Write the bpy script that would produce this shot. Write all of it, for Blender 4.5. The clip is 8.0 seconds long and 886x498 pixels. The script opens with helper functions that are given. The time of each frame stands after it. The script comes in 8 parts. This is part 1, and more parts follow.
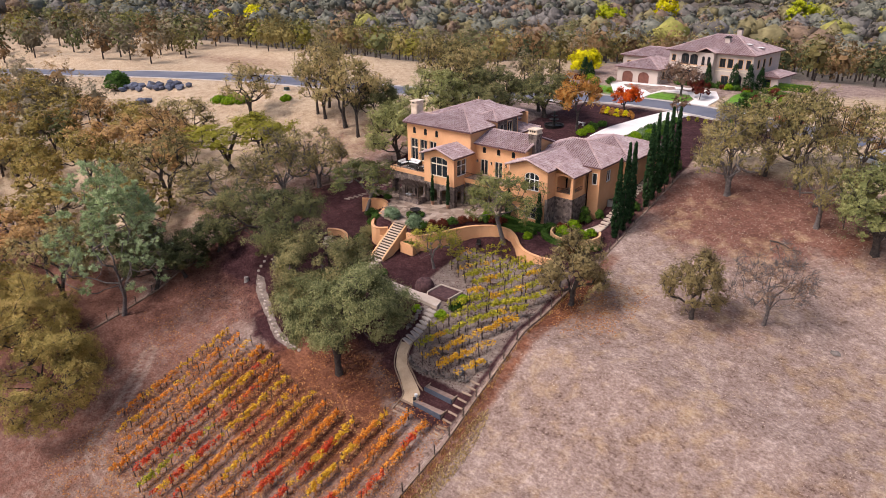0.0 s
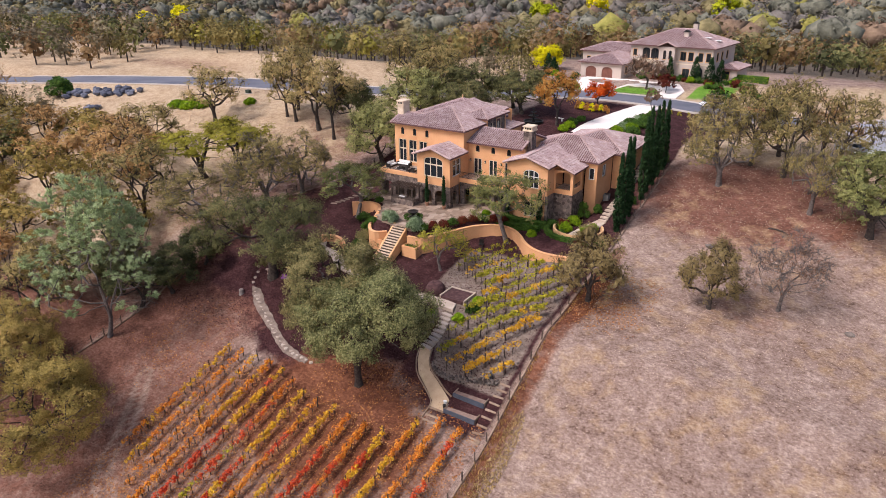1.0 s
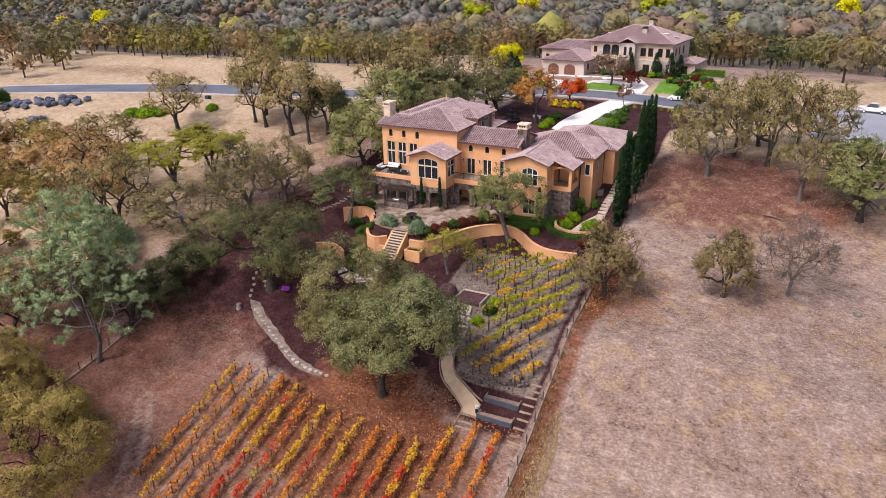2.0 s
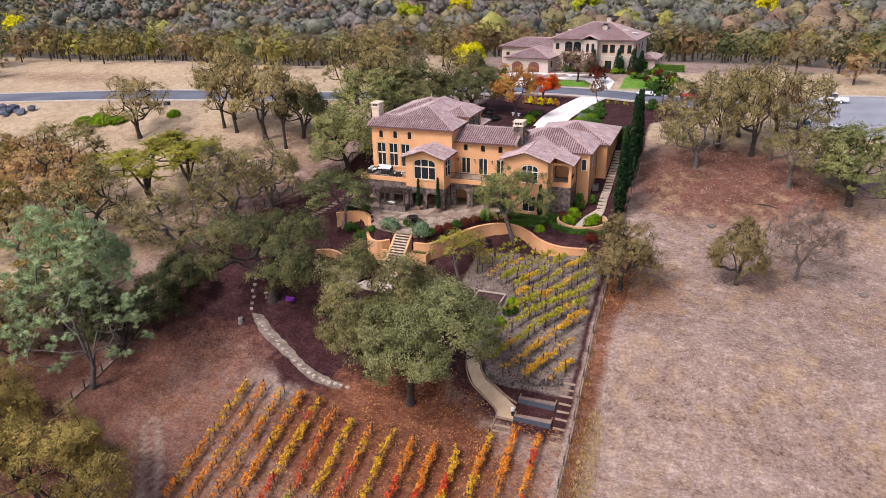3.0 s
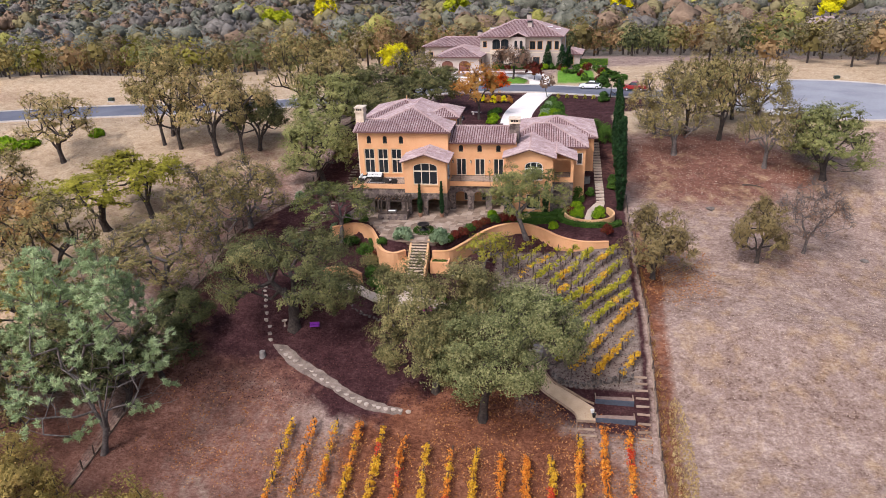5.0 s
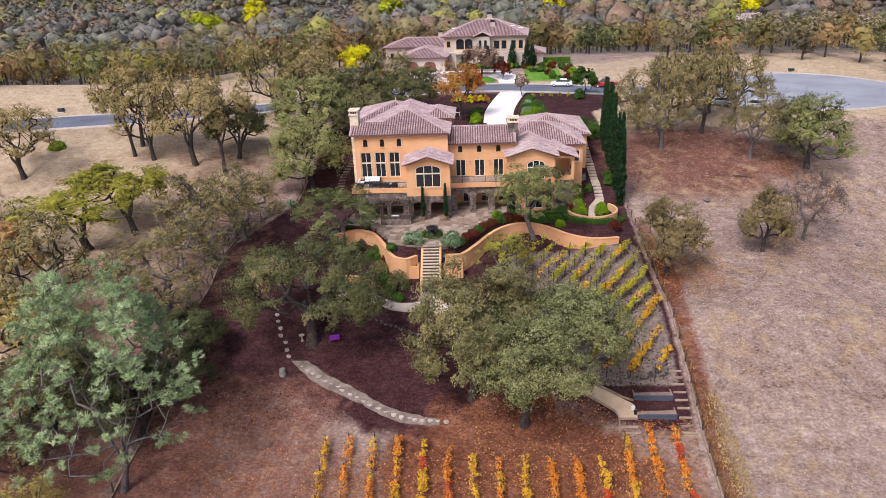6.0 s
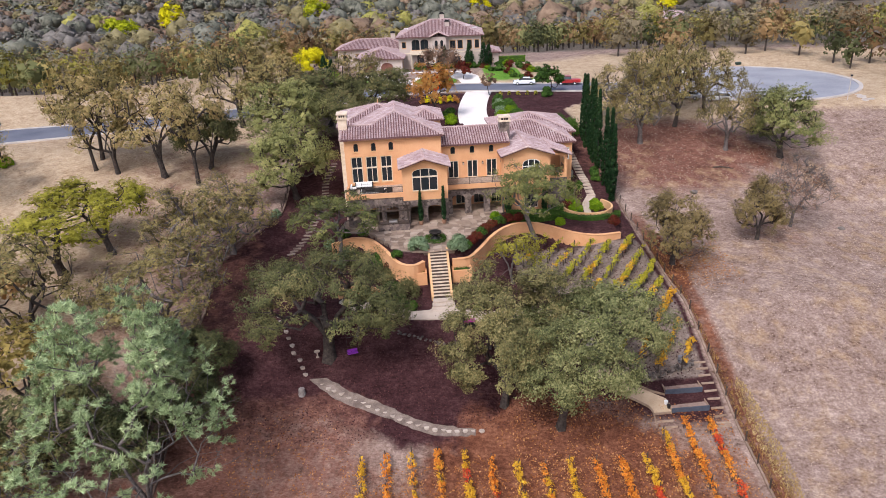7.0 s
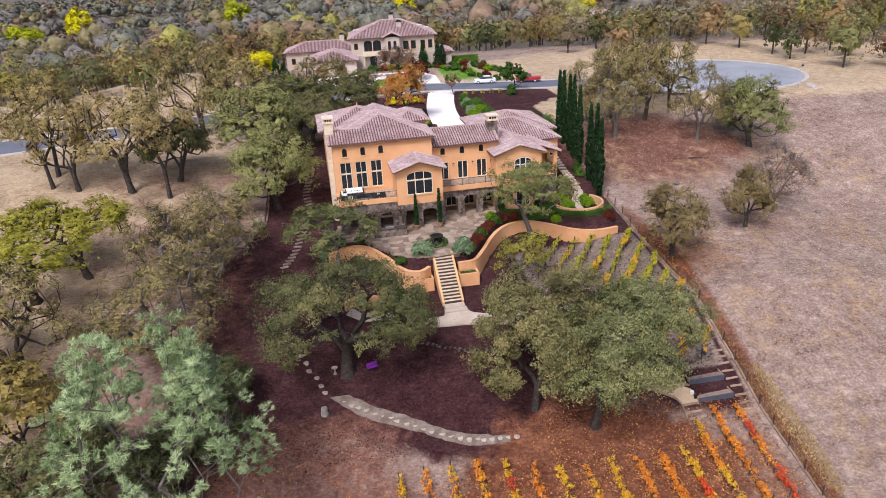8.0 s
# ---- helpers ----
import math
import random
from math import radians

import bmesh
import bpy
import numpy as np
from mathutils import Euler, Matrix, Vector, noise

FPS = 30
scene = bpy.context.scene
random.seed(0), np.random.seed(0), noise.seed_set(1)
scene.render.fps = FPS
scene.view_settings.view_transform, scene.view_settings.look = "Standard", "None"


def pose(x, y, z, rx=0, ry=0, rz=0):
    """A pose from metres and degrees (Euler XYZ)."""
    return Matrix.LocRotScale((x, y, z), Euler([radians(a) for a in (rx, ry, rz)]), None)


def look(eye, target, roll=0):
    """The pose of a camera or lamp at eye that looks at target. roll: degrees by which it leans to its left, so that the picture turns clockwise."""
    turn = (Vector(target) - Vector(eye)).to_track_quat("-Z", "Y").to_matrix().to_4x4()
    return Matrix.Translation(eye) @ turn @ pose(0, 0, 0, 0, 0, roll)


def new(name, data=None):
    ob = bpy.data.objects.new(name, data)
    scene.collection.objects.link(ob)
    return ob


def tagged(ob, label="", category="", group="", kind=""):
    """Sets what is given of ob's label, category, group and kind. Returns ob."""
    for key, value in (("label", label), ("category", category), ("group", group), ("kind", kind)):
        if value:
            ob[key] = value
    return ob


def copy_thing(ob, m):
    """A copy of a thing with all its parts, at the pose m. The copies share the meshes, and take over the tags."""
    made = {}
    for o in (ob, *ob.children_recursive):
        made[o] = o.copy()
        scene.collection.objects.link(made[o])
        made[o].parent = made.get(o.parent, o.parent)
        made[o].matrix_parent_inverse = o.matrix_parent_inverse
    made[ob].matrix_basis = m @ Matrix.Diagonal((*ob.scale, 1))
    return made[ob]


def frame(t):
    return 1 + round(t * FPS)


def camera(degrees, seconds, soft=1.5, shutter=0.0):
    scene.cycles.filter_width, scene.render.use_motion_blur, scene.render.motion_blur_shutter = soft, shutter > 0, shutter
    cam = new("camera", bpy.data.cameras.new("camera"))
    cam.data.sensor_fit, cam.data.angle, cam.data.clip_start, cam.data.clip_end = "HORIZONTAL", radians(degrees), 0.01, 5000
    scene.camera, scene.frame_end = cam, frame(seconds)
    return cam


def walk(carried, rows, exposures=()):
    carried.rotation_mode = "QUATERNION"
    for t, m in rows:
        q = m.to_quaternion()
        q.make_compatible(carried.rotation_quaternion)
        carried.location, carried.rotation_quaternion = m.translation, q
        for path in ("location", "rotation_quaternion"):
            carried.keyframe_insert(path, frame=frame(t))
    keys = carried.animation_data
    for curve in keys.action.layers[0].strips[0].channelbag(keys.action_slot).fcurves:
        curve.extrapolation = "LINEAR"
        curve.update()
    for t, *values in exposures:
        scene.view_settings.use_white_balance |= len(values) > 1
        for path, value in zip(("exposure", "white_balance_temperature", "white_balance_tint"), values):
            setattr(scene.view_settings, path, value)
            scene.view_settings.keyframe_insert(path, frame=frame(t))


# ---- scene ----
cam = camera(66.0, 8.0, soft=0.9)
PATH = [
    (0, (73.822, -79.943, 32.808), (26.70, -23.06, 2.01), -0.4),
    (0.5, (69.576, -82.177, 32.787), (25.54, -23.02, 1.83), -0.5),
    (1, (65.247, -84.243, 32.703), (24.37, -22.84, 1.66), -0.7),
    (1.5, (60.843, -86.140, 32.562), (23.28, -22.66, 1.56), -0.9),
    (3, (46.676, -90.144, 31.824), (19.76, -21.46, 0.86), -1.3),
    (3.5, (41.792, -90.995, 31.643), (18.55, -20.95, 0.72), -1.4),
    (4, (36.833, -91.512, 31.459), (17.35, -20.35, 0.54), -1.6),
    (4.5, (31.791, -91.664, 31.302), (16.15, -19.54, 0.34), -1.7),
    (6, (16.829, -90.590, 30.865), (12.83, -16.95, -0.10), -2.2),
    (6.5, (11.913, -89.596, 30.785), (12.11, -15.88, -0.26), -2.3),
    (7, (7.090, -88.299, 30.687), (11.81, -14.74, -0.43), -2.5),
    (7.5, (2.573, -86.746, 30.628), (11.61, -13.67, -0.65), -2.6),
    (8, (-1.834, -84.985, 30.577), (11.53, -12.63, -0.78), -3.0),
]
walk(cam, [(t, look(eye, target, roll)) for t, eye, target, roll in PATH], [(0, 0.50, 6400, 18), (3.5, 0.49, 6180, 16), (8, 0.47, 5990, 14)])

# ---- world, sun, exposure ----
world = bpy.data.worlds.new("sky")
scene.world = world
world.use_nodes = True
wn = world.node_tree.nodes
sky = wn.new("ShaderNodeTexSky")
sky.sky_type, sky.sun_disc = "NISHITA", False
sky.sun_elevation, sky.sun_rotation = radians(48), radians(200)
sky.air_density, sky.dust_density, sky.ozone_density = 1.0, 4.0, 1.0
wn["Background"].inputs[1].default_value = 0.115
world.node_tree.links.new(sky.outputs[0], wn["Background"].inputs[0])
sun = new("sun", bpy.data.lights.new("sun", "SUN"))
sun.data.energy, sun.data.angle, sun.data.color = 2.1, radians(16), (1.0, 0.965, 0.935)
sun.matrix_world = look((-30, -55, 95), (12, 0, 0))


# ---- small tools ----
def rng(seed):
    return np.random.RandomState(seed)


def mesh_of(name, verts, faces, material=None, smooth=False):
    me = bpy.data.meshes.new(name)
    me.from_pydata([tuple(v) for v in verts], [], [tuple(f) for f in faces])
    if material:
        me.materials.append(material)
    if smooth:
        me.polygons.foreach_set("use_smooth", [True] * len(me.polygons))
    me.update()
    return me


def quads_mesh(name, corners, material):
    """Many loose four-cornered faces at once; corners: an array n x 4 x 3."""
    n = len(corners)
    me = bpy.data.meshes.new(name)
    me.vertices.add(4 * n)
    me.vertices.foreach_set("co", np.ascontiguousarray(corners, dtype=np.float32).ravel())
    me.loops.add(4 * n)
    me.loops.foreach_set("vertex_index", np.arange(4 * n, dtype=np.int32))
    me.polygons.add(n)
    me.polygons.foreach_set("loop_start", np.arange(0, 4 * n, 4, dtype=np.int32))
    me.polygons.foreach_set("loop_total", np.full(n, 4, dtype=np.int32))
    me.materials.append(material)
    me.update(calc_edges=True)
    me.validate()
    return me


def thing(name, label, category, group="", kind="", at=(0, 0, 0), turn=0.0):
    ob = new(name)
    ob.empty_display_size = 0.3
    ob.matrix_basis = pose(*at, 0, 0, turn)
    return tagged(ob, label, category, group, kind)


def part(name, source, material, parent=None, label="", smooth=False, kind=""):
    """Links a bmesh (or a mesh) as one object under its parent, in the parent's own axes."""
    if isinstance(source, bmesh.types.BMesh):
        me = bpy.data.meshes.new(name)
        bmesh.ops.recalc_face_normals(source, faces=source.faces)
        source.to_mesh(me)
        source.free()
        me.materials.append(material)
        if smooth:
            me.polygons.foreach_set("use_smooth", [True] * len(me.polygons))
    else:
        me = source
    ob = new(name, me)
    ob.parent = parent
    return tagged(ob, label, kind=kind)


def box(bm, x0, x1, y0, y1, z0, z1, bevel=0.0, m=None):
    made = bmesh.ops.create_cube(bm, size=1)["verts"]
    t = Matrix.Translation(((x0 + x1) / 2, (y0 + y1) / 2, (z0 + z1) / 2)) @ Matrix.Diagonal((abs(x1 - x0), abs(y1 - y0), abs(z1 - z0), 1))
    bmesh.ops.transform(bm, matrix=(m @ t) if m else t, verts=made)
    if bevel:
        edges = list({e for v in made for e in v.link_edges})
        bmesh.ops.bevel(bm, geom=edges, offset=bevel, segments=1, affect="EDGES")
    return bm


def boxes(*rows, bevel=0.0):
    bm = bmesh.new()
    for r in rows:
        box(bm, *r, bevel=bevel)
    return bm


def lathe(profile, sides=14, at=(0, 0, 0)):
    """A turned body: profile of (radius, height) from below to above."""
    bm = bmesh.new()
    rings = []
    for r, z in profile:
        rings.append([bm.verts.new((at[0] + r * math.cos(2 * math.pi * i / sides), at[1] + r * math.sin(2 * math.pi * i / sides), at[2] + z)) for i in range(sides)])
    for a, b in zip(rings, rings[1:]):
        for i in range(sides):
            bm.faces.new((a[i], a[(i + 1) % sides], b[(i + 1) % sides], b[i]))
    bm.faces.new(rings[0][::-1])
    bm.faces.new(rings[-1])
    return bm


def tube(bm, pts, radii, sides=6):
    pts = [Vector(p) for p in pts]
    rings = []
    for i, p in enumerate(pts):
        d = (pts[min(i + 1, len(pts) - 1)] - pts[max(i - 1, 0)]).normalized()
        a = d.orthogonal().normalized()
        b = d.cross(a)
        r = radii[i] if isinstance(radii, (list, tuple)) else radii
        rings.append([bm.verts.new(p + a * (r * math.cos(2 * math.pi * k / sides)) + b * (r * math.sin(2 * math.pi * k / sides))) for k in range(sides)])
    for q, s in zip(rings, rings[1:]):
        ref = q[0].co
        shift = min(range(sides), key=lambda k: (s[k].co - ref).length)
        for k in range(sides):
            bm.faces.new((q[k], q[(k + 1) % sides], s[(k + 1 + shift) % sides], s[(k + shift) % sides]))
    bm.faces.new(rings[0][::-1])
    bm.faces.new(rings[-1])
    return bm


def curve_through(points, step=0.5):
    """A smooth line through a few points of the plan."""
    P = [Vector(p) for p in points]
    P = [2 * P[0] - P[1], *P, 2 * P[-1] - P[-2]]
    out = []
    for a, b, c, d in zip(P, P[1:], P[2:], P[3:]):
        n = max(2, int((c - b).length / step))
        for i in range(n):
            t = i / n
            out.append(0.5 * (2 * b + (c - a) * t + (2 * a - 5 * b + 4 * c - d) * t * t + (3 * b - a - 3 * c + d) * t ** 3))
    return [*out, P[-2]]


# ---- materials ----
def surface(name, colours, size=1.0, rough=0.8, bump=0.3, fine=8.0, metal=0.0, per_object=0.0, per_island=0.0, distance=0.02, stain=0.25, spec=0.3):
    """A worn surface: noise at two scales between the colours, a fine grain in the relief."""
    m = bpy.data.materials.new(name)
    m.use_nodes = True
    n, l = m.node_tree.nodes, m.node_tree.links
    p = n["Principled BSDF"]
    p.inputs["Metallic"].default_value = metal
    p.inputs["Specular IOR Level"].default_value = spec
    co = n.new("ShaderNodeTexCoord")
    geo = n.new("ShaderNodeNewGeometry")
    big, small = n.new("ShaderNodeTexNoise"), n.new("ShaderNodeTexNoise")
    big.inputs["Scale"].default_value, big.inputs["Detail"].default_value = 1 / size, 5
    small.inputs["Scale"].default_value, small.inputs["Detail"].default_value = fine / size, 6
    for t in (big, small):
        l.new(geo.outputs["Position"], t.inputs["Vector"])
    mix = n.new("ShaderNodeMath")
    mix.operation = "MULTIPLY_ADD"
    l.new(small.outputs[0], mix.inputs[0])
    mix.inputs[1].default_value = 0.45
    l.new(big.outputs[0], mix.inputs[2])
    last = mix.outputs[0]
    for amount, source in ((per_object, "o"), (per_island, "i")):
        if amount:
            info = n.new("ShaderNodeObjectInfo") if source == "o" else geo
            add = n.new("ShaderNodeMath")
            add.operation = "MULTIPLY_ADD"
            l.new(info.outputs["Random" if source == "o" else "Random Per Island"], add.inputs[0])
            add.inputs[1].default_value = amount
            l.new(last, add.inputs[2])
            last = add.outputs[0]
    total = per_object + per_island
    ramp = n.new("ShaderNodeValToRGB")
    lo, hi = 0.45 + total * 0.15, 0.98 + total * 0.85
    span = n.new("ShaderNodeMapRange")
    span.inputs[1].default_value, span.inputs[2].default_value = lo, hi
    l.new(last, span.inputs[0])
    l.new(span.outputs[0], ramp.inputs[0])
    while len(ramp.color_ramp.elements) < len(colours):
        ramp.color_ramp.elements.new(0.5)
    for i, c in enumerate(colours):
        e = ramp.color_ramp.elements[i]
        e.position, e.color = i / (len(colours) - 1), (*c, 1)
    l.new(ramp.outputs[0], p.inputs["Base Color"])
    r = n.new("ShaderNodeMapRange")
    r.inputs[3].default_value, r.inputs[4].default_value = rough - 0.08, min(1, rough + 0.1)
    l.new(small.outputs[0], r.inputs[0])
    l.new(r.outputs[0], p.inputs["Roughness"])
    if bump:
        b = n.new("ShaderNodeBump")
        b.inputs["Strength"].default_value, b.inputs["Distance"].default_value = bump, distance
        l.new(small.outputs[0], b.inputs["Height"])
        l.new(b.outputs[0], p.inputs["Normal"])
    return m


def foliage(name, colours, per_object=0.6, per_island=0.55, vivid=1.22, size=2.5):
    """Leaves: a tint for each tree and each leaf, and a little light through them."""
    colours = [tuple(max(0.004, sum(c) / 3 + vivid * (v - sum(c) / 3)) for v in c) for c in colours]
    m = surface(name, colours, size, 0.75, 0.0, 6.0, per_object=per_object, per_island=per_island, spec=0.15)
    n, l = m.node_tree.nodes, m.node_tree.links
    span = next(x for x in n if x.type == "MAP_RANGE" and x.outputs[0].links and x.outputs[0].links[0].to_node.type == "VALTORGB")
    own = n.new("ShaderNodeAttribute")
    own.attribute_name = "tone"
    add = n.new("ShaderNodeMath")
    l.new(span.inputs[0].links[0].from_socket, add.inputs[0])
    l.new(own.outputs["Fac"], add.inputs[1])
    l.new(add.outputs[0], span.inputs[0])
    p = n["Principled BSDF"]
    thin = n.new("ShaderNodeBsdfTranslucent")
    both = n.new("ShaderNodeMixShader")
    both.inputs[0].default_value = 0.18
    l.new(p.inputs["Base Color"].links[0].from_socket, thin.inputs[0])
    l.new(p.outputs[0], both.inputs[1])
    l.new(thin.outputs[0], both.inputs[2])
    l.new(both.outputs[0], n["Material Output"].inputs[0])
    return m


def cobbles(name, colours, mortar, size=0.4, rough=0.85, joint=0.06, depth=0.05):
    """Irregular stones in mortar, each of its own colour."""
    m = bpy.data.materials.new(name)
    m.use_nodes = True
    n, l = m.node_tree.nodes, m.node_tree.links
    p = n["Principled BSDF"]
    p.inputs["Specular IOR Level"].default_value = 0.25
    geo = n.new("ShaderNodeNewGeometry")
    warp = n.new("ShaderNodeTexNoise")
    warp.inputs["Scale"].default_value = 1.5 / size
    add = n.new("ShaderNodeMixRGB")
    add.inputs[0].default_value = 0.12 * size
    l.new(geo.outputs["Position"], warp.inputs["Vector"])
    l.new(geo.outputs["Position"], add.inputs[1])
    l.new(warp.outputs["Color"], add.inputs[2])
    cell, edge = n.new("ShaderNodeTexVoronoi"), n.new("ShaderNodeTexVoronoi")
    edge.feature = "DISTANCE_TO_EDGE"
    for v in (cell, edge):
        v.inputs["Scale"].default_value = 1 / size
        l.new(add.outputs[0], v.inputs["Vector"])
    ramp = n.new("ShaderNodeValToRGB")
    while len(ramp.color_ramp.elements) < len(colours):
        ramp.color_ramp.elements.new(0.5)
    for i, c in enumerate(colours):
        e = ramp.color_ramp.elements[i]
        e.position, e.color = 0.15 + 0.7 * i / (len(colours) - 1), (*c, 1)
    sep = n.new("ShaderNodeSeparateColor")
    l.new(cell.outputs["Color"], sep.inputs[0])
    l.new(sep.outputs[0], ramp.inputs[0])
    grain = n.new("ShaderNodeTexNoise")
    grain.inputs["Scale"].default_value, grain.inputs["Detail"].default_value = 5 / size, 6
    l.new(geo.outputs["Position"], grain.inputs["Vector"])
    tone = n.new("ShaderNodeMixRGB")
    tone.blend_type, tone.inputs[0].default_value = "OVERLAY", 0.6
    l.new(ramp.outputs[0], tone.inputs[1])
    l.new(grain.outputs[0], tone.inputs[2])
    gap = n.new("ShaderNodeMapRange")
    gap.inputs[2].default_value = joint
    l.new(edge.outputs["Distance"], gap.inputs[0])
    fill = n.new("ShaderNodeMixRGB")
    l.new(gap.outputs[0], fill.inputs[0])
    fill.inputs[1].default_value = (*mortar, 1)
    l.new(tone.outputs[0], fill.inputs[2])
    l.new(fill.outputs[0], p.inputs["Base Color"])
    p.inputs["Roughness"].default_value = rough
    b = n.new("ShaderNodeBump")
    b.inputs["Strength"].default_value, b.inputs["Distance"].default_value = 0.8, depth
    l.new(gap.outputs[0], b.inputs["Height"])
    l.new(b.outputs[0], p.inputs["Normal"])
    return m


def glass(name, tint=(0.02, 0.025, 0.03)):
    m = bpy.data.materials.new(name)
    m.use_nodes = True
    p = m.node_tree.nodes["Principled BSDF"]
    p.inputs["Base Color"].default_value = (*tint, 1)
    p.inputs["Roughness"].default_value = 0.04
    p.inputs["Specular IOR Level"].default_value = 0.7
    return m


STUCCO = surface("stucco", [(0.61, 0.305, 0.14), (0.70, 0.37, 0.18), (0.75, 0.42, 0.22)], 2.2, 0.88, 0.25, 14, distance=0.01)
STUCCO_TRIM = surface("stucco_trim", [(0.60, 0.34, 0.16), (0.70, 0.44, 0.23)], 1.5, 0.85, 0.2, 12, distance=0.01)
STUCCO_PALE = surface("pale_stucco", [(0.46, 0.38, 0.33), (0.56, 0.47, 0.41)], 2.5, 0.9, 0.2, 12)
TILE = surface("clay_tile", [(0.25, 0.16, 0.155), (0.36, 0.25, 0.245), (0.46, 0.345, 0.34), (0.58, 0.48, 0.47)], 1.4, 0.75, 0.3, 9, per_island=0.35)
# pans coloured darker than the barrels: the channels' shade is in the colour
TILE_PAN_SHADE = surface("shaded_pan_tile", [(0.12, 0.055, 0.05), (0.20, 0.105, 0.10)], 0.6, 0.8, 0.3, 9)
CHIMNEY = surface("cream_stone", [(0.55, 0.42, 0.29), (0.68, 0.55, 0.41), (0.76, 0.66, 0.53)], 0.5, 0.85, 0.4, 6)
TILE_FAR = surface("far_clay_tile", [(0.29, 0.185, 0.18), (0.40, 0.29, 0.285), (0.50, 0.395, 0.39)], 1.6, 0.8, 0.3, 9, per_island=0.4)
# ridge caps paler than most tiles: light along the ridges is painted in
TILE_EDGE = surface("lit_clay_ridge", [(0.40, 0.26, 0.24), (0.58, 0.45, 0.42)], 0.8, 0.75, 0.3, 8, per_island=0.5)
STONE = cobbles("stone_veneer", [(0.085, 0.062, 0.055), (0.20, 0.155, 0.13), (0.28, 0.215, 0.175), (0.145, 0.11, 0.10)], (0.16, 0.13, 0.11), 0.38)
DECK_TILE = cobbles("deck_tile", [(0.36, 0.27, 0.20), (0.44, 0.34, 0.26)], (0.25, 0.19, 0.15), 0.5, depth=0.01)
CONCRETE = surface("concrete", [(0.42, 0.33, 0.26), (0.56, 0.46, 0.37)], 1.2, 0.85, 0.2, 10)
DRIVE = surface("pale_drive", [(0.72, 0.65, 0.59), (0.85, 0.79, 0.74)], 2.0, 0.8, 0.15, 10)
ASPHALT = surface("asphalt", [(0.085, 0.09, 0.12), (0.13, 0.135, 0.165), (0.17, 0.175, 0.20)], 6.0, 0.7, 0.3, 20, spec=0.4)
KERB = surface("kerb_concrete", [(0.42, 0.37, 0.33), (0.58, 0.52, 0.47)], 1.0, 0.85, 0.2, 10)
WHITE = surface("white_paint", [(0.74, 0.73, 0.70), (0.82, 0.81, 0.79)], 0.8, 0.45, 0.05)
CREAM = surface("cream_frame", [(0.60, 0.50, 0.38), (0.70, 0.60, 0.47)], 0.8, 0.5, 0.05)
DARK = surface("dark_metal", [(0.015, 0.014, 0.014), (0.035, 0.032, 0.03)], 0.4, 0.45, 0.1, metal=0.4)
WOOD = surface("weathered_wood", [(0.20, 0.13, 0.085), (0.33, 0.235, 0.165), (0.42, 0.32, 0.24)], 0.5, 0.85, 0.3, 10, per_object=0.4)
WOOD_DARK = surface("dark_wood", [(0.05, 0.035, 0.028), (0.10, 0.072, 0.055)], 0.5, 0.8, 0.3, 10, per_object=0.3)
WOOD_BOARD = surface("brown_board", [(0.13, 0.085, 0.06), (0.24, 0.165, 0.12), (0.38, 0.28, 0.21)], 1.5, 0.85, 0.3, 6)
BARK = surface("bark", [(0.026, 0.020, 0.017), (0.060, 0.047, 0.040), (0.105, 0.084, 0.070)], 0.3, 0.95, 0.8, 6, distance=0.05)
BARK_GREY = surface("grey_bark", [(0.13, 0.11, 0.10), (0.24, 0.21, 0.19), (0.33, 0.30, 0.28)], 0.4, 0.95, 0.6, 6, distance=0.04)
BARK_MID = surface("ashen_bark", [(0.07, 0.056, 0.05), (0.14, 0.117, 0.105), (0.22, 0.19, 0.175)], 0.3, 0.95, 0.6, 6, distance=0.04)
GLASS = glass("window_glass")
GLASS_PALE = glass("curtained_glass", (0.20, 0.21, 0.22))
OAK_LEAF = foliage("oak_leaf", [(0.095, 0.084, 0.041), (0.204, 0.176, 0.083), (0.347, 0.282, 0.138), (0.455, 0.336, 0.184)])
OAK_BROWN = foliage("autumn_oak_leaf", [(0.2, 0.133, 0.071), (0.391, 0.253, 0.128), (0.559, 0.366, 0.188), (0.416, 0.342, 0.16)])
OAK_GREEN = foliage("live_oak_leaf", [(0.044, 0.051, 0.025), (0.092, 0.099, 0.048), (0.171, 0.164, 0.079), (0.264, 0.225, 0.115)])
OAK_BRIGHT = foliage("bright_oak_leaf", [(0.148, 0.139, 0.033), (0.282, 0.263, 0.062), (0.43, 0.385, 0.105)])
OLIVE_LEAF = foliage("olive_oak_leaf", [(0.046, 0.052, 0.026), (0.126, 0.135, 0.064), (0.238, 0.243, 0.119), (0.35, 0.343, 0.182)], 0.2, 1.0)
OAK_OLIVE = foliage("olive_brown_oak_leaf", [(0.125, 0.102, 0.039), (0.251, 0.201, 0.077), (0.381, 0.297, 0.121), (0.5, 0.371, 0.168)])
OAK_DULL = foliage("dull_oak_leaf", [(0.113, 0.098, 0.046), (0.222, 0.187, 0.091), (0.343, 0.28, 0.135), (0.429, 0.338, 0.172)])
OAK_RUSSET = foliage("russet_oak_leaf", [(0.067, 0.053, 0.028), (0.139, 0.109, 0.058), (0.223, 0.175, 0.09), (0.298, 0.237, 0.126)])
OAK_DUSK = foliage("dusky_oak_leaf", [(0.062, 0.060, 0.030), (0.135, 0.128, 0.062), (0.235, 0.212, 0.105), (0.34, 0.29, 0.15)], 0.2, 0.8)
OAK_SOFT = foliage("soft_oak_leaf", [(0.085, 0.094, 0.044), (0.184, 0.193, 0.084), (0.31, 0.306, 0.139), (0.432, 0.396, 0.198)])
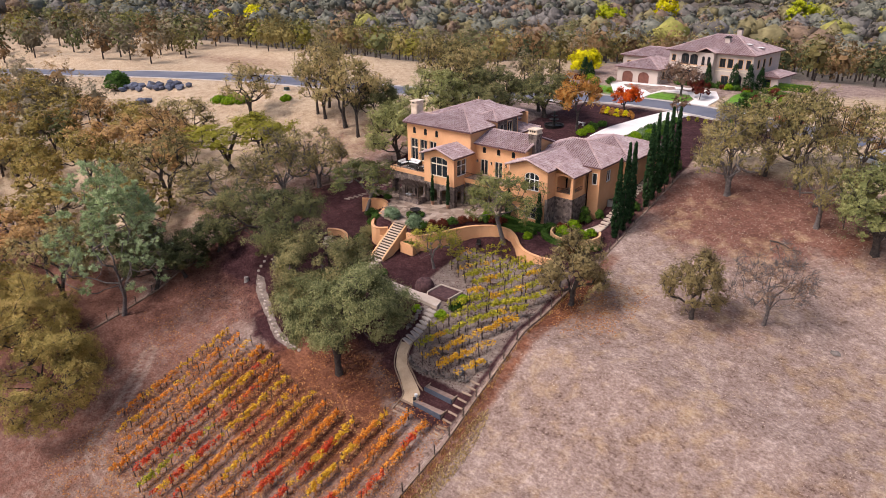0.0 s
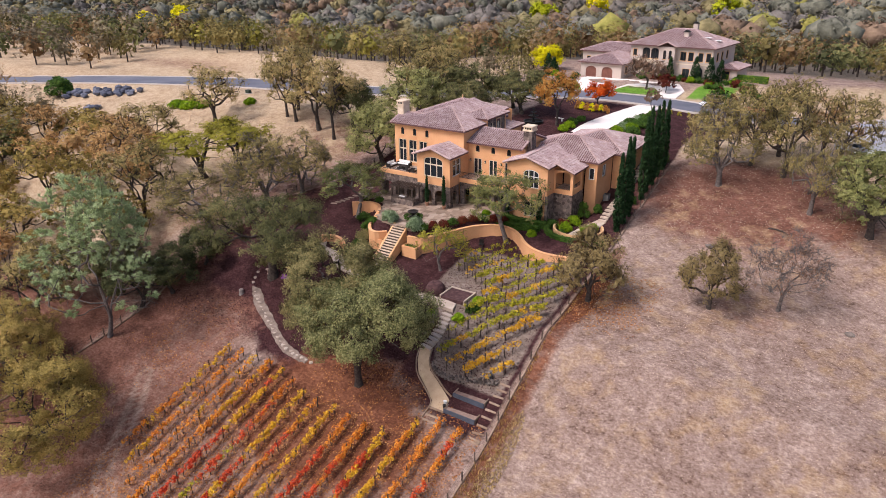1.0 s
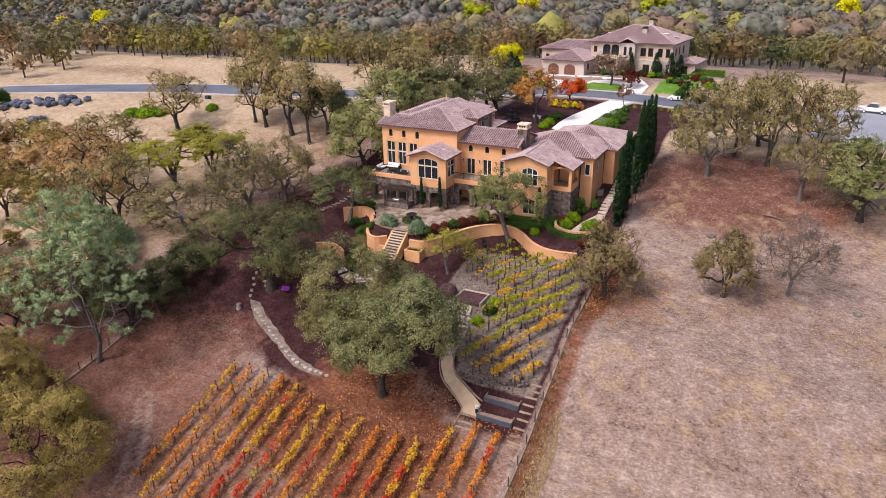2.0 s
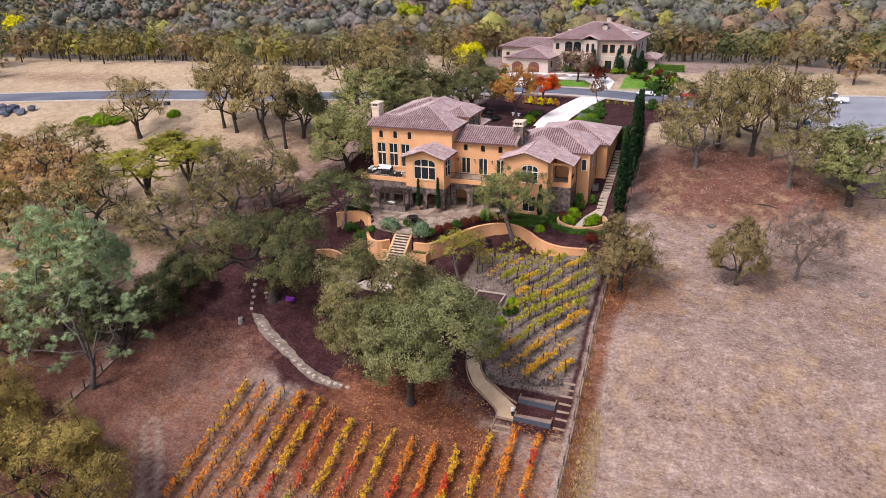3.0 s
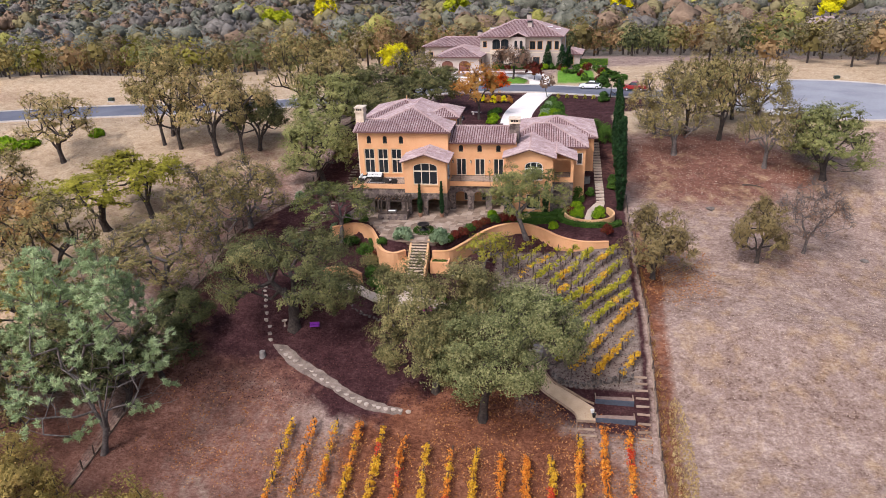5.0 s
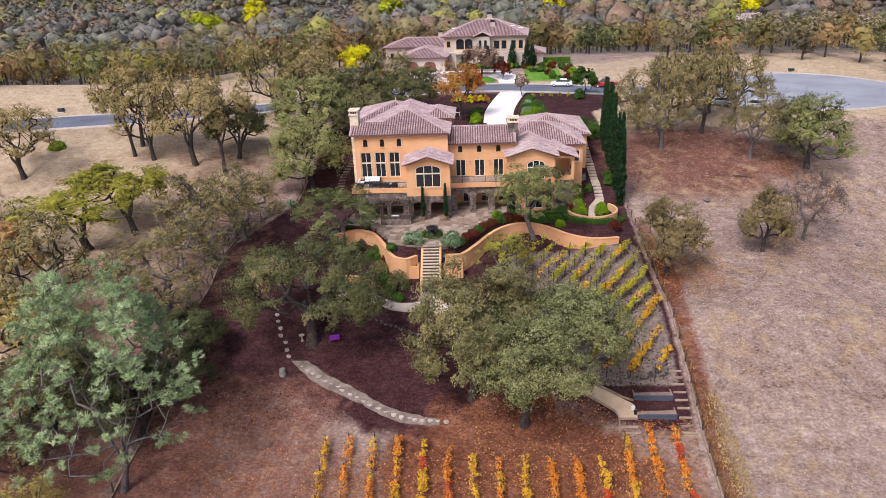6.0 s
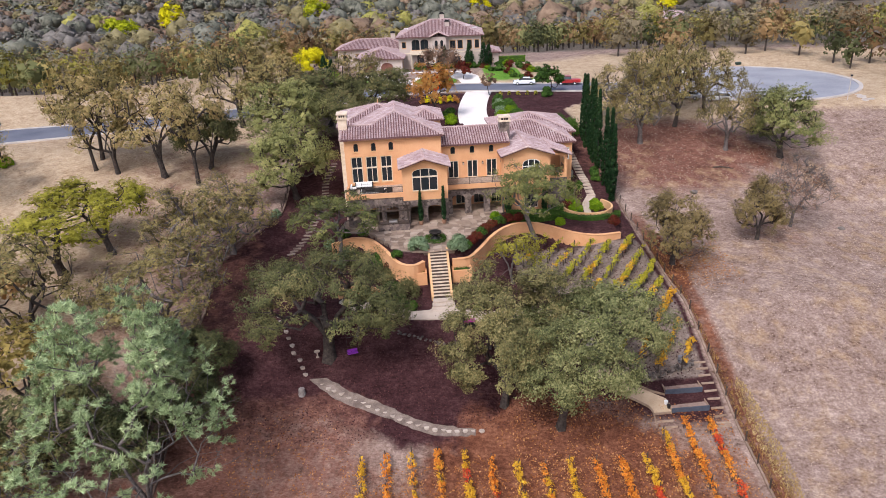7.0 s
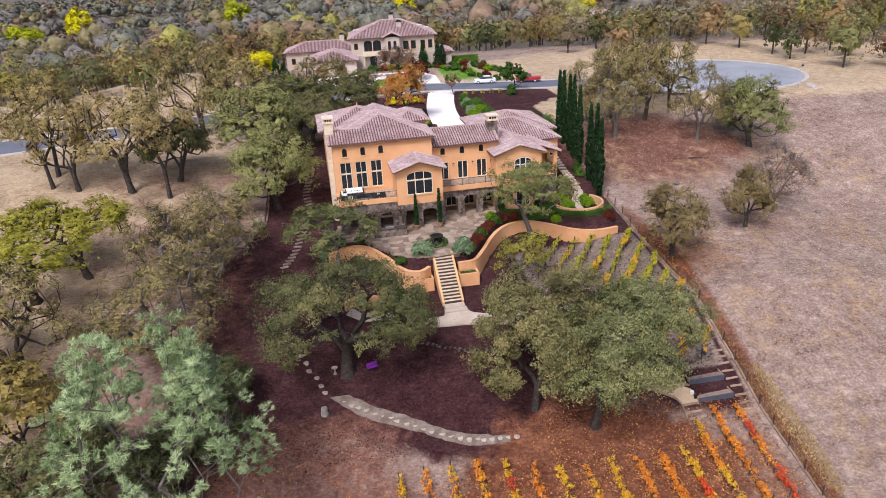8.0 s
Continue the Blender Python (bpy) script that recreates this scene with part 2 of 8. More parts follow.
OAK_GARDEN = foliage("garden_oak_leaf", [(0.063, 0.072, 0.033), (0.135, 0.145, 0.061), (0.238, 0.235, 0.102), (0.342, 0.306, 0.141)])
BARE_TWIG = foliage("dry_twig_leaf", [(0.16, 0.10, 0.075), (0.25, 0.17, 0.12)], 0.2, 0.6)
PINE_LEAF = foliage("grey_pine_needle", [(0.164, 0.21, 0.105), (0.326, 0.401, 0.216), (0.571, 0.652, 0.404)], 0.1, 0.9)
CYPRESS_LEAF = foliage("cypress_leaf", [(0.007, 0.018, 0.007), (0.019, 0.044, 0.017), (0.041, 0.072, 0.027)], 0.3, 0.8)
HEDGE_LEAF = foliage("hedge_leaf", [(0.017, 0.036, 0.011), (0.056, 0.105, 0.025), (0.112, 0.182, 0.042)], 0.4, 0.8)
SHRUB_BRIGHT = foliage("bright_shrub_leaf", [(0.07, 0.13, 0.015), (0.16, 0.25, 0.03), (0.26, 0.36, 0.05)], 0.4, 0.8)
SILVER_LEAF = foliage("silver_shrub_leaf", [(0.10, 0.14, 0.075), (0.20, 0.26, 0.155), (0.30, 0.37, 0.24)], 0.3, 0.8)
RED_LEAF = foliage("red_shrub_leaf", [(0.05, 0.012, 0.012), (0.13, 0.03, 0.022), (0.06, 0.05, 0.02)], 0.3, 0.8)
YELLOW_LEAF = foliage("yellow_tree_leaf", [(0.414, 0.380, 0.011), (0.667, 0.609, 0.023), (0.828, 0.759, 0.069)], 0.1, 0.8)
ORANGE_LEAF = foliage("orange_tree_leaf", [(0.30, 0.14, 0.05), (0.46, 0.23, 0.085), (0.40, 0.28, 0.12)], 0.1, 0.9)
SCARLET_LEAF = foliage("scarlet_tree_leaf", [(0.36, 0.06, 0.02), (0.58, 0.11, 0.03), (0.50, 0.16, 0.05)], 0.1, 0.9)
LIME_LEAF = foliage("lime_tree_leaf", [(0.20, 0.23, 0.025), (0.36, 0.39, 0.05), (0.52, 0.52, 0.10)], 0.1, 0.5)
VINE_RED = foliage("red_vine_leaf", [(0.38, 0.03, 0.02), (0.62, 0.075, 0.03), (0.70, 0.18, 0.05)], 0.2, 1.0, vivid=1.02)
VINE_ORANGE = foliage("orange_vine_leaf", [(0.50, 0.13, 0.02), (0.70, 0.25, 0.035), (0.76, 0.38, 0.06)], 0.2, 1.0, vivid=1.02)
VINE_YELLOW = foliage("yellow_vine_leaf", [(0.50, 0.23, 0.02), (0.68, 0.39, 0.03), (0.74, 0.50, 0.06)], 0.2, 1.0, vivid=1.02)
VINE_GREEN = foliage("yellow_green_vine_leaf", [(0.17, 0.19, 0.02), (0.38, 0.36, 0.03), (0.58, 0.47, 0.05)], 0.2, 1.0, vivid=1.02)

# the far woods: one tint for a tree, little change from leaf to leaf
WOODS = [foliage(f"{tint}_wood", colours, 0.0, 0.16, 1.1, 12.0) for tint, colours in (
    ("olive", [(0.105, 0.085, 0.034), (0.210, 0.170, 0.064), (0.330, 0.265, 0.105)]),
    ("rusty", [(0.115, 0.070, 0.036), (0.225, 0.140, 0.070), (0.335, 0.225, 0.115)]),
    ("green", [(0.060, 0.066, 0.030), (0.130, 0.137, 0.058), (0.230, 0.222, 0.095)]),
    ("bright", [(0.150, 0.135, 0.032), (0.285, 0.255, 0.062), (0.430, 0.375, 0.105)]),
    ("dull", [(0.120, 0.098, 0.062), (0.220, 0.182, 0.115), (0.330, 0.275, 0.180)]))]

# valley canopy: greyer than the nearer woods, distance haze mixed into the colours
CANOPY = [surface(f"{tint}_canopy", colours, 5.0, 0.95, 0.5, 3.0, per_island=0.18, distance=0.8, spec=0.05) for tint, colours in (
    ("olive", [(0.095, 0.080, 0.042), (0.190, 0.160, 0.080), (0.300, 0.255, 0.130)]),
    ("rusty", [(0.105, 0.070, 0.048), (0.205, 0.140, 0.095), (0.310, 0.220, 0.150)]),
    ("haze_green", [(0.075, 0.077, 0.058), (0.150, 0.150, 0.115), (0.245, 0.238, 0.185)]),
    ("haze_brown", [(0.085, 0.075, 0.066), (0.160, 0.143, 0.125), (0.255, 0.230, 0.200)]),
    ("yellow_green", [(0.150, 0.145, 0.038), (0.280, 0.262, 0.070), (0.420, 0.380, 0.115)]))]

# ---- the lie of the land ----
SLOPE_Y = [-400, -150, -100, -58, -45, -37, -30, -26, -23, -18, -15, -7, 0, 10, 20, 27, 34, 60, 72, 100, 150, 210, 300, 2600]
SLOPE_Z = [-60, -38, -27.5, -17.8, -14.3, -11.9, -8.6, -6.7, -5.3, -4.9, -4.4, -3.1, -1.7, 0.8, 3.4, 4.8, 5.3, 6.0, 6.8, 6.9, 1.0, -6, -9, -20]
ROAD = [(-215, -8, 0.5), (-170, 6, 2.4), (-140, 15, 3.5), (-110, 24, 4.5), (-76, 33.5, 5.1), (-45, 38.5, 5.3), (-24, 44, 5.4), (-5, 52, 5.6), (8, 57.2, 5.8), (23, 57, 5.85), (38, 53, 5.75), (58, 48.5, 5.6), (79, 47, 5.6)]
COURT = (79.0, 47.2, 19.8)
WALL_EAST = [(12.9, -14.4), (14.9, -14.1), (16.4, -12.2), (18.1, -9.5), (20.3, -6.9), (22.3, -5.8), (24.4, -5.8), (26.4, -7.2), (28.2, -9.1), (30.0, -10.2), (32.0, -10.5), (34.7, -9.85)]
WALL_WEST = [(-1.6, -8.9), (0.7, -7.3), (3.1, -8.1), (4.9, -11.2), (6.4, -14.6), (8.2, -15.6), (9.5, -14.6)]
WALL_X = [p[0] for p in WALL_WEST] + [p[0] for p in WALL_EAST]
WALL_Y = [p[1] for p in WALL_WEST] + [p[1] for p in WALL_EAST]


GREENS = [(242, 298, 40), (192, 424, 24), (-403, 403, 34), (-554, 250, 34), (-722, 288, 40), (-190, 735, 60), (-216, 452, 22), (-41, 454, 20), (330, 390, 40), (-168, 24, 4), (160, 316, 20)]


def LAWNS(x, y):
    return step(1.15, 0.95, np.hypot((x - 32.5) / 4.2, (y - 69) / 7.5)) + step(1.1, 0.9, np.hypot((x - 3) / 6, (y - 67.5) / 2.6)) + step(1.1, 0.9, np.hypot((x - 17) / 5, (y - 66.5) / 1.8))


def step(a, b, v):
    t = np.clip((v - a) / (b - a), 0, 1)
    return t * t * (3 - 2 * t)


def ripple(x, y, size, seed=0):
    """A gentle, endless unevenness between about -1 and 1."""
    k = 2 * math.pi / size
    s = seed * 1.7
    return (np.sin(k * x + 1.3 * np.sin(0.7 * k * y + s) + s) + np.sin(0.83 * k * y + 1.1 * np.sin(0.9 * k * x + 2 * s)) + np.sin(0.6 * k * (x + y) + 3 * s + np.sin(1.9 * k * (x - y)))) / 3


def road_reach(x, y):
    """Distance from the road's middle and the road's height there."""
    best, level = np.full(np.shape(x), 1e9), np.zeros(np.shape(x))
    for a, b in zip(ROAD_LINE, ROAD_LINE[1:]):
        dx, dy = b[0] - a[0], b[1] - a[1]
        t = np.clip(((x - a[0]) * dx + (y - a[1]) * dy) / (dx * dx + dy * dy), 0, 1)
        d = np.hypot(x - a[0] - t * dx, y - a[1] - t * dy)
        nearer = d < best
        best, level = np.where(nearer, d, best), np.where(nearer, a[2] + t * (b[2] - a[2]), level)
    court = np.hypot(x - COURT[0], y - COURT[1]) - COURT[2] + 4.6
    nearer = court < best
    return np.where(nearer, np.maximum(court, 0), best), np.where(nearer, 5.6, level)


ROAD_LINE = [tuple(p) for p in curve_through(ROAD, 16.0)]


def height(x, y):
    x, y = np.asarray(x, dtype=float), np.asarray(y, dtype=float)
    near = (np.interp(y - 1.2, SLOPE_Y, SLOPE_Z) + 2 * np.interp(y, SLOPE_Y, SLOPE_Z) + np.interp(y + 1.2, SLOPE_Y, SLOPE_Z)) / 4
    k = step(32, 18, y)
    z = near + k * np.minimum(2.2, 0.075 * np.maximum(0, -x - 6)) - k * np.minimum(2.5, 0.11 * np.maximum(0, x - 52)) * step(12, -3, y)
    z = z + 0.25 * ripple(x, y, 31, 1) * step(36, 46, np.abs(x - 18)) + 0.07 * ripple(x, y, 7, 2)
    z = z + 1.0 * ripple(x, y, 170, 3) * step(110, 220, y)
    # the bare knoll beyond the road
    z = z + 3.0 * np.exp(-((x + 98) / 30) ** 2 - ((y - 58) / 10) ** 2) + 1.6 * np.exp(-((x + 62) / 20) ** 2 - ((y - 60) / 9) ** 2)
    z = z - 5.0 * step(66, 105, y) * step(-35, -70, x)
    if np.max(y) > 14 and np.min(y) < 85 or np.min(x) < -75:
        d, level = road_reach(x, y)
        z = z + (level - 0.10 - z) * step(13, 5.2, d)
    # the vine plot rises towards the wall's east end
    z = z + 0.95 * step(27, 33, x) * step(37.6, 36.2, x) * step(-19, -12, y) * step(-2, -6, y)
    # the terrace held by the curved walls
    rise = (np.interp(x + 0.3, WALL_X, WALL_Y) - np.interp(x - 0.3, WALL_X, WALL_Y)) / 0.6
    behind = (y - np.interp(x, WALL_X, WALL_Y)) / np.sqrt(1 + rise * rise)
    inside = step(0.05, 0.65, behind) * step(-1.9, -1.2, x) * step(35.1, 34.5, x) * step(9, 5, y)
    pad = -1.02 - 0.45 * step(19, 24, x) - 0.5 * step(2.2, 0.3, y - np.interp(x, WALL_X, WALL_Y)) * step(17, 21, x) + 2.1 * step(-1.0, 9.0, y) * step(31.5, 32.8, x)
    return z + (pad - z) * inside


def ground_z(x, y):
    return float(height(np.array([x]), np.array([y]))[0])


def grid_lines(lo, hi, step_in, far_lo, far_hi):
    inner = list(np.arange(lo, hi + 0.01, step_in))
    out, s = inner[-1], step_in
    while out < far_hi:
        s *= 1.13
        out += s
        inner.append(out)
    out, s = inner[0], step_in
    while out > far_lo:
        s *= 1.13
        out -= s
        inner.insert(0, out)
    return np.array(inner)


def ground_material():
    m = bpy.data.materials.new("hillside")
    m.use_nodes = True
    n, l = m.node_tree.nodes, m.node_tree.links
    p = n["Principled BSDF"]
    p.inputs["Specular IOR Level"].default_value = 0.1
    p.inputs["Roughness"].default_value = 0.95
    geo = n.new("ShaderNodeNewGeometry")

    def noise_at(size, detail=5, rough=0.6, along=None):
        t = n.new("ShaderNodeTexNoise")
        t.inputs["Scale"].default_value, t.inputs["Detail"].default_value, t.inputs["Roughness"].default_value = 1 / size, detail, rough
        l.new(along.outputs[0] if along else geo.outputs["Position"], t.inputs["Vector"])
        return t.outputs[0]

    # tussocks lie along the slope's contours
    lie = n.new("ShaderNodeVectorMath")
    lie.operation = "MULTIPLY"
    lie.inputs[1].default_value = (0.8, 1.1, 1.0)
    l.new(geo.outputs["Position"], lie.inputs[0])
    patch, clod, speck, tuft = noise_at(7), noise_at(1.3, 7, 0.7), noise_at(0.30, 4, 0.75, lie), noise_at(1.2, 6, 0.66, lie)
    blend = n.new("ShaderNodeMath")
    blend.operation = "MULTIPLY_ADD"
    l.new(clod, blend.inputs[0])
    blend.inputs[1].default_value = 0.5
    low_ = n.new("ShaderNodeMath")
    low_.operation = "MULTIPLY_ADD"
    l.new(patch, low_.inputs[0])
    low_.inputs[1].default_value = 0.45
    l.new(low_.outputs[0], blend.inputs[2])
    wave = n.new("ShaderNodeMath")
    wave.operation = "MULTIPLY"
    l.new(tuft, wave.inputs[0])
    wave.inputs[1].default_value = 0.9
    l.new(wave.outputs[0], low_.inputs[2])
    fine = n.new("ShaderNodeMath")
    fine.operation = "MULTIPLY_ADD"
    l.new(speck, fine.inputs[0])
    fine.inputs[1].default_value = 0.95
    l.new(blend.outputs[0], fine.inputs[2])

    def ramp(colours, lo=1.08, hi=1.72):
        s = n.new("ShaderNodeMapRange")
        s.inputs[1].default_value, s.inputs[2].default_value = lo, hi
        l.new(fine.outputs[0], s.inputs[0])
        r = n.new("ShaderNodeValToRGB")
        while len(r.color_ramp.elements) < len(colours):
            r.color_ramp.elements.new(0.5)
        for i, c in enumerate(colours):
            r.color_ramp.elements[i].position, r.color_ramp.elements[i].color = i / (len(colours) - 1), (*c, 1)
        l.new(s.outputs[0], r.inputs[0])
        return r.outputs[0]

    kinds = {
        "mulch": [(0.026, 0.010, 0.011), (0.058, 0.024, 0.025), (0.108, 0.053, 0.051)],
        "pink_soil": [(0.15, 0.082, 0.058), (0.26, 0.155, 0.112), (0.38, 0.255, 0.195)],
        "litter": [(0.085, 0.030, 0.017), (0.17, 0.066, 0.036), (0.29, 0.132, 0.076)],
        "vine_soil": [(0.145, 0.106, 0.085), (0.235, 0.182, 0.15), (0.335, 0.27, 0.226)],
        "straw": [(0.30, 0.20, 0.12), (0.48, 0.355, 0.23), (0.60, 0.475, 0.33)],
        "red_earth": [(0.10, 0.042, 0.030), (0.19, 0.088, 0.062), (0.30, 0.160, 0.118)],
        "gold_grass": [(0.25, 0.15, 0.08), (0.385, 0.255, 0.145), (0.51, 0.375, 0.235)],
        "lawn": [(0.07, 0.16, 0.02), (0.13, 0.27, 0.03), (0.20, 0.36, 0.06)],
        "track": [(0.22, 0.15, 0.115), (0.33, 0.24, 0.19), (0.43, 0.33, 0.27)],
        # far woods' floor, coloured dark for the shade under the trees
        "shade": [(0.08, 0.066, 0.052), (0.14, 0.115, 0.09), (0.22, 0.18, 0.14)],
    }
    last = ramp([(0.12, 0.072, 0.05), (0.26, 0.178, 0.142), (0.36, 0.262, 0.215), (0.55, 0.42, 0.345)], 1.06, 1.74)
    for name, colours in kinds.items():
        a = n.new("ShaderNodeAttribute")
        a.attribute_name = name
        edge = n.new("ShaderNodeMath")
        edge.operation = "MULTIPLY_ADD"
        l.new(clod, edge.inputs[0])
        edge.inputs[1].default_value = 0.9
        l.new(a.outputs["Fac"], edge.inputs[2])
        cut = n.new("ShaderNodeMapRange")
        cut.inputs[1].default_value, cut.inputs[2].default_value = 0.72, 1.12
        l.new(edge.outputs[0], cut.inputs[0])
        mix = n.new("ShaderNodeMixRGB")
        l.new(cut.outputs[0], mix.inputs[0])
        l.new(last, mix.inputs[1])
        l.new(ramp(colours), mix.inputs[2])
        last = mix.outputs[0]
    l.new(last, p.inputs["Base Color"])
    b = n.new("ShaderNodeBump")
    b.inputs["Strength"].default_value, b.inputs["Distance"].default_value = 1.0, 0.2
    l.new(fine.outputs[0], b.inputs["Height"])
    l.new(b.outputs[0], p.inputs["Normal"])
    return m


TRACK = [(-6.0, -44.6), (-3.2, -47.7), (-0.5, -51.4), (1.0, -54.5), (2.9, -56.8), (6.0, -58.1), (10.0, -58.4), (14.0, -59.2), (20.0, -62.5)]


def track_reach(x, y):
    """Distance from the middle of the dirt track round the vines."""
    best = np.full(np.shape(x), 1e9)
    for a, b in zip(TRACK, TRACK[1:]):
        dx, dy = b[0] - a[0], b[1] - a[1]
        t = np.clip(((x - a[0]) * dx + (y - a[1]) * dy) / (dx * dx + dy * dy), 0, 1)
        best = np.minimum(best, np.hypot(x - a[0] - t * dx, y - a[1] - t * dy))
    return best


def build_ground():
    xs, ys = grid_lines(-24, 70, 0.6, -2600, 2600), grid_lines(-66, 24, 0.6, -1500, 2600)
    X, Y = np.meshgrid(xs, ys)
    Z = height(X, Y)
    nx, ny = len(xs), len(ys)
    verts = np.stack([X.ravel(), Y.ravel(), Z.ravel()], 1)
    i = (np.arange(ny - 1)[:, None] * nx + np.arange(nx - 1)[None, :]).ravel()
    me = mesh_of("ground", verts, np.stack([i, i + 1, i + nx + 1, i + nx], 1), ground_material(), True)
    x, y = X.ravel(), Y.ravel()
    w = ripple(x, y, 5, 4) * 0.5
    west = np.interp(y, [-70, -46, -30, -9, 3, 14], [-20, -17, -15.6, -15.4, -9.5, -8.5])
    yard = step(-0.6, 0.6, 37.6 - x) * step(-0.6, 0.6, x - west)
    upper = np.interp(x, [-20, -3, 6, 12, 23, 32, 38], [-33, -32, -36, -37.5, -31.5, -36, -36])
    front = step(2, 6, x) * step(-0.8, 0.8, np.interp(y, [33, 39], [37.8, 45]) - x) * step(53, 50, y)
    zones = {
        "mulch": yard * step(-2.5, 2.5, y - upper + w) * step(30, 22, y) + front * step(17, 20, y),
        # the rounds under single trees are leaf litter and painted crown shade together
        "litter": yard * (step(10, 4, np.hypot((x - 20) / 1.5, y + 39) + w * 2) + 0.46 * step(-36, -40, y) * step(-9, 0, x)) + 0.62 * step(2.2, 0.6, np.abs(x - 38.9)) * step(37.9, 38.4, x) * step(2, -6, y) * step(-60, -46, y) + 0.42 * step(8, 2, np.hypot(x - 41, y + 14) + w) + 0.42 * step(10, 2, np.hypot(x - 55.5, (y + 9) / 0.8) + w) + 0.5 * step(9, 2, np.hypot(x - 59, y - 12.5) + w) + 0.4 * step(8, 2, np.hypot(x - 66, y - 9.5) + w) + 0.3 * step(9, 3, np.hypot(x + 31, (y + 9) / 0.8) + w) + 0.5 * step(9, 3, np.hypot((x + 28) / 1.6, y - 11) + w),
        "pink_soil": yard * step(-37, -41, y + 0.5 * w) * step(0, 3, x) * (0.42 + 0.3 * w),
        "vine_soil": step(-0.6, 0.6, 37.0 - x) * step(-0.5, 1.0, x - 20.5 + 0.5 * (y + 16) * step(-16, -26, y)) * step(-0.5, 0.5, y + 31.5) * step(-9.0, -11.5, y + 0.1 * w),
        "straw": step(0, 7, 0.5 * (west - x) + w) * step(-52, -26, y) * step(130, 100, y) * 0.95 + step(20, 26, y) * step(48, 40, np.hypot((x - 79) / 1.4, y - 47)) * 0.75 * (1 - front),
        "red_earth": yard * step(-28, -32, y) * step(10, -2, x) * 0.6 + step(16, 6, np.hypot((x - 50) / 1.35, (y - 13) / 1.1) + 2 * w) * 0.72 + step(-17, -19, x) * step(-34, -48, y) * 0.8 + step(-9, -12, x) * step(-52, -24, x) * step(30, 14, y) * (0.42 + 0.25 * w) + 0.5 * np.exp(-((x + 112) / 36) ** 2 - ((y - 45) / 7) ** 2),
        "gold_grass": step(38, 42, x) * step(30, 10, y) * np.clip(0.26 + 0.2 * ripple(x, y, 13, 7) + 0.26 * ripple(x, y, 2.6, 8), 0, 0.5),
        "lawn": sum(step(1.1, 0.9, np.hypot((x - a) / (1.6 * c), (y - b) / c)) for a, b, c in GREENS) + LAWNS(x, y),
        "track": step(0.75, 0.25, np.abs(track_reach(x, y) - 0.75) + 0.1 * w) * 0.5 + 0.1 * step(6, 2, np.hypot(x + 1, (y + 47) / 1.4)),
        # painted shade sets in beyond the road and grows with distance
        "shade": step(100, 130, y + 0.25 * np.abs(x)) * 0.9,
    }
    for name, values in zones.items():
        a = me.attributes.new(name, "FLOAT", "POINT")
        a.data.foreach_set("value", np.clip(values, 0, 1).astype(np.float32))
    tagged(new("ground", me), "dry hillside of pale grass, dark mulch and leaf litter, with painted woodland shade", "ground", kind="structure")


def ribbon(name, line, half, lift, material, label, category, kind="structure", lanes=None, grow_half=None):
    """A paved strip along a line of the plan, with a thickness."""
    verts, faces = [], []
    lanes = lanes or [-half, half]
    n = len(lanes)
    for i, p in enumerate(line):
        a, b = Vector(line[max(i - 1, 0)]), Vector(line[min(i + 1, len(line) - 1)])
        d = Vector((b.x - a.x, b.y - a.y)).normalized()
        f = grow_half(p[0]) if grow_half else 1.0
        for k in range(2):
            for s in lanes:
                verts.append((p[0] - d.y * s * f, p[1] + d.x * s * f, p[2] + lift - k * 0.5))
    for i in range(len(line) - 1):
        q, r = i * 2 * n, (i + 1) * 2 * n
        for k in range(n - 1):
            faces.append((q + k, r + k, r + k + 1, q + k + 1))
        faces.append((q, q + n, r + n, r))
        faces.append((q + n - 1, r + n - 1, r + 2 * n - 1, q + 2 * n - 1))
    return tagged(new(name, mesh_of(name, verts, faces, material)), label, category, kind=kind)


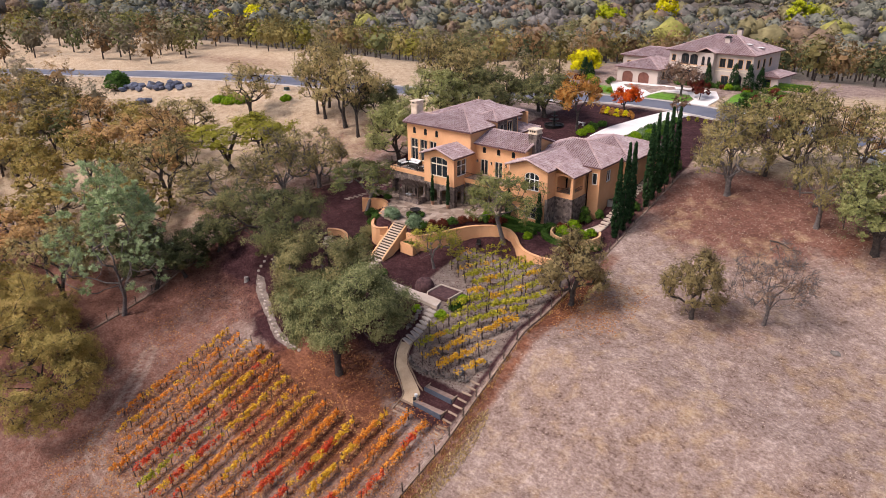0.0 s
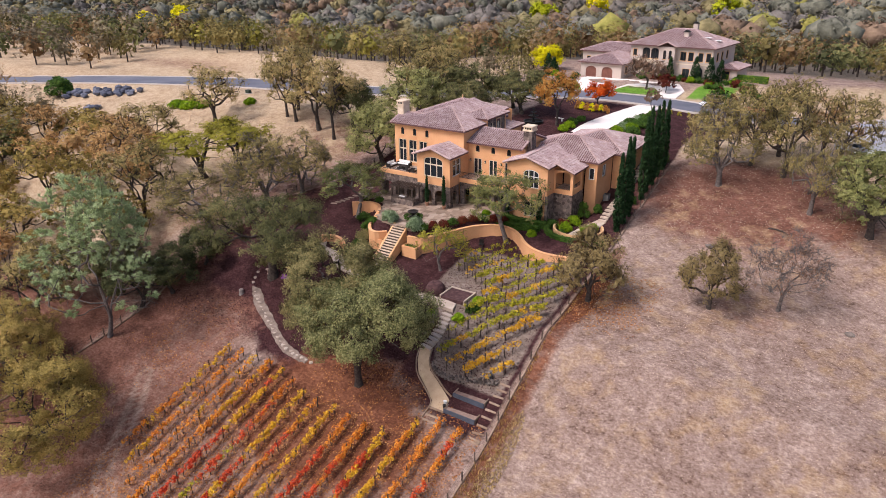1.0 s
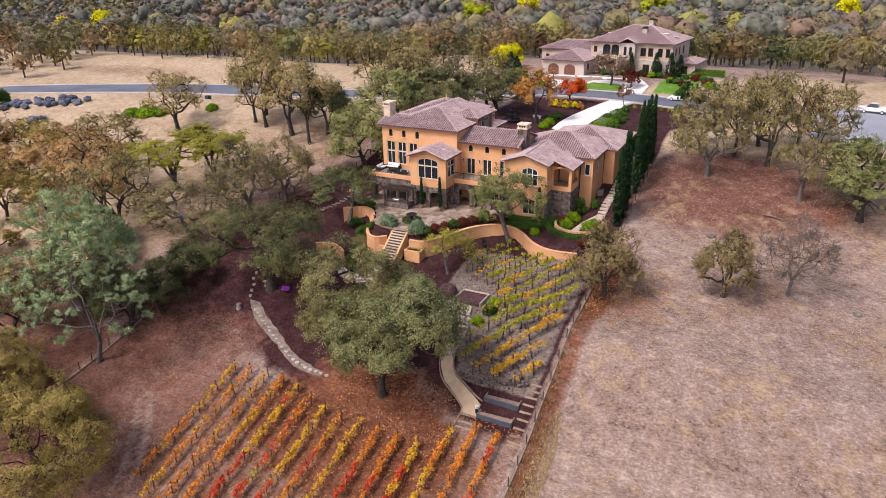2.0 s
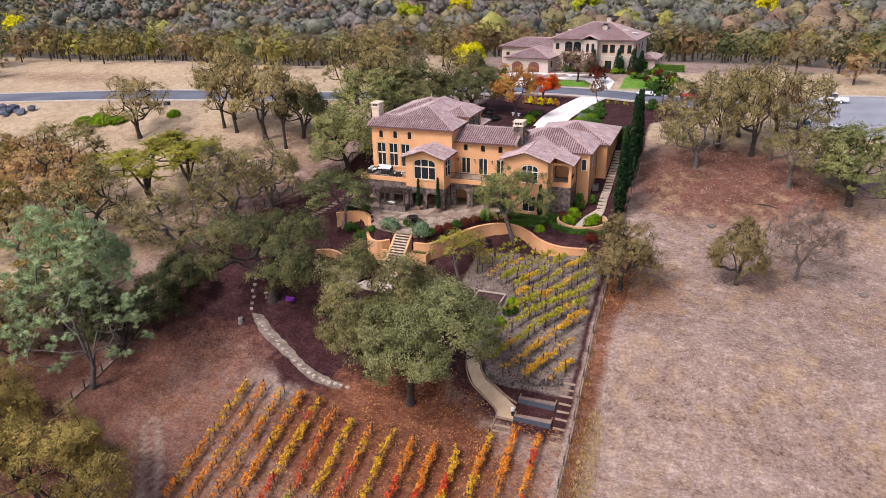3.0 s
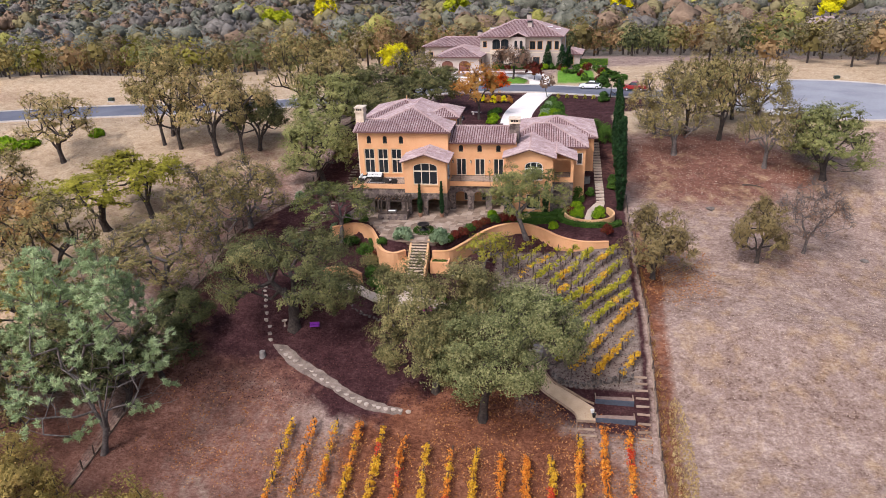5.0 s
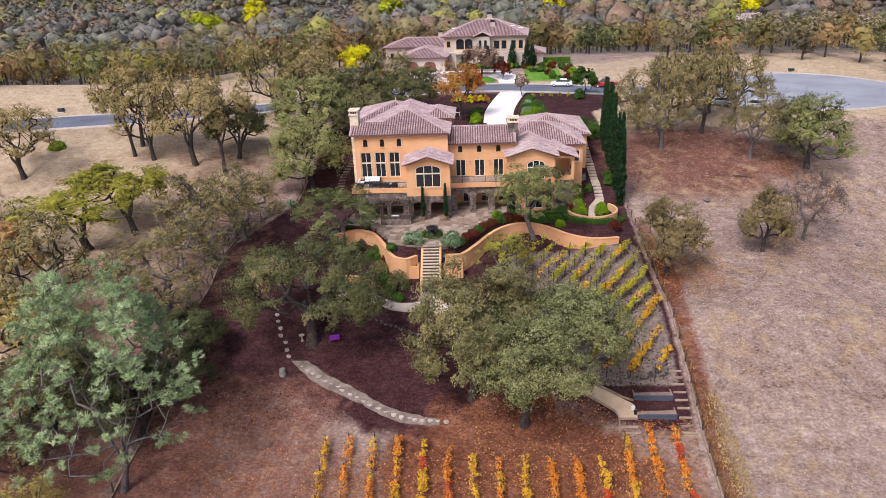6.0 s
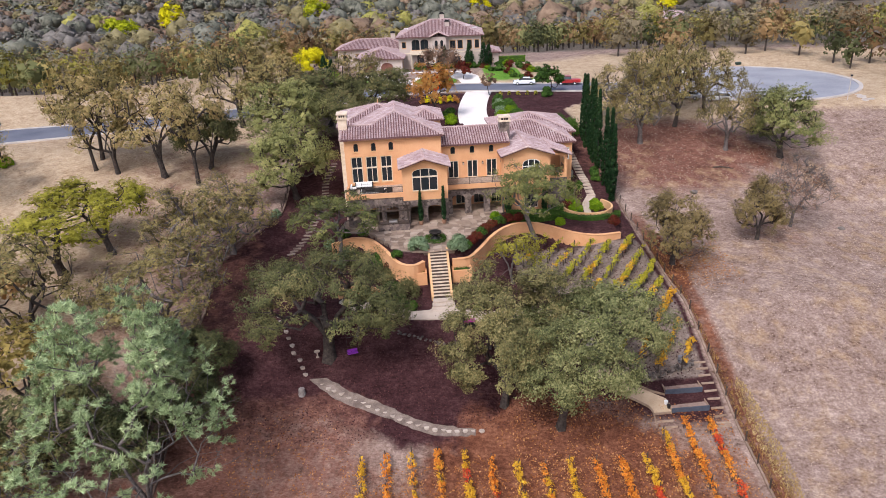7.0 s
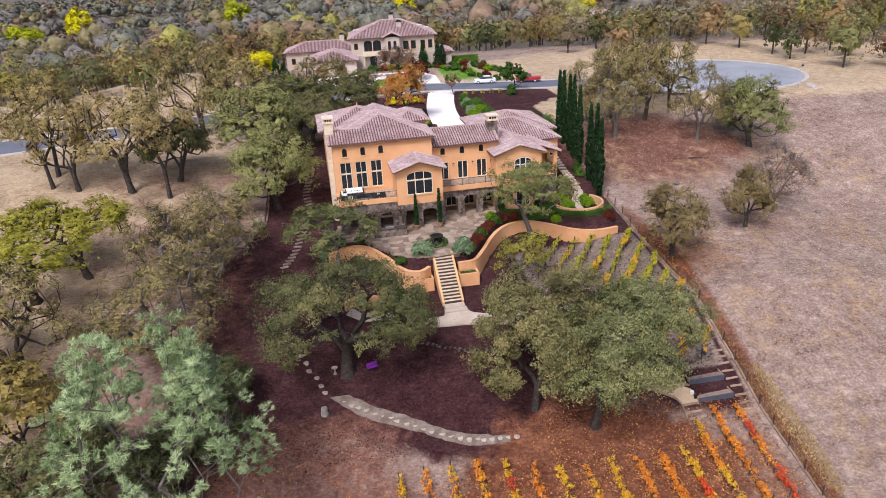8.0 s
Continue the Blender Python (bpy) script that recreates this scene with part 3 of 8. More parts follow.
def build_roads():
    broad = lambda x: float(np.interp(x, [-62, -25], [1.4, 1.0]))
    line = [tuple(p) for p in curve_through(ROAD, 3.0)]
    cut = [p for p in line if math.hypot(p[0] - COURT[0], p[1] - COURT[1]) > COURT[2] - 1.0]
    ribbon("road", cut, 4.1, 0.02, ASPHALT, "blue-grey asphalt road with concrete gutters", "road", grow_half=broad)
    for s in (-1, 1):
        side = []
        for i, p in enumerate(cut):
            a, b = Vector(cut[max(i - 1, 0)]), Vector(cut[min(i + 1, len(cut) - 1)])
            d = (b - a).to_2d().normalized()
            w = 4.1 * broad(p[0]) + 0.35
            side.append((p[0] - d.y * w * s, p[1] + d.x * w * s, p[2]))
        side = [p for p in side if math.hypot(p[0] - COURT[0], p[1] - COURT[1]) > COURT[2] + 0.2]
        ribbon("kerb", side, 0.36, 0.14, KERB, "pale concrete kerb and gutter", "kerb")
    bm = lathe([(COURT[2], -0.5), (COURT[2], 0.03)], 64, (COURT[0], COURT[1], 5.6))
    # paler than the road: the sky's reflection is put into this asphalt's colour
    tagged(part("road_court", bm, surface("sky_sheen_asphalt", [(0.22, 0.22, 0.245), (0.30, 0.30, 0.325), (0.37, 0.37, 0.39)], 7.0, 0.6, 0.3, 16, spec=0.4)), "round asphalt turning circle at the road's end", "road", kind="structure")
    ring = [(COURT[0] + (COURT[2] + 0.35) * math.cos(a), COURT[1] + (COURT[2] + 0.35) * math.sin(a), 5.6) for a in np.linspace(radians(-168), radians(165), 90)]
    ribbon("kerb", ring, 0.35, 0.15, KERB, "pale concrete kerb round the turning circle", "kerb")
    drive = [tuple(p) for p in curve_through([(20.6, 22.0, 3.55), (20.9, 27, 4.1), (21.3, 34, 4.7), (22.6, 42, 5.3), (25.0, 52.6, 5.75)], 1.0)]
    ribbon("driveway", [(p[0], p[1], ground_z(p[0], p[1]) + 0.02) for p in drive], 2.6, 0.06, DRIVE, "pale concrete driveway curving to the road", "driveway", lanes=[-2.6, -1, 1, 2.6])


build_ground()
build_roads()


# ---- trees ----
def branch_mesh(name, nodes, parents, radii, material, sides=5):
    """Tapered limbs: each node is joined to its parent by a short tube."""
    verts, faces = [], []
    for i, q in enumerate(parents):
        if q < 0:
            continue
        a, b = nodes[q], nodes[i]
        d = b - a
        L = np.linalg.norm(d)
        if L < 1e-4:
            continue
        d = d / L
        u = np.cross(d, (0.31, 0.83, 0.46))
        u = u / np.linalg.norm(u)
        v = np.cross(d, u)
        r0, r1 = min(radii[q], radii[i] * 1.5), radii[i]
        k = sides if radii[i] > 0.06 else 3
        base = len(verts)
        for c, r in ((a - d * r0 * 0.3, r0), (b, r1)):
            for j in range(k):
                t = 2 * math.pi * j / k
                verts.append(c + r * (math.cos(t) * u + math.sin(t) * v))
        for j in range(k):
            faces.append((base + j, base + (j + 1) % k, base + k + (j + 1) % k, base + k + j))
    return mesh_of(name, verts, faces, material, True)


def leaf_quads(r, centres, spread, per, size, flat=0.7, long=1.0, up=0.0, radial=False, axis=None):
    """Small leaf sprays round each centre: an array n x 4 x 3. axis: the way that each centre's leaves face."""
    c = np.repeat(centres, per, 0)
    s = np.repeat(spread, per, 0)[:, None] if np.ndim(spread) else spread
    n = len(c)
    o = r.normal(size=(n, 3))
    o = o / np.linalg.norm(o, axis=1)[:, None] * (r.rand(n, 1) ** 0.38)
    o[:, 2] *= flat
    c = c + o * s
    if axis is None:
        nrm = o * 1.2 + r.normal(size=(n, 3)) * 0.38 + (0, 0, 0.45)
    else:
        nrm = np.repeat(axis, per, 0) + o * 0.35 + r.normal(size=(n, 3)) * 0.34
    nrm = nrm / np.linalg.norm(nrm, axis=1)[:, None]
    a = np.cross(nrm, r.normal(size=(n, 3)) + (0, 0, up))
    a = a / (np.linalg.norm(a, axis=1)[:, None] + 1e-9)
    b = np.cross(nrm, a)
    if radial:
        b = o / (np.linalg.norm(o, axis=1)[:, None] + 1e-9) + r.normal(size=(n, 3)) * 0.5 + (0, 0, 0.35)
        b = b / np.linalg.norm(b, axis=1)[:, None]
        a = np.cross(b, nrm)
        a = a / (np.linalg.norm(a, axis=1)[:, None] + 1e-9)
    w = size * (0.55 + 0.9 * r.rand(n, 1))
    a, b = a * w * 0.5, b * w * 0.5 * long
    return np.stack([c - a * 0.4 - b, c + a - b * 0.2, c + a * 0.4 + b, c - a + b * 0.2], 1)


def crown_leaves(r, tips, spread, per, leaf, flat=0.7, long=1.3, core=0, heart=0.85, radial=False, bunch=8, axis=None):
    """A leafy crown: small bunches of fine leaves round each tip, and core broader sprays in the shade behind them."""
    spread = np.broadcast_to(np.asarray(spread, dtype=float), (len(tips),))
    behind = tips if axis is None else tips - axis * spread[:, None] * 1.25
    inner = leaf_quads(r, behind, spread * 0.3, core, float(np.mean(spread)) * heart, flat, axis=axis)
    many = max(2, per // bunch)
    o = r.normal(size=(len(tips) * many, 3))
    o = o / np.linalg.norm(o, axis=1)[:, None] * (r.rand(len(o), 1) ** 0.45) * (1.15, 1.15, 1.15 * flat)
    wide = np.repeat(spread, many)
    c = np.repeat(tips, many, 0) + o * wide[:, None]
    face = None if axis is None else np.repeat(axis, many, 0) + 0.3 * o
    q = leaf_quads(r, c, wide * (0.30 if radial else 0.36), bunch, leaf, 0.8, long, radial=radial, axis=face)
    mid, side, tip = q.mean(1), (q[:, 1] - q[:, 3]) * 0.5, (q[:, 2] - q[:, 0]) * 0.5
    return inner, np.stack([mid - tip - side * 0.5, mid + side * 1.1, mid + tip - side * 0.5], 1)


def crown_mesh(name, inner, outer, material, tones=None):
    """One mesh of four-cornered inner sprays and three-cornered leaves, with a tint for each corner."""
    n, m = len(inner), len(outer)
    me = bpy.data.meshes.new(name)
    me.vertices.add(4 * n + 3 * m)
    me.vertices.foreach_set("co", np.concatenate([inner.ravel(), outer.ravel()]).astype(np.float32))
    me.loops.add(4 * n + 3 * m)
    me.loops.foreach_set("vertex_index", np.arange(4 * n + 3 * m, dtype=np.int32))
    me.polygons.add(n + m)
    me.polygons.foreach_set("loop_start", np.concatenate([4 * np.arange(n), 4 * n + 3 * np.arange(m)]).astype(np.int32))
    me.polygons.foreach_set("loop_total", np.concatenate([np.full(n, 4), np.full(m, 3)]).astype(np.int32))
    me.materials.append(material)
    me.update(calc_edges=True)
    me.validate()
    if tones is not None:
        me.attributes.new("tone", "FLOAT", "POINT").data.foreach_set("value", np.asarray(tones, dtype=np.float32))
    return me


def clump_tones(r, clumps, counts, amount):
    """One tint for each clump, the same for all corners of its leaves."""
    t = amount * r.normal(size=clumps)
    return np.concatenate([np.repeat(t, c * k) for c, k in zip(counts, (4, 3))])


def tree_shape(seed, H, R, bole, clumps, lean=0.0, lift=0.3, gaps=0.0, stems=2, top=0.5, lobes=16):
    """Places the tips of a crown of rounded lobes and grows limbs to them. Gives nodes, parents, radii, the tips' places
    and the way that each one faces. lift: where the leaves begin, gaps: how open the crown is, top: how flat its head is."""
    r = rng(seed)
    ph = r.rand(8) * 6.3
    zc = lift + 0.36 * (1 - lift)
    up, down = 1 - zc, zc - lift
    heads = []
    for k in range(lobes):
        u = -0.45 + 1.4 * (1 - (k + 0.5) / lobes)
        a = k * 2.39996 + ph[0] + 0.7 * r.randn()
        c = math.sqrt(1 - u * u) ** (1 - 0.3 * top)
        rho = 0.60 + 0.16 * r.rand() + 0.07 * math.sin(3 * a + ph[1])
        heads.append((np.array([c * math.cos(a) * rho, c * math.sin(a) * rho, u * rho]), 0.27 + 0.16 * r.rand()))
    heads = [h for h in heads if r.rand() > 0.55 * gaps] + [(np.array([0.0, 0.0, 0.15]), 0.45)]
    tips = []
    while len(tips) < clumps:
        c, w = heads[r.randint(len(heads))]
        o = r.normal(size=3)
        o = o / np.linalg.norm(o)
        if np.dot(o, c + (0, 0, 0.25)) < -0.12 or o[2] < -0.55:
            continue
        p = c + o * w * (0.72 + 0.33 * r.rand())
        z = zc + p[2] * (up if p[2] > 0 else down * 1.4)
        if z < lift * (1 - 0.5 * math.hypot(p[0], p[1])) or math.sin(7 * p[0] + ph[3]) + math.sin(7.6 * p[1] + ph[4]) + math.sin(8 * p[2] + ph[5]) > 2.9 - 2.2 * gaps:
            continue
        face = o + 0.35 * c + (0, 0, 0.25)
        tips.append((np.array([p[0] * R + lean * z * R, p[1] * R, z * H]), face / np.linalg.norm(face)))
    tips.sort(key=lambda p: np.linalg.norm(p[0] - (0, 0, bole)))
    faces = np.array([p[1] for p in tips])
    tips = [p[0] for p in tips]
    nodes, parents = [np.zeros(3)], [-1]
    sway = r.normal(size=2) * 0.14 * bole
    for f in (0.5, 1.0):
        nodes.append(np.array([sway[0] * f, sway[1] * f, bole * f]))
        parents.append(len(nodes) - 2)
    fork = len(nodes) - 1
    # leading stems that part at the fork
    for k in range(stems):
        a = ph[6] + 2 * math.pi * (k + 0.3 * r.rand()) / stems
        q = fork
        for f in (0.35, 0.7, 1.0):
            out = R * (0.14 + 0.16 * r.rand()) * f
            nodes.append(np.array([sway[0] + out * math.cos(a) + lean * R * 0.4 * f, sway[1] + out * math.sin(a), bole + (zc * H - bole) * 0.8 * f]))
            parents.append(q)
            q = len(nodes) - 1
    for p in tips:
        arr = np.array(nodes[fork:])
        d = np.linalg.norm(arr - p, axis=1) + 0.40 * np.linalg.norm(arr - nodes[fork], axis=1) + 1.2 * np.maximum(0, arr[:, 2] - p[2] - 0.3)
        q = int(np.argmin(d)) + fork
        a = nodes[q]
        L = np.linalg.norm(p - a)
        m = max(1, int(L / (0.13 * R + 0.25)))
        bow = r.normal(size=3) * 0.13 * L + (0, 0, -0.10 * L)
        for k in range(1, m + 1):
            t = k / m
            nodes.append(a + (p - a) * t + bow * math.sin(math.pi * t) + (r.normal(size=3) * 0.035 * L if k < m else 0))
            parents.append(q)
            q = len(nodes) - 1
    load = np.zeros(len(nodes))
    has = np.zeros(len(nodes), bool)
    for i in range(len(nodes) - 1, 0, -1):
        if not has[i]:
            load[i] += 1
        load[parents[i]] += load[i]
        has[parents[i]] = True
    radii = 0.0125 * R ** 0.6 * np.maximum(load, 0.6) ** 0.52
    radii[0] *= 1.5
    return nodes, parents, radii, np.array(tips), faces


def make_tree(name, label, category, seed, H, R, bole, clumps, per, leaf, material, bark=BARK, spread=0.2, lean=0.0, lift=0.3, gaps=0.2, top=0.5, flat=0.7, thick=1.0, stems=2, group="", long=1.6, core=1, leafy=1.0, tones=0.16, radial=False, twigs=0, bunch=8, lobes=16):
    """A tree at the origin: a trunk with limbs, and a crown of many small leaf sprays."""
    nodes, parents, radii, tips, faces = tree_shape(seed, H, R, bole, clumps, lean, lift, gaps, stems, top, lobes)
    r = rng(seed + 900)
    size = R * spread * (0.65 + 0.7 * r.rand(len(tips)))
    fit = np.array([R / np.percentile(np.hypot(tips[:, 0], tips[:, 1]) + size * 0.75, 93)] * 2 + [H / np.max(tips[:, 2] + size * flat * 0.8)])
    nodes, tips = [p * fit for p in nodes], tips * fit
    radii = list(radii * thick)
    parents = list(parents)
    if twigs:
        # fine forked twigs that fan out beyond each limb's tip
        ends = np.arange(len(nodes))[np.isin(np.arange(len(nodes)), parents, invert=True)]
        for i in ends:
            d0 = nodes[i] - nodes[parents[i]]
            d0 = d0 / (np.linalg.norm(d0) + 1e-6)
            for k in range(twigs):
                d = d0 + r.normal(size=3) * 0.75 + (0, 0, 0.1)
                d = d / np.linalg.norm(d) * R * spread * (0.6 + 0.8 * r.rand())
                nodes.append(nodes[i] + d)
                parents.append(i)
                radii.append(0.018)
    ob = thing(name, label, category, group)
    part("trunk", branch_mesh("trunk", nodes, parents, np.array(radii), bark), None, ob)
    on = r.rand(len(tips)) < leafy + (1 - leafy) * (tips[:, 2] > 0.62 * H)
    tips, size, faces = tips[on], size[on], faces[on]
    inner, outer = crown_leaves(r, tips, size, per, leaf, flat, long, core, radial=radial, bunch=bunch, axis=faces)
    tone = clump_tones(r, len(tips), (len(inner) // len(tips), len(outer) // len(tips)), tones)
    part("crown", crown_mesh("crown", inner, outer, material, tone), None, ob)
    return ob


def plant(ob, x, y, size=1.0, turn=0.0, tall=1.0, label="", sink=0.15, first=False, slim=1.0):
    m = pose(x, y, ground_z(x, y) - sink, 0, 0, turn) @ Matrix.Diagonal((size, size * slim, size * tall, 1))
    if first:
        ob.matrix_basis = m
        return tagged(ob, label)
    return tagged(copy_thing(ob, m), label)


# ---- the house ----
def wall_mesh(length, z0, z1, thick, holes=(), trim=0.0):
    """An upright wall along x from 0, its outer face at y = 0 and its body behind, with holes (u0, u1, z0, z1, arch rise) right through."""
    bm = bmesh.new()
    us = sorted({trim, length - trim, *[h[0] for h in holes], *[h[1] for h in holes]})
    zs = sorted({z0, z1, *[h[2] for h in holes], *[h[3] for h in holes]})
    for a, b in zip(us, us[1:]):
        run = None
        for c, d in zip(zs, zs[1:]):
            solid = not any(h[0] <= (a + b) / 2 <= h[1] and h[2] <= (c + d) / 2 <= h[3] for h in holes)
            if solid:
                run = (run[0], d) if run else (c, d)
            if run and (not solid or d == zs[-1]):
                box(bm, a, b, 0, thick, *run)
                run = None
    for u0, u1, c, d, rise in holes:
        if rise:
            n = 10
            mid, half = (u0 + u1) / 2, (u1 - u0) / 2
            arc = [(mid - half * math.cos(math.pi * k / n), d - rise + rise * math.sin(math.pi * k / n)) for k in range(n + 1)]
            for (p, q), (s, t) in zip(arc, arc[1:]):
                v = [bm.verts.new((e, y, f)) for y in (0, thick) for e, f in ((p, q), (s, t), (s, d), (p, d))]
                bm.faces.new(v[:4])
                bm.faces.new(v[7:3:-1])
                bm.faces.new((v[0], v[4], v[5], v[1]))
    return bm


def place_on(parent, ob, x, y, turn):
    ob.parent = parent
    ob.matrix_basis = pose(x, y, 0, 0, 0, turn)
    return ob


def window_in(wall, u0, u1, z0, z1, rise=0.0, cols=2, rails=(), depth=0.14, frame=None, pane=None, sill=True, name="window", bar=0.055, thick_rail=None):
    """A glazed window set into a wall's hole: frame, bars and glass as its parts."""
    frame, pane = frame or CREAM, pane or GLASS
    mid, half = (u0 + u1) / 2, (u1 - u0) / 2
    f = 0.09
    bm = boxes((u0, u0 + f, depth - 0.10, depth + 0.04, z0, z1 - rise), (u1 - f, u1, depth - 0.10, depth + 0.04, z0, z1 - rise), (u0 + f, u1 - f, depth - 0.10, depth + 0.04, z0, z0 + f))
    if rise:
        n = 10
        for k in range(n):
            a, b = math.pi * k / n, math.pi * (k + 1) / n
            q = [(mid - e * math.cos(t), z1 - rise + g * math.sin(t)) for t in (a, b) for e, g in ((half, rise), (half - f, rise - f))]
            v = [bm.verts.new((x, y, z)) for y in (depth - 0.10, depth + 0.04) for x, z in q]
            bm.faces.new((v[0], v[2], v[3], v[1]))
            bm.faces.new((v[1], v[3], v[7], v[5]))
            bm.faces.new((v[0], v[4], v[6], v[2]))
    else:
        box(bm, u0 + f, u1 - f, depth - 0.10, depth + 0.04, z1 - f, z1)
    w = part(name, bm, frame, wall)
    for k in range(1, cols):
        u = u0 + (u1 - u0) * k / cols
        part("mullion", boxes((u - bar / 2, u + bar / 2, depth - 0.07, depth + 0.03, z0 + f, z1 - f - (rise * 0.12 if rise else 0))), frame, w)
    for z in rails:
        part("glazing_bar", boxes((u0 + f, u1 - f, depth - 0.06, depth + 0.025, z - (thick_rail or bar) / 2, z + (thick_rail or bar) / 2)), frame, w)
    part("pane", boxes((u0 + 0.02, u1 - 0.02, depth, depth + 0.02, z0 + 0.02, z1 - 0.02)), pane, w)
    if sill:
        part("sill", boxes((u0 - 0.12, u1 + 0.12, -0.09, depth, z0 - 0.14, z0)), STUCCO_TRIM, w)
        if not rise:
            part("surround", boxes((u0 - 0.10, u0, -0.035, depth, z0, z1 + 0.10), (u1, u1 + 0.10, -0.035, depth, z0, z1 + 0.10), (u0, u1, -0.035, depth, z1, z1 + 0.10)), STUCCO_TRIM, w)
    return w


def inside_poly(p, poly):
    hit = False
    for (ax, ay), (bx, by) in zip(poly, poly[1:] + poly[:1]):
        if (ay > p[1]) != (by > p[1]) and p[0] < (bx - ax) * (p[1] - ay) / (by - ay) + ax:
            hit = not hit
    return hit


def tiles_on(poly, material, seed, width=0.34, course=0.46):
    """Barrel tiles in courses over one roof slope; poly: its corners in space, the first two along the eave."""
    P = [Vector(p) for p in poly]
    u = (P[1] - P[0]).normalized()
    nrm = (P[1] - P[0]).cross(P[2] - P[0]).normalized()
    if nrm.z < 0:
        nrm = -nrm
    v = nrm.cross(u)
    if v.z < 0:
        v = -v
    flat = [((p - P[0]).dot(u), (p - P[0]).dot(v)) for p in P]
    u0, u1 = min(f[0] for f in flat), max(f[0] for f in flat)
    v1 = max(f[1] for f in flat)
    r = rng(seed)
    out = []
    arch = [(-0.36, 0.0), (-0.2, 0.09), (0.2, 0.09), (0.36, 0.0)]
    for j in range(int(v1 / course) + 1):
        for i in range(int((u1 - u0) / width) + 1):
            cu, cv = u0 + (i + 0.5) * width, j * course
            if not inside_poly((cu, cv + course * 0.5), flat):
                continue
            jit = 0.012 * r.randn()
            for (a, ha), (b, hb) in zip(arch, arch[1:]):
                lo, hi = 1.0, 0.78
                q = []
                for s, e, hgt, dv, up in ((a, lo, ha, 0, 0.075), (b, lo, hb, 0, 0.075), (b, hi, hb, course * 1.04, 0.0), (a, hi, ha, course * 1.04, 0.0)):
                    q.append(P[0] + u * (cu + s * width * e) + v * (cv + dv) + nrm * (hgt + up + jit))
                out.append(q)
            # the dark lip at the tile's lower end
            q = [P[0] + u * (cu + s * width) + v * cv + nrm * (hgt + 0.075 + jit) for s, hgt in arch]
            out.append([q[0], q[1], q[2], q[3]])
    return np.array([[tuple(p) for p in q] for q in out])


def roof(parent, slopes, ridges, material, seed, edge=None, thick=0.16, label="", eaves=True):
    """A tiled roof: slopes are polygons (eave corners first), ridges are lines that take cap tiles."""
    bm = bmesh.new()
    for poly in slopes:
        top = [bm.verts.new(p) for p in poly]
        low = [bm.verts.new((p[0], p[1], p[2] - thick)) for p in poly]
        bm.faces.new(top)
        bm.faces.new(low[::-1])
        n = len(top)
        for i in range(n):
            bm.faces.new((top[i], low[i], low[(i + 1) % n], top[(i + 1) % n]))
    # the roof body shows as pans, with the shade between barrels painted in
    ob = part("roof", bm, TILE_PAN_SHADE, parent, label)
    quads = [tiles_on(poly, material, seed + k) for k, poly in enumerate(slopes)]
    part("roof_tiles", quads_mesh("roof_tiles", np.concatenate([q for q in quads if len(q)]), material), None, ob, kind="stuff")
    for a, b in ridges:
        a, b = Vector(a), Vector(b)
        n = max(2, int((b - a).length / 0.42))
        bm = bmesh.new()
        for k in range(n):
            p, q = a.lerp(b, k / n), a.lerp(b, (k + 1.12) / n)
            tube(bm, [p + Vector((0, 0, 0.05)), q + Vector((0, 0, 0.02))], [0.15, 0.115], 6)
        part("ridge_cap", bm, edge or TILE_EDGE, ob)
    return ob


def hip(x0, x1, y0, y1, z, pitch, along="y"):
    """Slopes and ridge lines of a hipped roof over a rectangle."""
    if along == "y":
        h = (x1 - x0) / 2
        m, a, b = (x0 + x1) / 2, y0 + h, y1 - h
        if b < a:
            a = b = (y0 + y1) / 2
        A, B = (m, a, z + h * pitch), (m, b, z + h * pitch)
        c = [(x0, y0, z), (x1, y0, z), (x1, y1, z), (x0, y1, z)]
        return [[c[0], c[1], A], [c[1], c[2], B, A], [c[2], c[3], B], [c[3], c[0], A, B]], [(c[0], A), (c[1], A), (c[2], B), (c[3], B), (A, B)]
    h = (y1 - y0) / 2
    m, a, b = (y0 + y1) / 2, x0 + h, x1 - h
    if b < a:
        a = b = (x0 + x1) / 2
    A, B = (a, m, z + h * pitch), (b, m, z + h * pitch)
    c = [(x0, y0, z), (x1, y0, z), (x1, y1, z), (x0, y1, z)]
    return [[c[0], c[1], B, A], [c[1], c[2], B], [c[2], c[3], A, B], [c[3], c[0], A]], [(c[0], A), (c[3], A), (c[1], B), (c[2], B), (A, B)]


def gable(x0, x1, y0, y1, z, top, mid=None):
    """Two slopes with the ridge along y."""
    m = (x0 + x1) / 2 if mid is None else mid
    A, B = (m, y0, top), (m, y1, top)
    return [[(x0, y1, z), (x0, y0, z), A, B], [(x1, y0, z), (x1, y1, z), B, A]], [(A, B), ((x0, y0, z), A), ((x1, y0, z), A)]


def gable_wall(parent, x0, x1, y, z0, z_eave, z_top, holes, thick=0.3, material=None):
    """A front wall with a gable head above the eaves."""
    bm = wall_mesh(x1 - x0, z0, z_eave, thick, holes)
    L = x1 - x0
    v = [bm.verts.new((u, t, z)) for t in (0, thick) for u, z in ((0, z_eave), (L, z_eave), (L / 2, z_top))]
    bm.faces.new(v[:3])
    bm.faces.new(v[5:2:-1])
    return place_on(parent, part("wall", bm, material or STUCCO, parent), x0, y, 0)


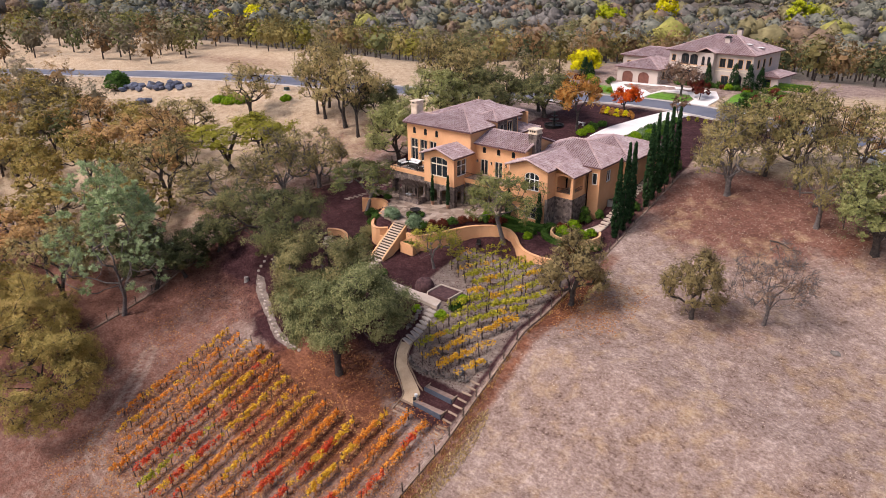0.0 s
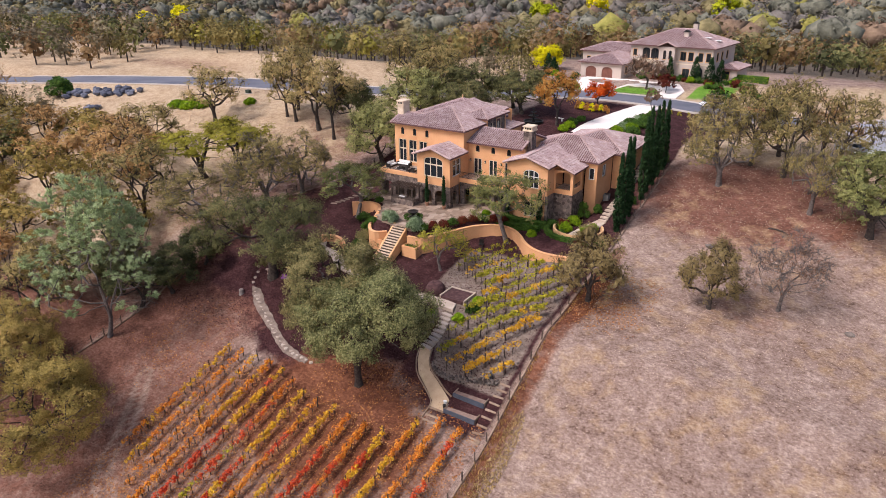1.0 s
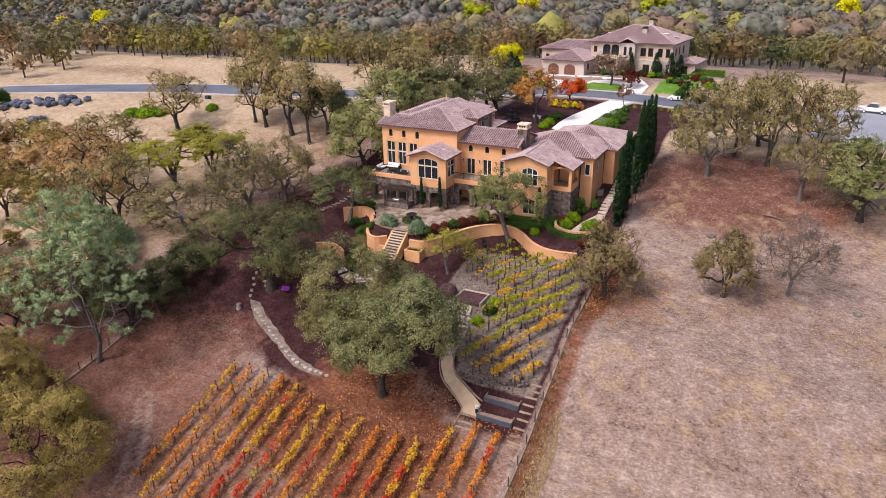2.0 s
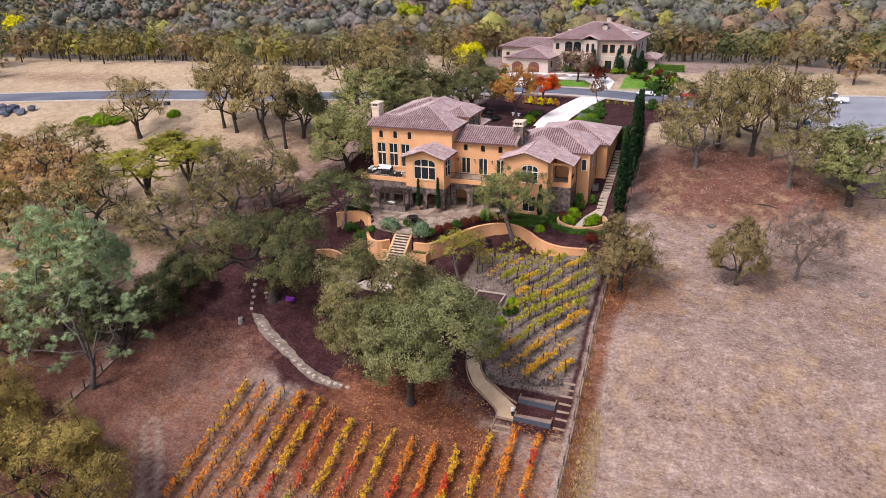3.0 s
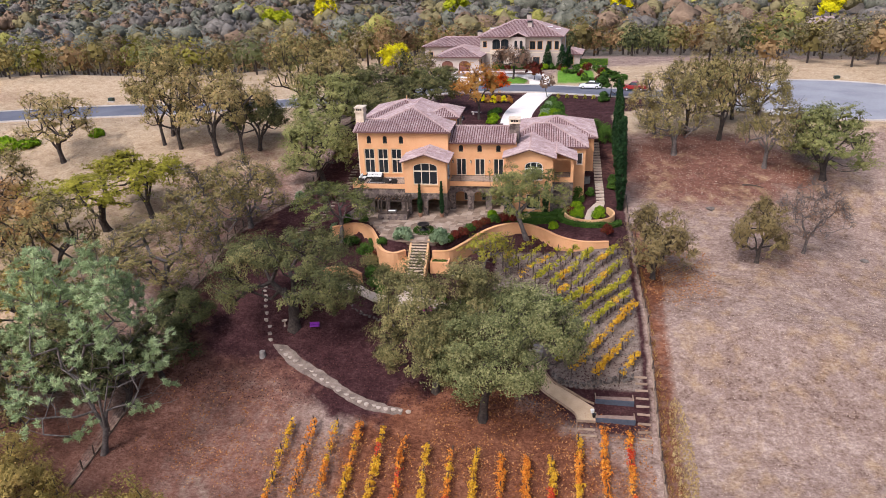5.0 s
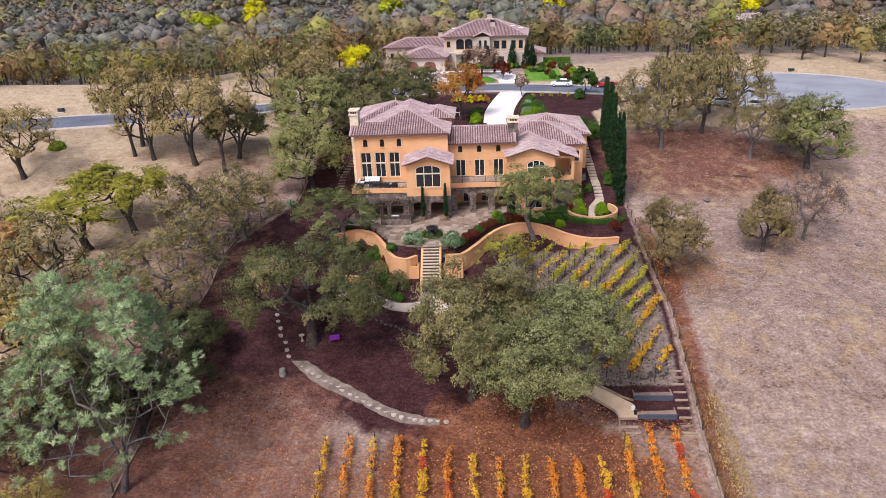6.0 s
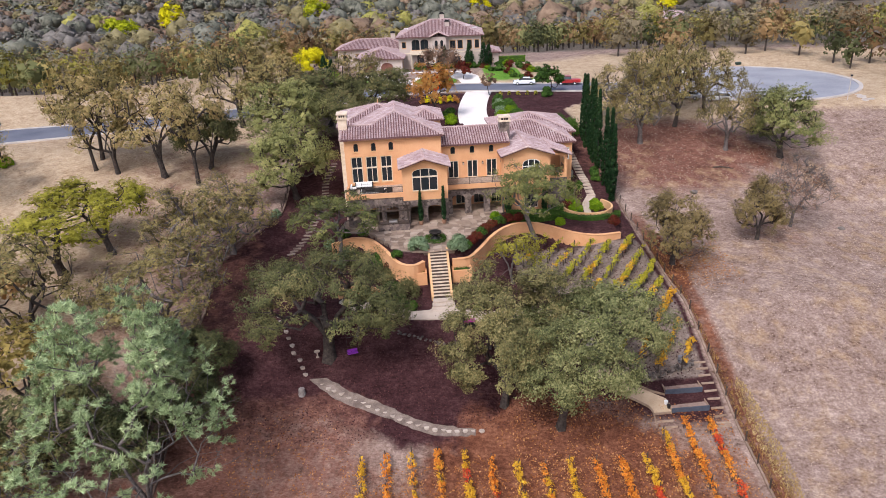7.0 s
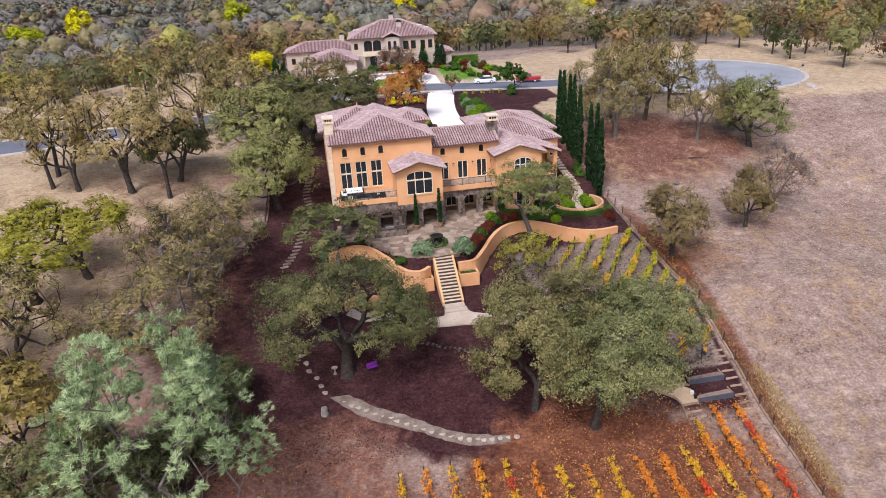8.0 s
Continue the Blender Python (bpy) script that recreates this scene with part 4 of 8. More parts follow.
def straight_wall(parent, x0, y0, x1, y1, z0, z1, holes=(), material=None, thick=0.3, name="wall", label=""):
    """A wall between two points of the plan; its outer face lies to the right of the way from the first to the second."""
    L = math.hypot(x1 - x0, y1 - y0)
    bm = wall_mesh(L, z0, z1, thick, holes, 0.302 if abs(x1 - x0) < 0.01 else 0.0)
    return place_on(parent, part(name, bm, material or STUCCO, parent, label), x0, y0, math.degrees(math.atan2(y1 - y0, x1 - x0)))


def chimney(parent, x0, x1, y0, y1, z0, z1, shaft):
    bm = boxes((x0, x1, y0, y1, z0, z1 - 0.75))
    c = part("chimney", bm, shaft, parent)
    part("chimney_cap", boxes((x0 - 0.12, x1 + 0.12, y0 - 0.12, y1 + 0.12, z1 - 0.75, z1 - 0.55), (x0 - 0.02, x1 + 0.02, y0 - 0.02, y1 + 0.02, z1 - 0.55, z1 - 0.15), (x0 - 0.14, x1 + 0.14, y0 - 0.14, y1 + 0.14, z1 - 0.15, z1)), CHIMNEY, c)
    for k in range(3):
        a, b = x0 + 0.15 + k * (x1 - x0 - 0.3) / 3 + 0.05, x0 + 0.15 + (k + 1) * (x1 - x0 - 0.3) / 3 - 0.05
        part("vent", boxes((a, b, y0 - 0.04, y0 - 0.02, z1 - 0.48, z1 - 0.22)), DARK, c)


def railing(parent, x0, y0, x1, y1, z, high=0.95, gap=0.14):
    L = math.hypot(x1 - x0, y1 - y0)
    r = part("railing", boxes((0, L, -0.025, 0.025, z + high - 0.05, z + high), (0, L, -0.015, 0.015, z + 0.10, z + 0.13), *[(L * k / max(1, round(L / 1.6)) - 0.025, L * k / max(1, round(L / 1.6)) + 0.025, -0.025, 0.025, z, z + high) for k in range(max(1, round(L / 1.6)) + 1)]), DARK, parent)
    place_on(parent, r, x0, y0, math.degrees(math.atan2(y1 - y0, x1 - x0)))
    part("balusters", boxes(*[(g - 0.008, g + 0.008, -0.008, 0.008, z + 0.12, z + high - 0.05) for g in np.arange(gap, L, gap)]), DARK, r)


DECK, PATIO = 3.2, -0.9


def build_house():
    H = thing("house", "two-storey orange stucco villa with clay tile roofs and a stone base", "house")
    zb = -2.6
    EAVE = 9.72
    # tall main block
    wins = [(0.75 + 1.95 * k, 2.2 + 1.95 * k, 3.75, 7.25, 0) for k in range(3)]
    slits = [(1.22 + 2.3 * k, 1.82 + 2.3 * k, 8.02, 9.08, 0.3) for k in range(3)]
    front = straight_wall(H, 0.35, 0, 13.1, 0, DECK - 0.2, EAVE, wins + slits)
    for w in wins:
        window_in(front, *w[:4], cols=2, rails=(5.75,), bar=0.085, thick_rail=0.2)
    for w in slits:
        window_in(front, *w, cols=1, frame=DARK, name="slit_window")
    straight_wall(H, 13.1, 0, 13.1, 13, DECK - 0.2, EAVE)
    straight_wall(H, 0.35, 7.5, 0.35, 0, DECK - 0.2, EAVE)
    straight_wall(H, 0.35, 7.5, 0.35, 0.6, zb, DECK - 0.2, (), STONE, 0.4, 'stone_wall')
    straight_wall(H, 11, 19, 0.3, 19, 1, 9.6)
    straight_wall(H, -0.2, 19, -0.2, 7, zb, 9.6)
    z, k = EAVE + 0.03, 0.345
    ax, ay = 7.2, 5.85
    az = z + (ay + 0.5) * k
    ry = 2.75
    rz = z + (ry + 0.5) * k
    vx = ax - (ay - ry)
    L, R = -0.1, 13.5
    A, V, G = (ax, ay, az), (vx, ry, rz), (L, ry, rz)
    yb = 2 * ry + 0.5
    back = (ax, 13.0, az)
    roof(H, [[(L, -0.5, z), (R, -0.5, z), A, V, G], [(R, -0.5, z), (R, 13.0, z), back, A], [(vx - ry - 0.5, yb, z), (L, yb, z), G, V], [(vx - ry - 0.5 + 0.02, 13.0, z), (vx - ry - 0.5 + 0.02, yb, z), V, A, back]],
         [((R, -0.5, z), A), (V, A), (G, V), (A, back), ((L, -0.5, z), G)], TILE, 1, label="clay tile roof with ridge caps coloured as if lit")
    s, r = hip(-1.0, 10.6, 7.4, 18.6, 9.75, 0.345, "y")
    roof(H, s, r, TILE, 11)
    part("vent_pipe", lathe([(0.08, 0), (0.08, 0.75), (0.11, 0.8)], 8, (4.9, 12.9, 11.6)), STUCCO_TRIM, H)
    # stone stair tower at the back
    tower = straight_wall(H, 13.55, 6.0, 13.55, 12.0, 5.0, 10.5, [(1.2, 2.0, 8.0, 9.8, 0.4), (3.0, 4.4, 7.6, 10.0, 0)], STONE)
    window_in(tower, 1.2, 2.0, 8.0, 9.8, 0.4, cols=1)
    window_in(tower, 3.0, 4.4, 7.6, 10.0, 0, cols=2)
    straight_wall(H, 9, 6.0, 13.55, 6.0, 9.0, 10.5)
    straight_wall(H, 13.55, 12.0, 9, 12.0, 5, 10.5)
    s, r = hip(8.9, 14.0, 5.5, 12.5, 10.5, 0.42, "y")
    roof(H, s, r, TILE, 21)
    s, r = hip(5.0, 12.6, 12.0, 20.6, 6.95, 0.34, "y")
    roof(H, s, r, TILE, 25)
    straight_wall(H, 12.2, 13.0, 12.2, 20.2, 1.0, 7.0)
    straight_wall(H, 12.2, 20.2, 5.4, 20.2, 1.0, 7.0)
    chimney(H, -0.3, 0.85, 1.75, 3.4, zb, 12.75, CHIMNEY)
    # bay with the gable
    bx0, bx1 = 7.65, 13.45
    big = [(1.25, 4.55, 3.5, 6.5, 0.6)]
    bay = gable_wall(H, bx0, bx1, -4.4, 2.3, 6.75, 7.68, big)
    window_in(bay, *big[0], cols=3, rails=(5.35,), bar=0.1, thick_rail=0.18)
    side = straight_wall(H, bx1, -4.4, bx1, 0, 2.3, 6.75, [(0.7, 2.9, 3.75, 6.2, 0)])
    window_in(side, 0.7, 2.9, 3.75, 6.2, 0, cols=2, rails=(5.3,), bar=0.1, frame=WHITE)
    straight_wall(H, bx0, 0, bx0, -4.4, 2.3, 6.75)
    s, r = gable(bx0 - 0.45, bx1 + 0.45, -5.0, 0.0, 6.72, 7.85)
    roof(H, s, r, TILE, 31)
    part("bay_floor", boxes((bx0 + 0.32, bx1 - 0.32, -4.05, 0, 2.31, 2.6)), STUCCO, H)
    # stone storey below
    arches = [(0.8, 2.5, zb, 1.55, 0.55), (3.1, 4.9, zb, 1.55, 0.55)]
    bayl = straight_wall(H, bx0, -4.4, bx1, -4.4, zb, 2.3, arches, STONE, 0.45, "stone_wall", "rubble stone wall with arched openings")
    straight_wall(H, bx1, -4.4, bx1, -1.7, zb, 2.3, [(0.7, 2.2, zb, 1.5, 0.5)], STONE, 0.45, "stone_wall")
    terr = [(0.6 + 2.2 * k, 2.2 + 2.2 * k, zb, 1.5, 0.5) for k in range(3)]
    straight_wall(H, 0.35, -4.0, bx0, -4.0, zb, 2.75, terr, STONE, 0.45, "stone_wall")
    straight_wall(H, 0.35, 0.3, 0.35, -4.0, zb, 2.75, [(1.2, 3.0, zb, 1.5, 0.5)], STONE, 0.45, "stone_wall")
    part("terrace_floor", boxes((0.5, bx0, -3.7, 0, 2.75, DECK)), DECK_TILE, H, "tiled terrace floor")
    part("parapet", boxes((0.25, bx0, -4.12, -3.72, 2.75, DECK + 0.12), (0.25, 0.65, -3.72, 0, 2.75, DECK + 0.12)), STUCCO, H)
    railing(H, 0.45, -3.9, bx0, -3.9, DECK + 0.1, 0.85)
    mid = [(0.75 + 2.55 * k, 2.45 + 2.55 * k, zb, 1.75, 0.6) for k in range(3)]
    straight_wall(H, bx1, -1.7, 21.2, -1.7, zb, 2.65, mid, STONE, 0.5, "stone_wall", "rubble stone arcade of three arches")
    part("deck_floor", boxes((bx1, 21.2, -1.75, 1.3, 2.65, DECK)), DECK_TILE, H)
    part("deck_edge", boxes((bx1, 21.2, -1.95, -1.751, 2.6, DECK + 0.04)), STUCCO, H)
    railing(H, bx1, -1.85, 21.2, -1.85, DECK)
    inner = straight_wall(H, 0.4, 2.0, 27, 2.0, zb, 2.6, [(u, u + 1.5, PATIO + 0.1, 1.3, 0) for u in (1.5, 4.2, 8.6, 11.0, 14.6, 17.1, 19.6)])
    for u in (1.5, 4.2, 8.6, 11.0, 14.6, 17.1, 19.6):
        window_in(inner, u, u + 1.5, PATIO + 0.1, 1.3, 0, cols=2, sill=False, name="door")
    # link wing
    doors = [(0.95 + 2.62 * k, 2.35 + 2.62 * k, DECK, DECK + 2.42, 0) for k in range(3)]
    slits = [(1.32 + 2.62 * k, 1.93 + 2.62 * k, 6.62, 7.56, 0.3) for k in range(3)]
    link = straight_wall(H, 13.1, 1.3, 22.5, 1.3, 2.6, 7.95, doors + slits)
    for w in doors:
        window_in(link, *w[:4], cols=2, rails=(), sill=False, name="french_door", bar=0.12)
    for w in slits:
        window_in(link, *w, cols=1, frame=DARK, name="slit_window")
    for u in (0.45, 3.0, 5.65, 8.2):
        lamp = part("wall_lamp", boxes((u - 0.06, u + 0.06, -0.10, 0.0, 5.35, 5.42), (u - 0.10, u + 0.10, -0.24, -0.04, 5.05, 5.36)), DARK, link)
        part("lamp_glass", boxes((u - 0.075, u + 0.075, -0.255, -0.025, 5.09, 5.32)), CREAM, lamp)
    z = 7.98
    A, B = (13.1, 4.95, 9.45), (23, 4.95, 9.45)
    roof(H, [[(13.1, 0.75, z), (22.3, 0.75, z), (22.3, 4.95, 9.45), A], [(22.3, 9.1, z), (13.1, 9.1, z), A, (22.3, 4.95, 9.45)]], [(A, (22.3, 4.95, 9.45)), ((22.3, 0.75, z), (22.3, 4.95, 9.45))], TILE, 41)
    straight_wall(H, 22.1, 1.3, 22.1, 8.8, 5, 7.95)
    bm = bmesh.new()
    v = [bm.verts.new(p) for p in ((22.1, 1.0, 7.8), (22.1, 8.9, 7.8), (22.1, 4.95, 9.3))]
    bm.faces.new(v)
    part("gable_end", bm, STUCCO, H)
    chimney(H, 21.4, 22.75, 2.9, 4.3, 5.0, 10.95, STONE)
    # east wing
    big = [(2.55, 4.95, 3.4, 6.0, 0.6)]
    g = gable_wall(H, 21.2, 27.5, -1.4, zb, 6.75, 7.65, big + [(2.8, 4.7, PATIO + 0.1, 1.4, 0)])
    window_in(g, *big[0], cols=3, rails=(5.0,), bar=0.11, frame=WHITE)
    window_in(g, 2.8, 4.7, PATIO + 0.1, 1.4, 0, cols=2, sill=False, name="door")
    straight_wall(H, 21.2, 1.3, 21.2, -1.4, zb, 6.75)
    straight_wall(H, 27.5, -1.4, 27.5, 4, zb, 6.6)
    part("stone_corner", boxes((27.3, 27.65, -1.55, 0.7, zb, 2.55)), STONE, H, "rubble stone corner pier")
    s, r = gable(20.75, 27.95, -1.95, 9.2, 6.66, 7.85)
    roof(H, s, r, TILE, 51)
    # loggia beside the gable
    log = straight_wall(H, 27.5, 0.7, 30.35, 0.7, 2.55, 5.95, [(0.25, 2.45, 3.2, 5.7, 0.45)])
    logs = straight_wall(H, 30.35, 0.7, 30.35, 4.9, 2.55, 5.95, [(0.5, 2.9, 3.35, 5.45, 0.0)])
    straight_wall(H, 27.5, 0.7, 30.35, 0.7, zb, 2.55, (), STONE, 0.45, "stone_wall")
    straight_wall(H, 30.35, 0.7, 30.35, 4.9, zb, 2.55, (), STONE, 0.45, "stone_wall")
    part("loggia_floor", boxes((27.5, 30.05, 1.0, 4.9, 2.55, 3.0)), DECK_TILE, H)
    straight_wall(H, 27.5, 4.2, 30.35, 4.2, 2.55, 5.95, (), STUCCO)
    railing(H, 27.8, 0.85, 29.8, 0.85, 3.0, 0.9)
    railing(H, 30.2, 1.2, 30.2, 3.6, 3.0, 0.9)
    s, r = gable(25.1, 30.8, 0.1, 6.0, 5.87, 6.95)
    roof(H, s, r, TILE, 55)
    # broad hipped block and garage
    east = straight_wall(H, 32.1, 5.0, 32.1, 11.2, zb, 6.5, [(2.0, 3.3, 3.9, 5.6, 0)])
    window_in(east, 2.0, 3.3, 3.9, 5.6, 0, cols=2, frame=WHITE)
    south = straight_wall(H, 30.35, 5.0, 32.1, 5.0, zb, 6.5, [(0.55, 1.35, 3.9, 5.6, 0)])
    window_in(south, 0.55, 1.35, 3.9, 5.6, 0, cols=1, frame=WHITE)
    s, r = hip(19.4, 32.5, 4.6, 15.4, 6.5, 0.42, "x")
    roof(H, s, r, TILE, 61)
    gar = straight_wall(H, 33.6, 11.2, 33.6, 22.5, 0.5, 6.4, [(2.0, 2.9, 4.4, 5.6, 0)])
    window_in(gar, 2.0, 2.9, 4.4, 5.6, 0, cols=1)
    straight_wall(H, 32.1, 11.2, 33.6, 11.2, zb, 6.4)
    straight_wall(H, 33.6, 22.5, 22.5, 22.5, 1.5, 6.4, [(2, 5, 3.6, 6.0, 0), (6, 9, 3.6, 6.0, 0)])
    straight_wall(H, 22.5, 22.5, 22.5, 12, 1.5, 6.4)
    s, r = hip(22.0, 34.1, 10.7, 23.0, 6.42, 0.33, "y")
    roof(H, s, r, TILE, 65)


build_house()


# ---- planting out the trees ----
def grow():
    # each kind is grown 10 m high and 10 m wide, and planted at its own height and width
    kinds = {
        "oak": make_tree("oak_tree", "broad oak with thinning olive-brown autumn leaves", "tree", 3, 10, 5, 1.8, 180, 48, 0.13, OAK_LEAF, spread=0.143, lift=0.26, gaps=0.42, stems=3, core=0),
        "brown": make_tree("oak_tree", "spreading oak with sparse brown autumn leaves", "tree", 5, 10, 5, 1.8, 170, 48, 0.125, OAK_BROWN, spread=0.143, lift=0.24, gaps=0.4, stems=3, twigs=3, core=0),
        "live": make_tree("live_oak", "dense dark green live oak on the slope", "tree", 7, 10, 5, 1.7, 230, 88, 0.135, OAK_GREEN, spread=0.148, lift=0.18, gaps=0.24, stems=3),
        "bright": make_tree("oak_tree", "open oak with yellow-green leaves on dark limbs", "tree", 9, 10, 5, 2.0, 150, 72, 0.13, OAK_BRIGHT, spread=0.143, lift=0.44, gaps=0.48, stems=3, top=0.9, flat=0.55, thick=1.0, core=0),
        "tall": make_tree("oak_tree", "tall narrow oak with thin olive leaves above bare stems", "tree", 13, 10, 5, 2.8, 170, 40, 0.13, OAK_LEAF, lean=0.1, spread=0.143, lift=0.36, gaps=0.48, stems=3, thick=0.8, core=0),
        "grey": make_tree("oak_tree", "grey-barked oak with dull thinning leaves and fine twigs", "tree", 17, 10, 5, 1.6, 190, 64, 0.115, OAK_DULL, BARK_MID, spread=0.143, lift=0.14, gaps=0.3, stems=4, twigs=3, core=0),
        "round": make_tree("round_oak", "rounded oak with dense brown-olive leaves on the meadow", "tree", 19, 10, 5, 1.6, 240, 80, 0.12, OAK_RUSSET, spread=0.133, lift=0.13, gaps=0.08, stems=3, twigs=2),
        "soft": make_tree("soft_oak", "bushy grey-green oak with soft fine leaves", "tree", 25, 10, 5, 1.5, 230, 88, 0.12, OAK_SOFT, spread=0.152, lift=0.08, gaps=0.06, stems=3),
    }
    rows = [
        ("bright", -29.0, -6.8, 9.8, 12.6, 40), ("bright", -33.4, -11.0, 9.6, 12.0, 160), ("grey", -14.3, -6.8, 10.6, 10.8, 20), ("grey", -18.6, -22.8, 9.6, 11.2, 200), ("grey", -16.6, -12.4, 11.5, 10.5, 100),
        ("tall", -37.5, 13.7, 12.8, 10.5, 10), ("oak", -34.0, 12.6, 12.2, 10.0, 100), ("tall", -37.6, 17.0, 12.0, 10.0, 220), ("oak", -27.0, 11.6, 12.4, 12.0, 50), ("tall", -22.0, 10.2, 11.5, 9.5, 130), ("live", -21.0, 14.5, 10.0, 9.5, 90),
        ("oak", -19.3, 32.9, 12.5, 12.0, 75), ("oak", -14.0, 34.0, 11.0, 11.0, 15), ("soft", -7.6, 6.6, 11.6, 11.6, 0), ("soft", -9.5, 19.0, 10.5, 10.0, 200), ("live", -4.0, 30.5, 10.0, 11.0, 140), ("oak", 1.0, 38.5, 9.5, 10.0, 30), ("live", 5.0, 34.5, 9.0, 10.5, 280), ("oak", -12.0, 29.0, 10.0, 11.0, 80), ("live", -1.5, 24.0, 8.5, 9.5, 20),
        ("grey", 46.2, 16.4, 12.6, 10.5, 60), ("oak", 53.8, 21.3, 12.0, 10.5, 150), ("grey", 58.7, 12.8, 12.0, 8.4, 300), ("oak", 48.9, 23.6, 10.5, 8.5, 210), ("oak", 52.0, 28.0, 9.5, 9.5, 10), ("grey", 44.0, 23.5, 10.0, 8.5, 120), ("oak", 60.5, 25.5, 9.8, 9.0, 20), ("brown", 57.6, 30.2, 9.5, 10.0, 330),
        ("soft", 65.9, 9.6, 9.8, 9.8, 250), ("round", 52.3, -10.8, 8.7, 7.2, 30), ("round", 39.6, -15.0, 11.0, 11.4, 80),
        ("oak", -52.6, 7.8, 10.0, 11.0, 20), ("brown", -59.4, -9.0, 8.6, 11.0, 200), ("oak", -53.0, -8.1, 9.0, 11.5, 70), ("oak", -30.7, -25.2, 10.5, 11.0, 150), ("brown", -46.0, -16.0, 11.0, 12.5, 90),
        ("live", -25.5, -36.5, 9.5, 10.5, 310), ("oak", -27.0, -46.0, 10.5, 11.0, 170), ("live", -14.2, -33.5, 7.0, 7.5, 60), ("live", -13.4, -28.0, 6.0, 6.5, 240), ("live", -16.6, -37.0, 8.0, 8.0, 140),
    ]
    used = set()
    for kind, x, y, H, W, turn in rows:
        wide = 1.0 if x > 40 else 1.1
        plant(kinds[kind], x, y, 0.1 * wide * W, turn, H / (wide * W), first=kind not in used)
        used.add(kind)
    # the wooded slope to the west
    slope = {
        "brown": make_tree("slope_oak", "brown autumn oak in the hillside wood", "tree", 105, 10, 5, 1.8, 90, 40, 0.2, OAK_BROWN, group="hillside wood", lift=0.2, spread=0.162, stems=3, gaps=0.25),
        "oak": make_tree("slope_oak", "olive-brown oak in the hillside wood", "tree", 107, 10, 5, 1.8, 90, 48, 0.2, OAK_OLIVE, group="hillside wood", lift=0.2, spread=0.162, stems=3, gaps=0.25),
        "live": make_tree("slope_oak", "dull olive oak in the hillside wood", "tree", 109, 10, 5, 1.6, 90, 40, 0.2, OAK_DULL, BARK_MID, group="hillside wood", lift=0.14, spread=0.162, stems=3, twigs=2),
    }
    r = rng(77)
    put = [(p[1], p[2]) for p in rows]
    n = 0
    while n < 84:
        x, y = -150 + 128 * r.rand(), -62 + 57 * r.rand()
        edge = np.interp(y, [-62, -50, -35, -20, -5, 6], [-24, -22, -27, -36, -52, -75])
        if x > edge or any(math.hypot(x - a, y - b) < 5.6 for a, b in put):
            continue
        put.append((x, y))
        kind = ("brown", "oak", "brown", "live", "oak", "oak")[r.randint(6)]
        plant(slope[kind], x, y, 0.9 + 0.35 * r.rand(), 360 * r.rand(), 0.78 + 0.2 * r.rand(), first="s" + kind not in used)
        used.add("s" + kind)
        n += 1
    big = make_tree("olive_oak", "large rounded oak with dense grey-green leaves", "tree", 21, 15.4, 9.0, 2.6, 250, 320, 0.125, OLIVE_LEAF, spread=0.12, flat=0.7, lift=0.36, gaps=0.25, stems=3, lobes=28, lean=0.42, thick=0.9, bunch=10, core=0)
    plant(big, 21.1, -35.4, 1.0, 0, first=True, slim=0.85)
    back = make_tree("live_oak", "tall live oak with dull brown-green drooping leaves", "tree", 22, 15.6, 6.7, 2.6, 200, 290, 0.125, OAK_DUSK, spread=0.14, lift=0.12, gaps=0.2, stems=3, lobes=22, bunch=10, core=0)
    plant(back, 16.0, -32.8, 1.0, 40, first=True)
    swing_oak = make_tree("live_oak", "wide leaning live oak with dark limbs", "tree", 23, 12.6, 8.8, 2.8, 250, 190, 0.125, OAK_GREEN, spread=0.109, lift=0.24, gaps=0.2, top=0.9, flat=0.6, thick=1.25, lobes=24, stems=4, bunch=10, core=0)
    plant(swing_oak, -1.3, -26.4, 1.0, 200, first=True)
    near = make_tree("oak_tree", "large oak with hanging olive-green leaves", "tree", 27, 14.6, 8.6, 2.4, 240, 230, 0.13, OAK_OLIVE, spread=0.117, lift=0.06, gaps=0.15, lobes=26, stems=3, bunch=10, core=0)
    plant(near, -7.0, -57.5, 1.0, 60, first=True)
    plant(near, -19.5, -54.0, 0.9, 200)
    garden = make_tree("garden_oak", "young oak with pale trunk and airy green leaves", "tree", 31, 10, 5, 3.0, 130, 112, 0.115, OAK_GARDEN, BARK_MID, lift=0.36, spread=0.125, gaps=0.4, stems=3, core=0)
    plant(garden, 24.4, -7.0, 1.22, 100, 0.86, first=True)
    plant(garden, -0.6, -9.0, 0.98, 10, 0.84)
    airy = make_tree("garden_oak", "small oak with thin yellowing olive leaves", "tree", 37, 10, 5, 2.2, 100, 64, 0.125, OAK_BRIGHT, BARK_MID, lift=0.24, spread=0.133, gaps=0.3, stems=3, twigs=2, core=0)
    plant(airy, 19.8, -16.6, 0.78, 220, 0.9, first=True)
    bare = make_tree("bare_oak", "leafless oak with a fan of fine twigs", "tree", 33, 9.6, 4.8, 2.0, 230, 32, 0.07, BARE_TWIG, BARK_MID, lift=0.24, top=0.0, gaps=0.15, stems=4, thick=0.62, long=2.0, core=0, tones=0.1, spread=0.15, twigs=12)
    plant(bare, 58.9, -7.0, 1.0, 0, first=True)
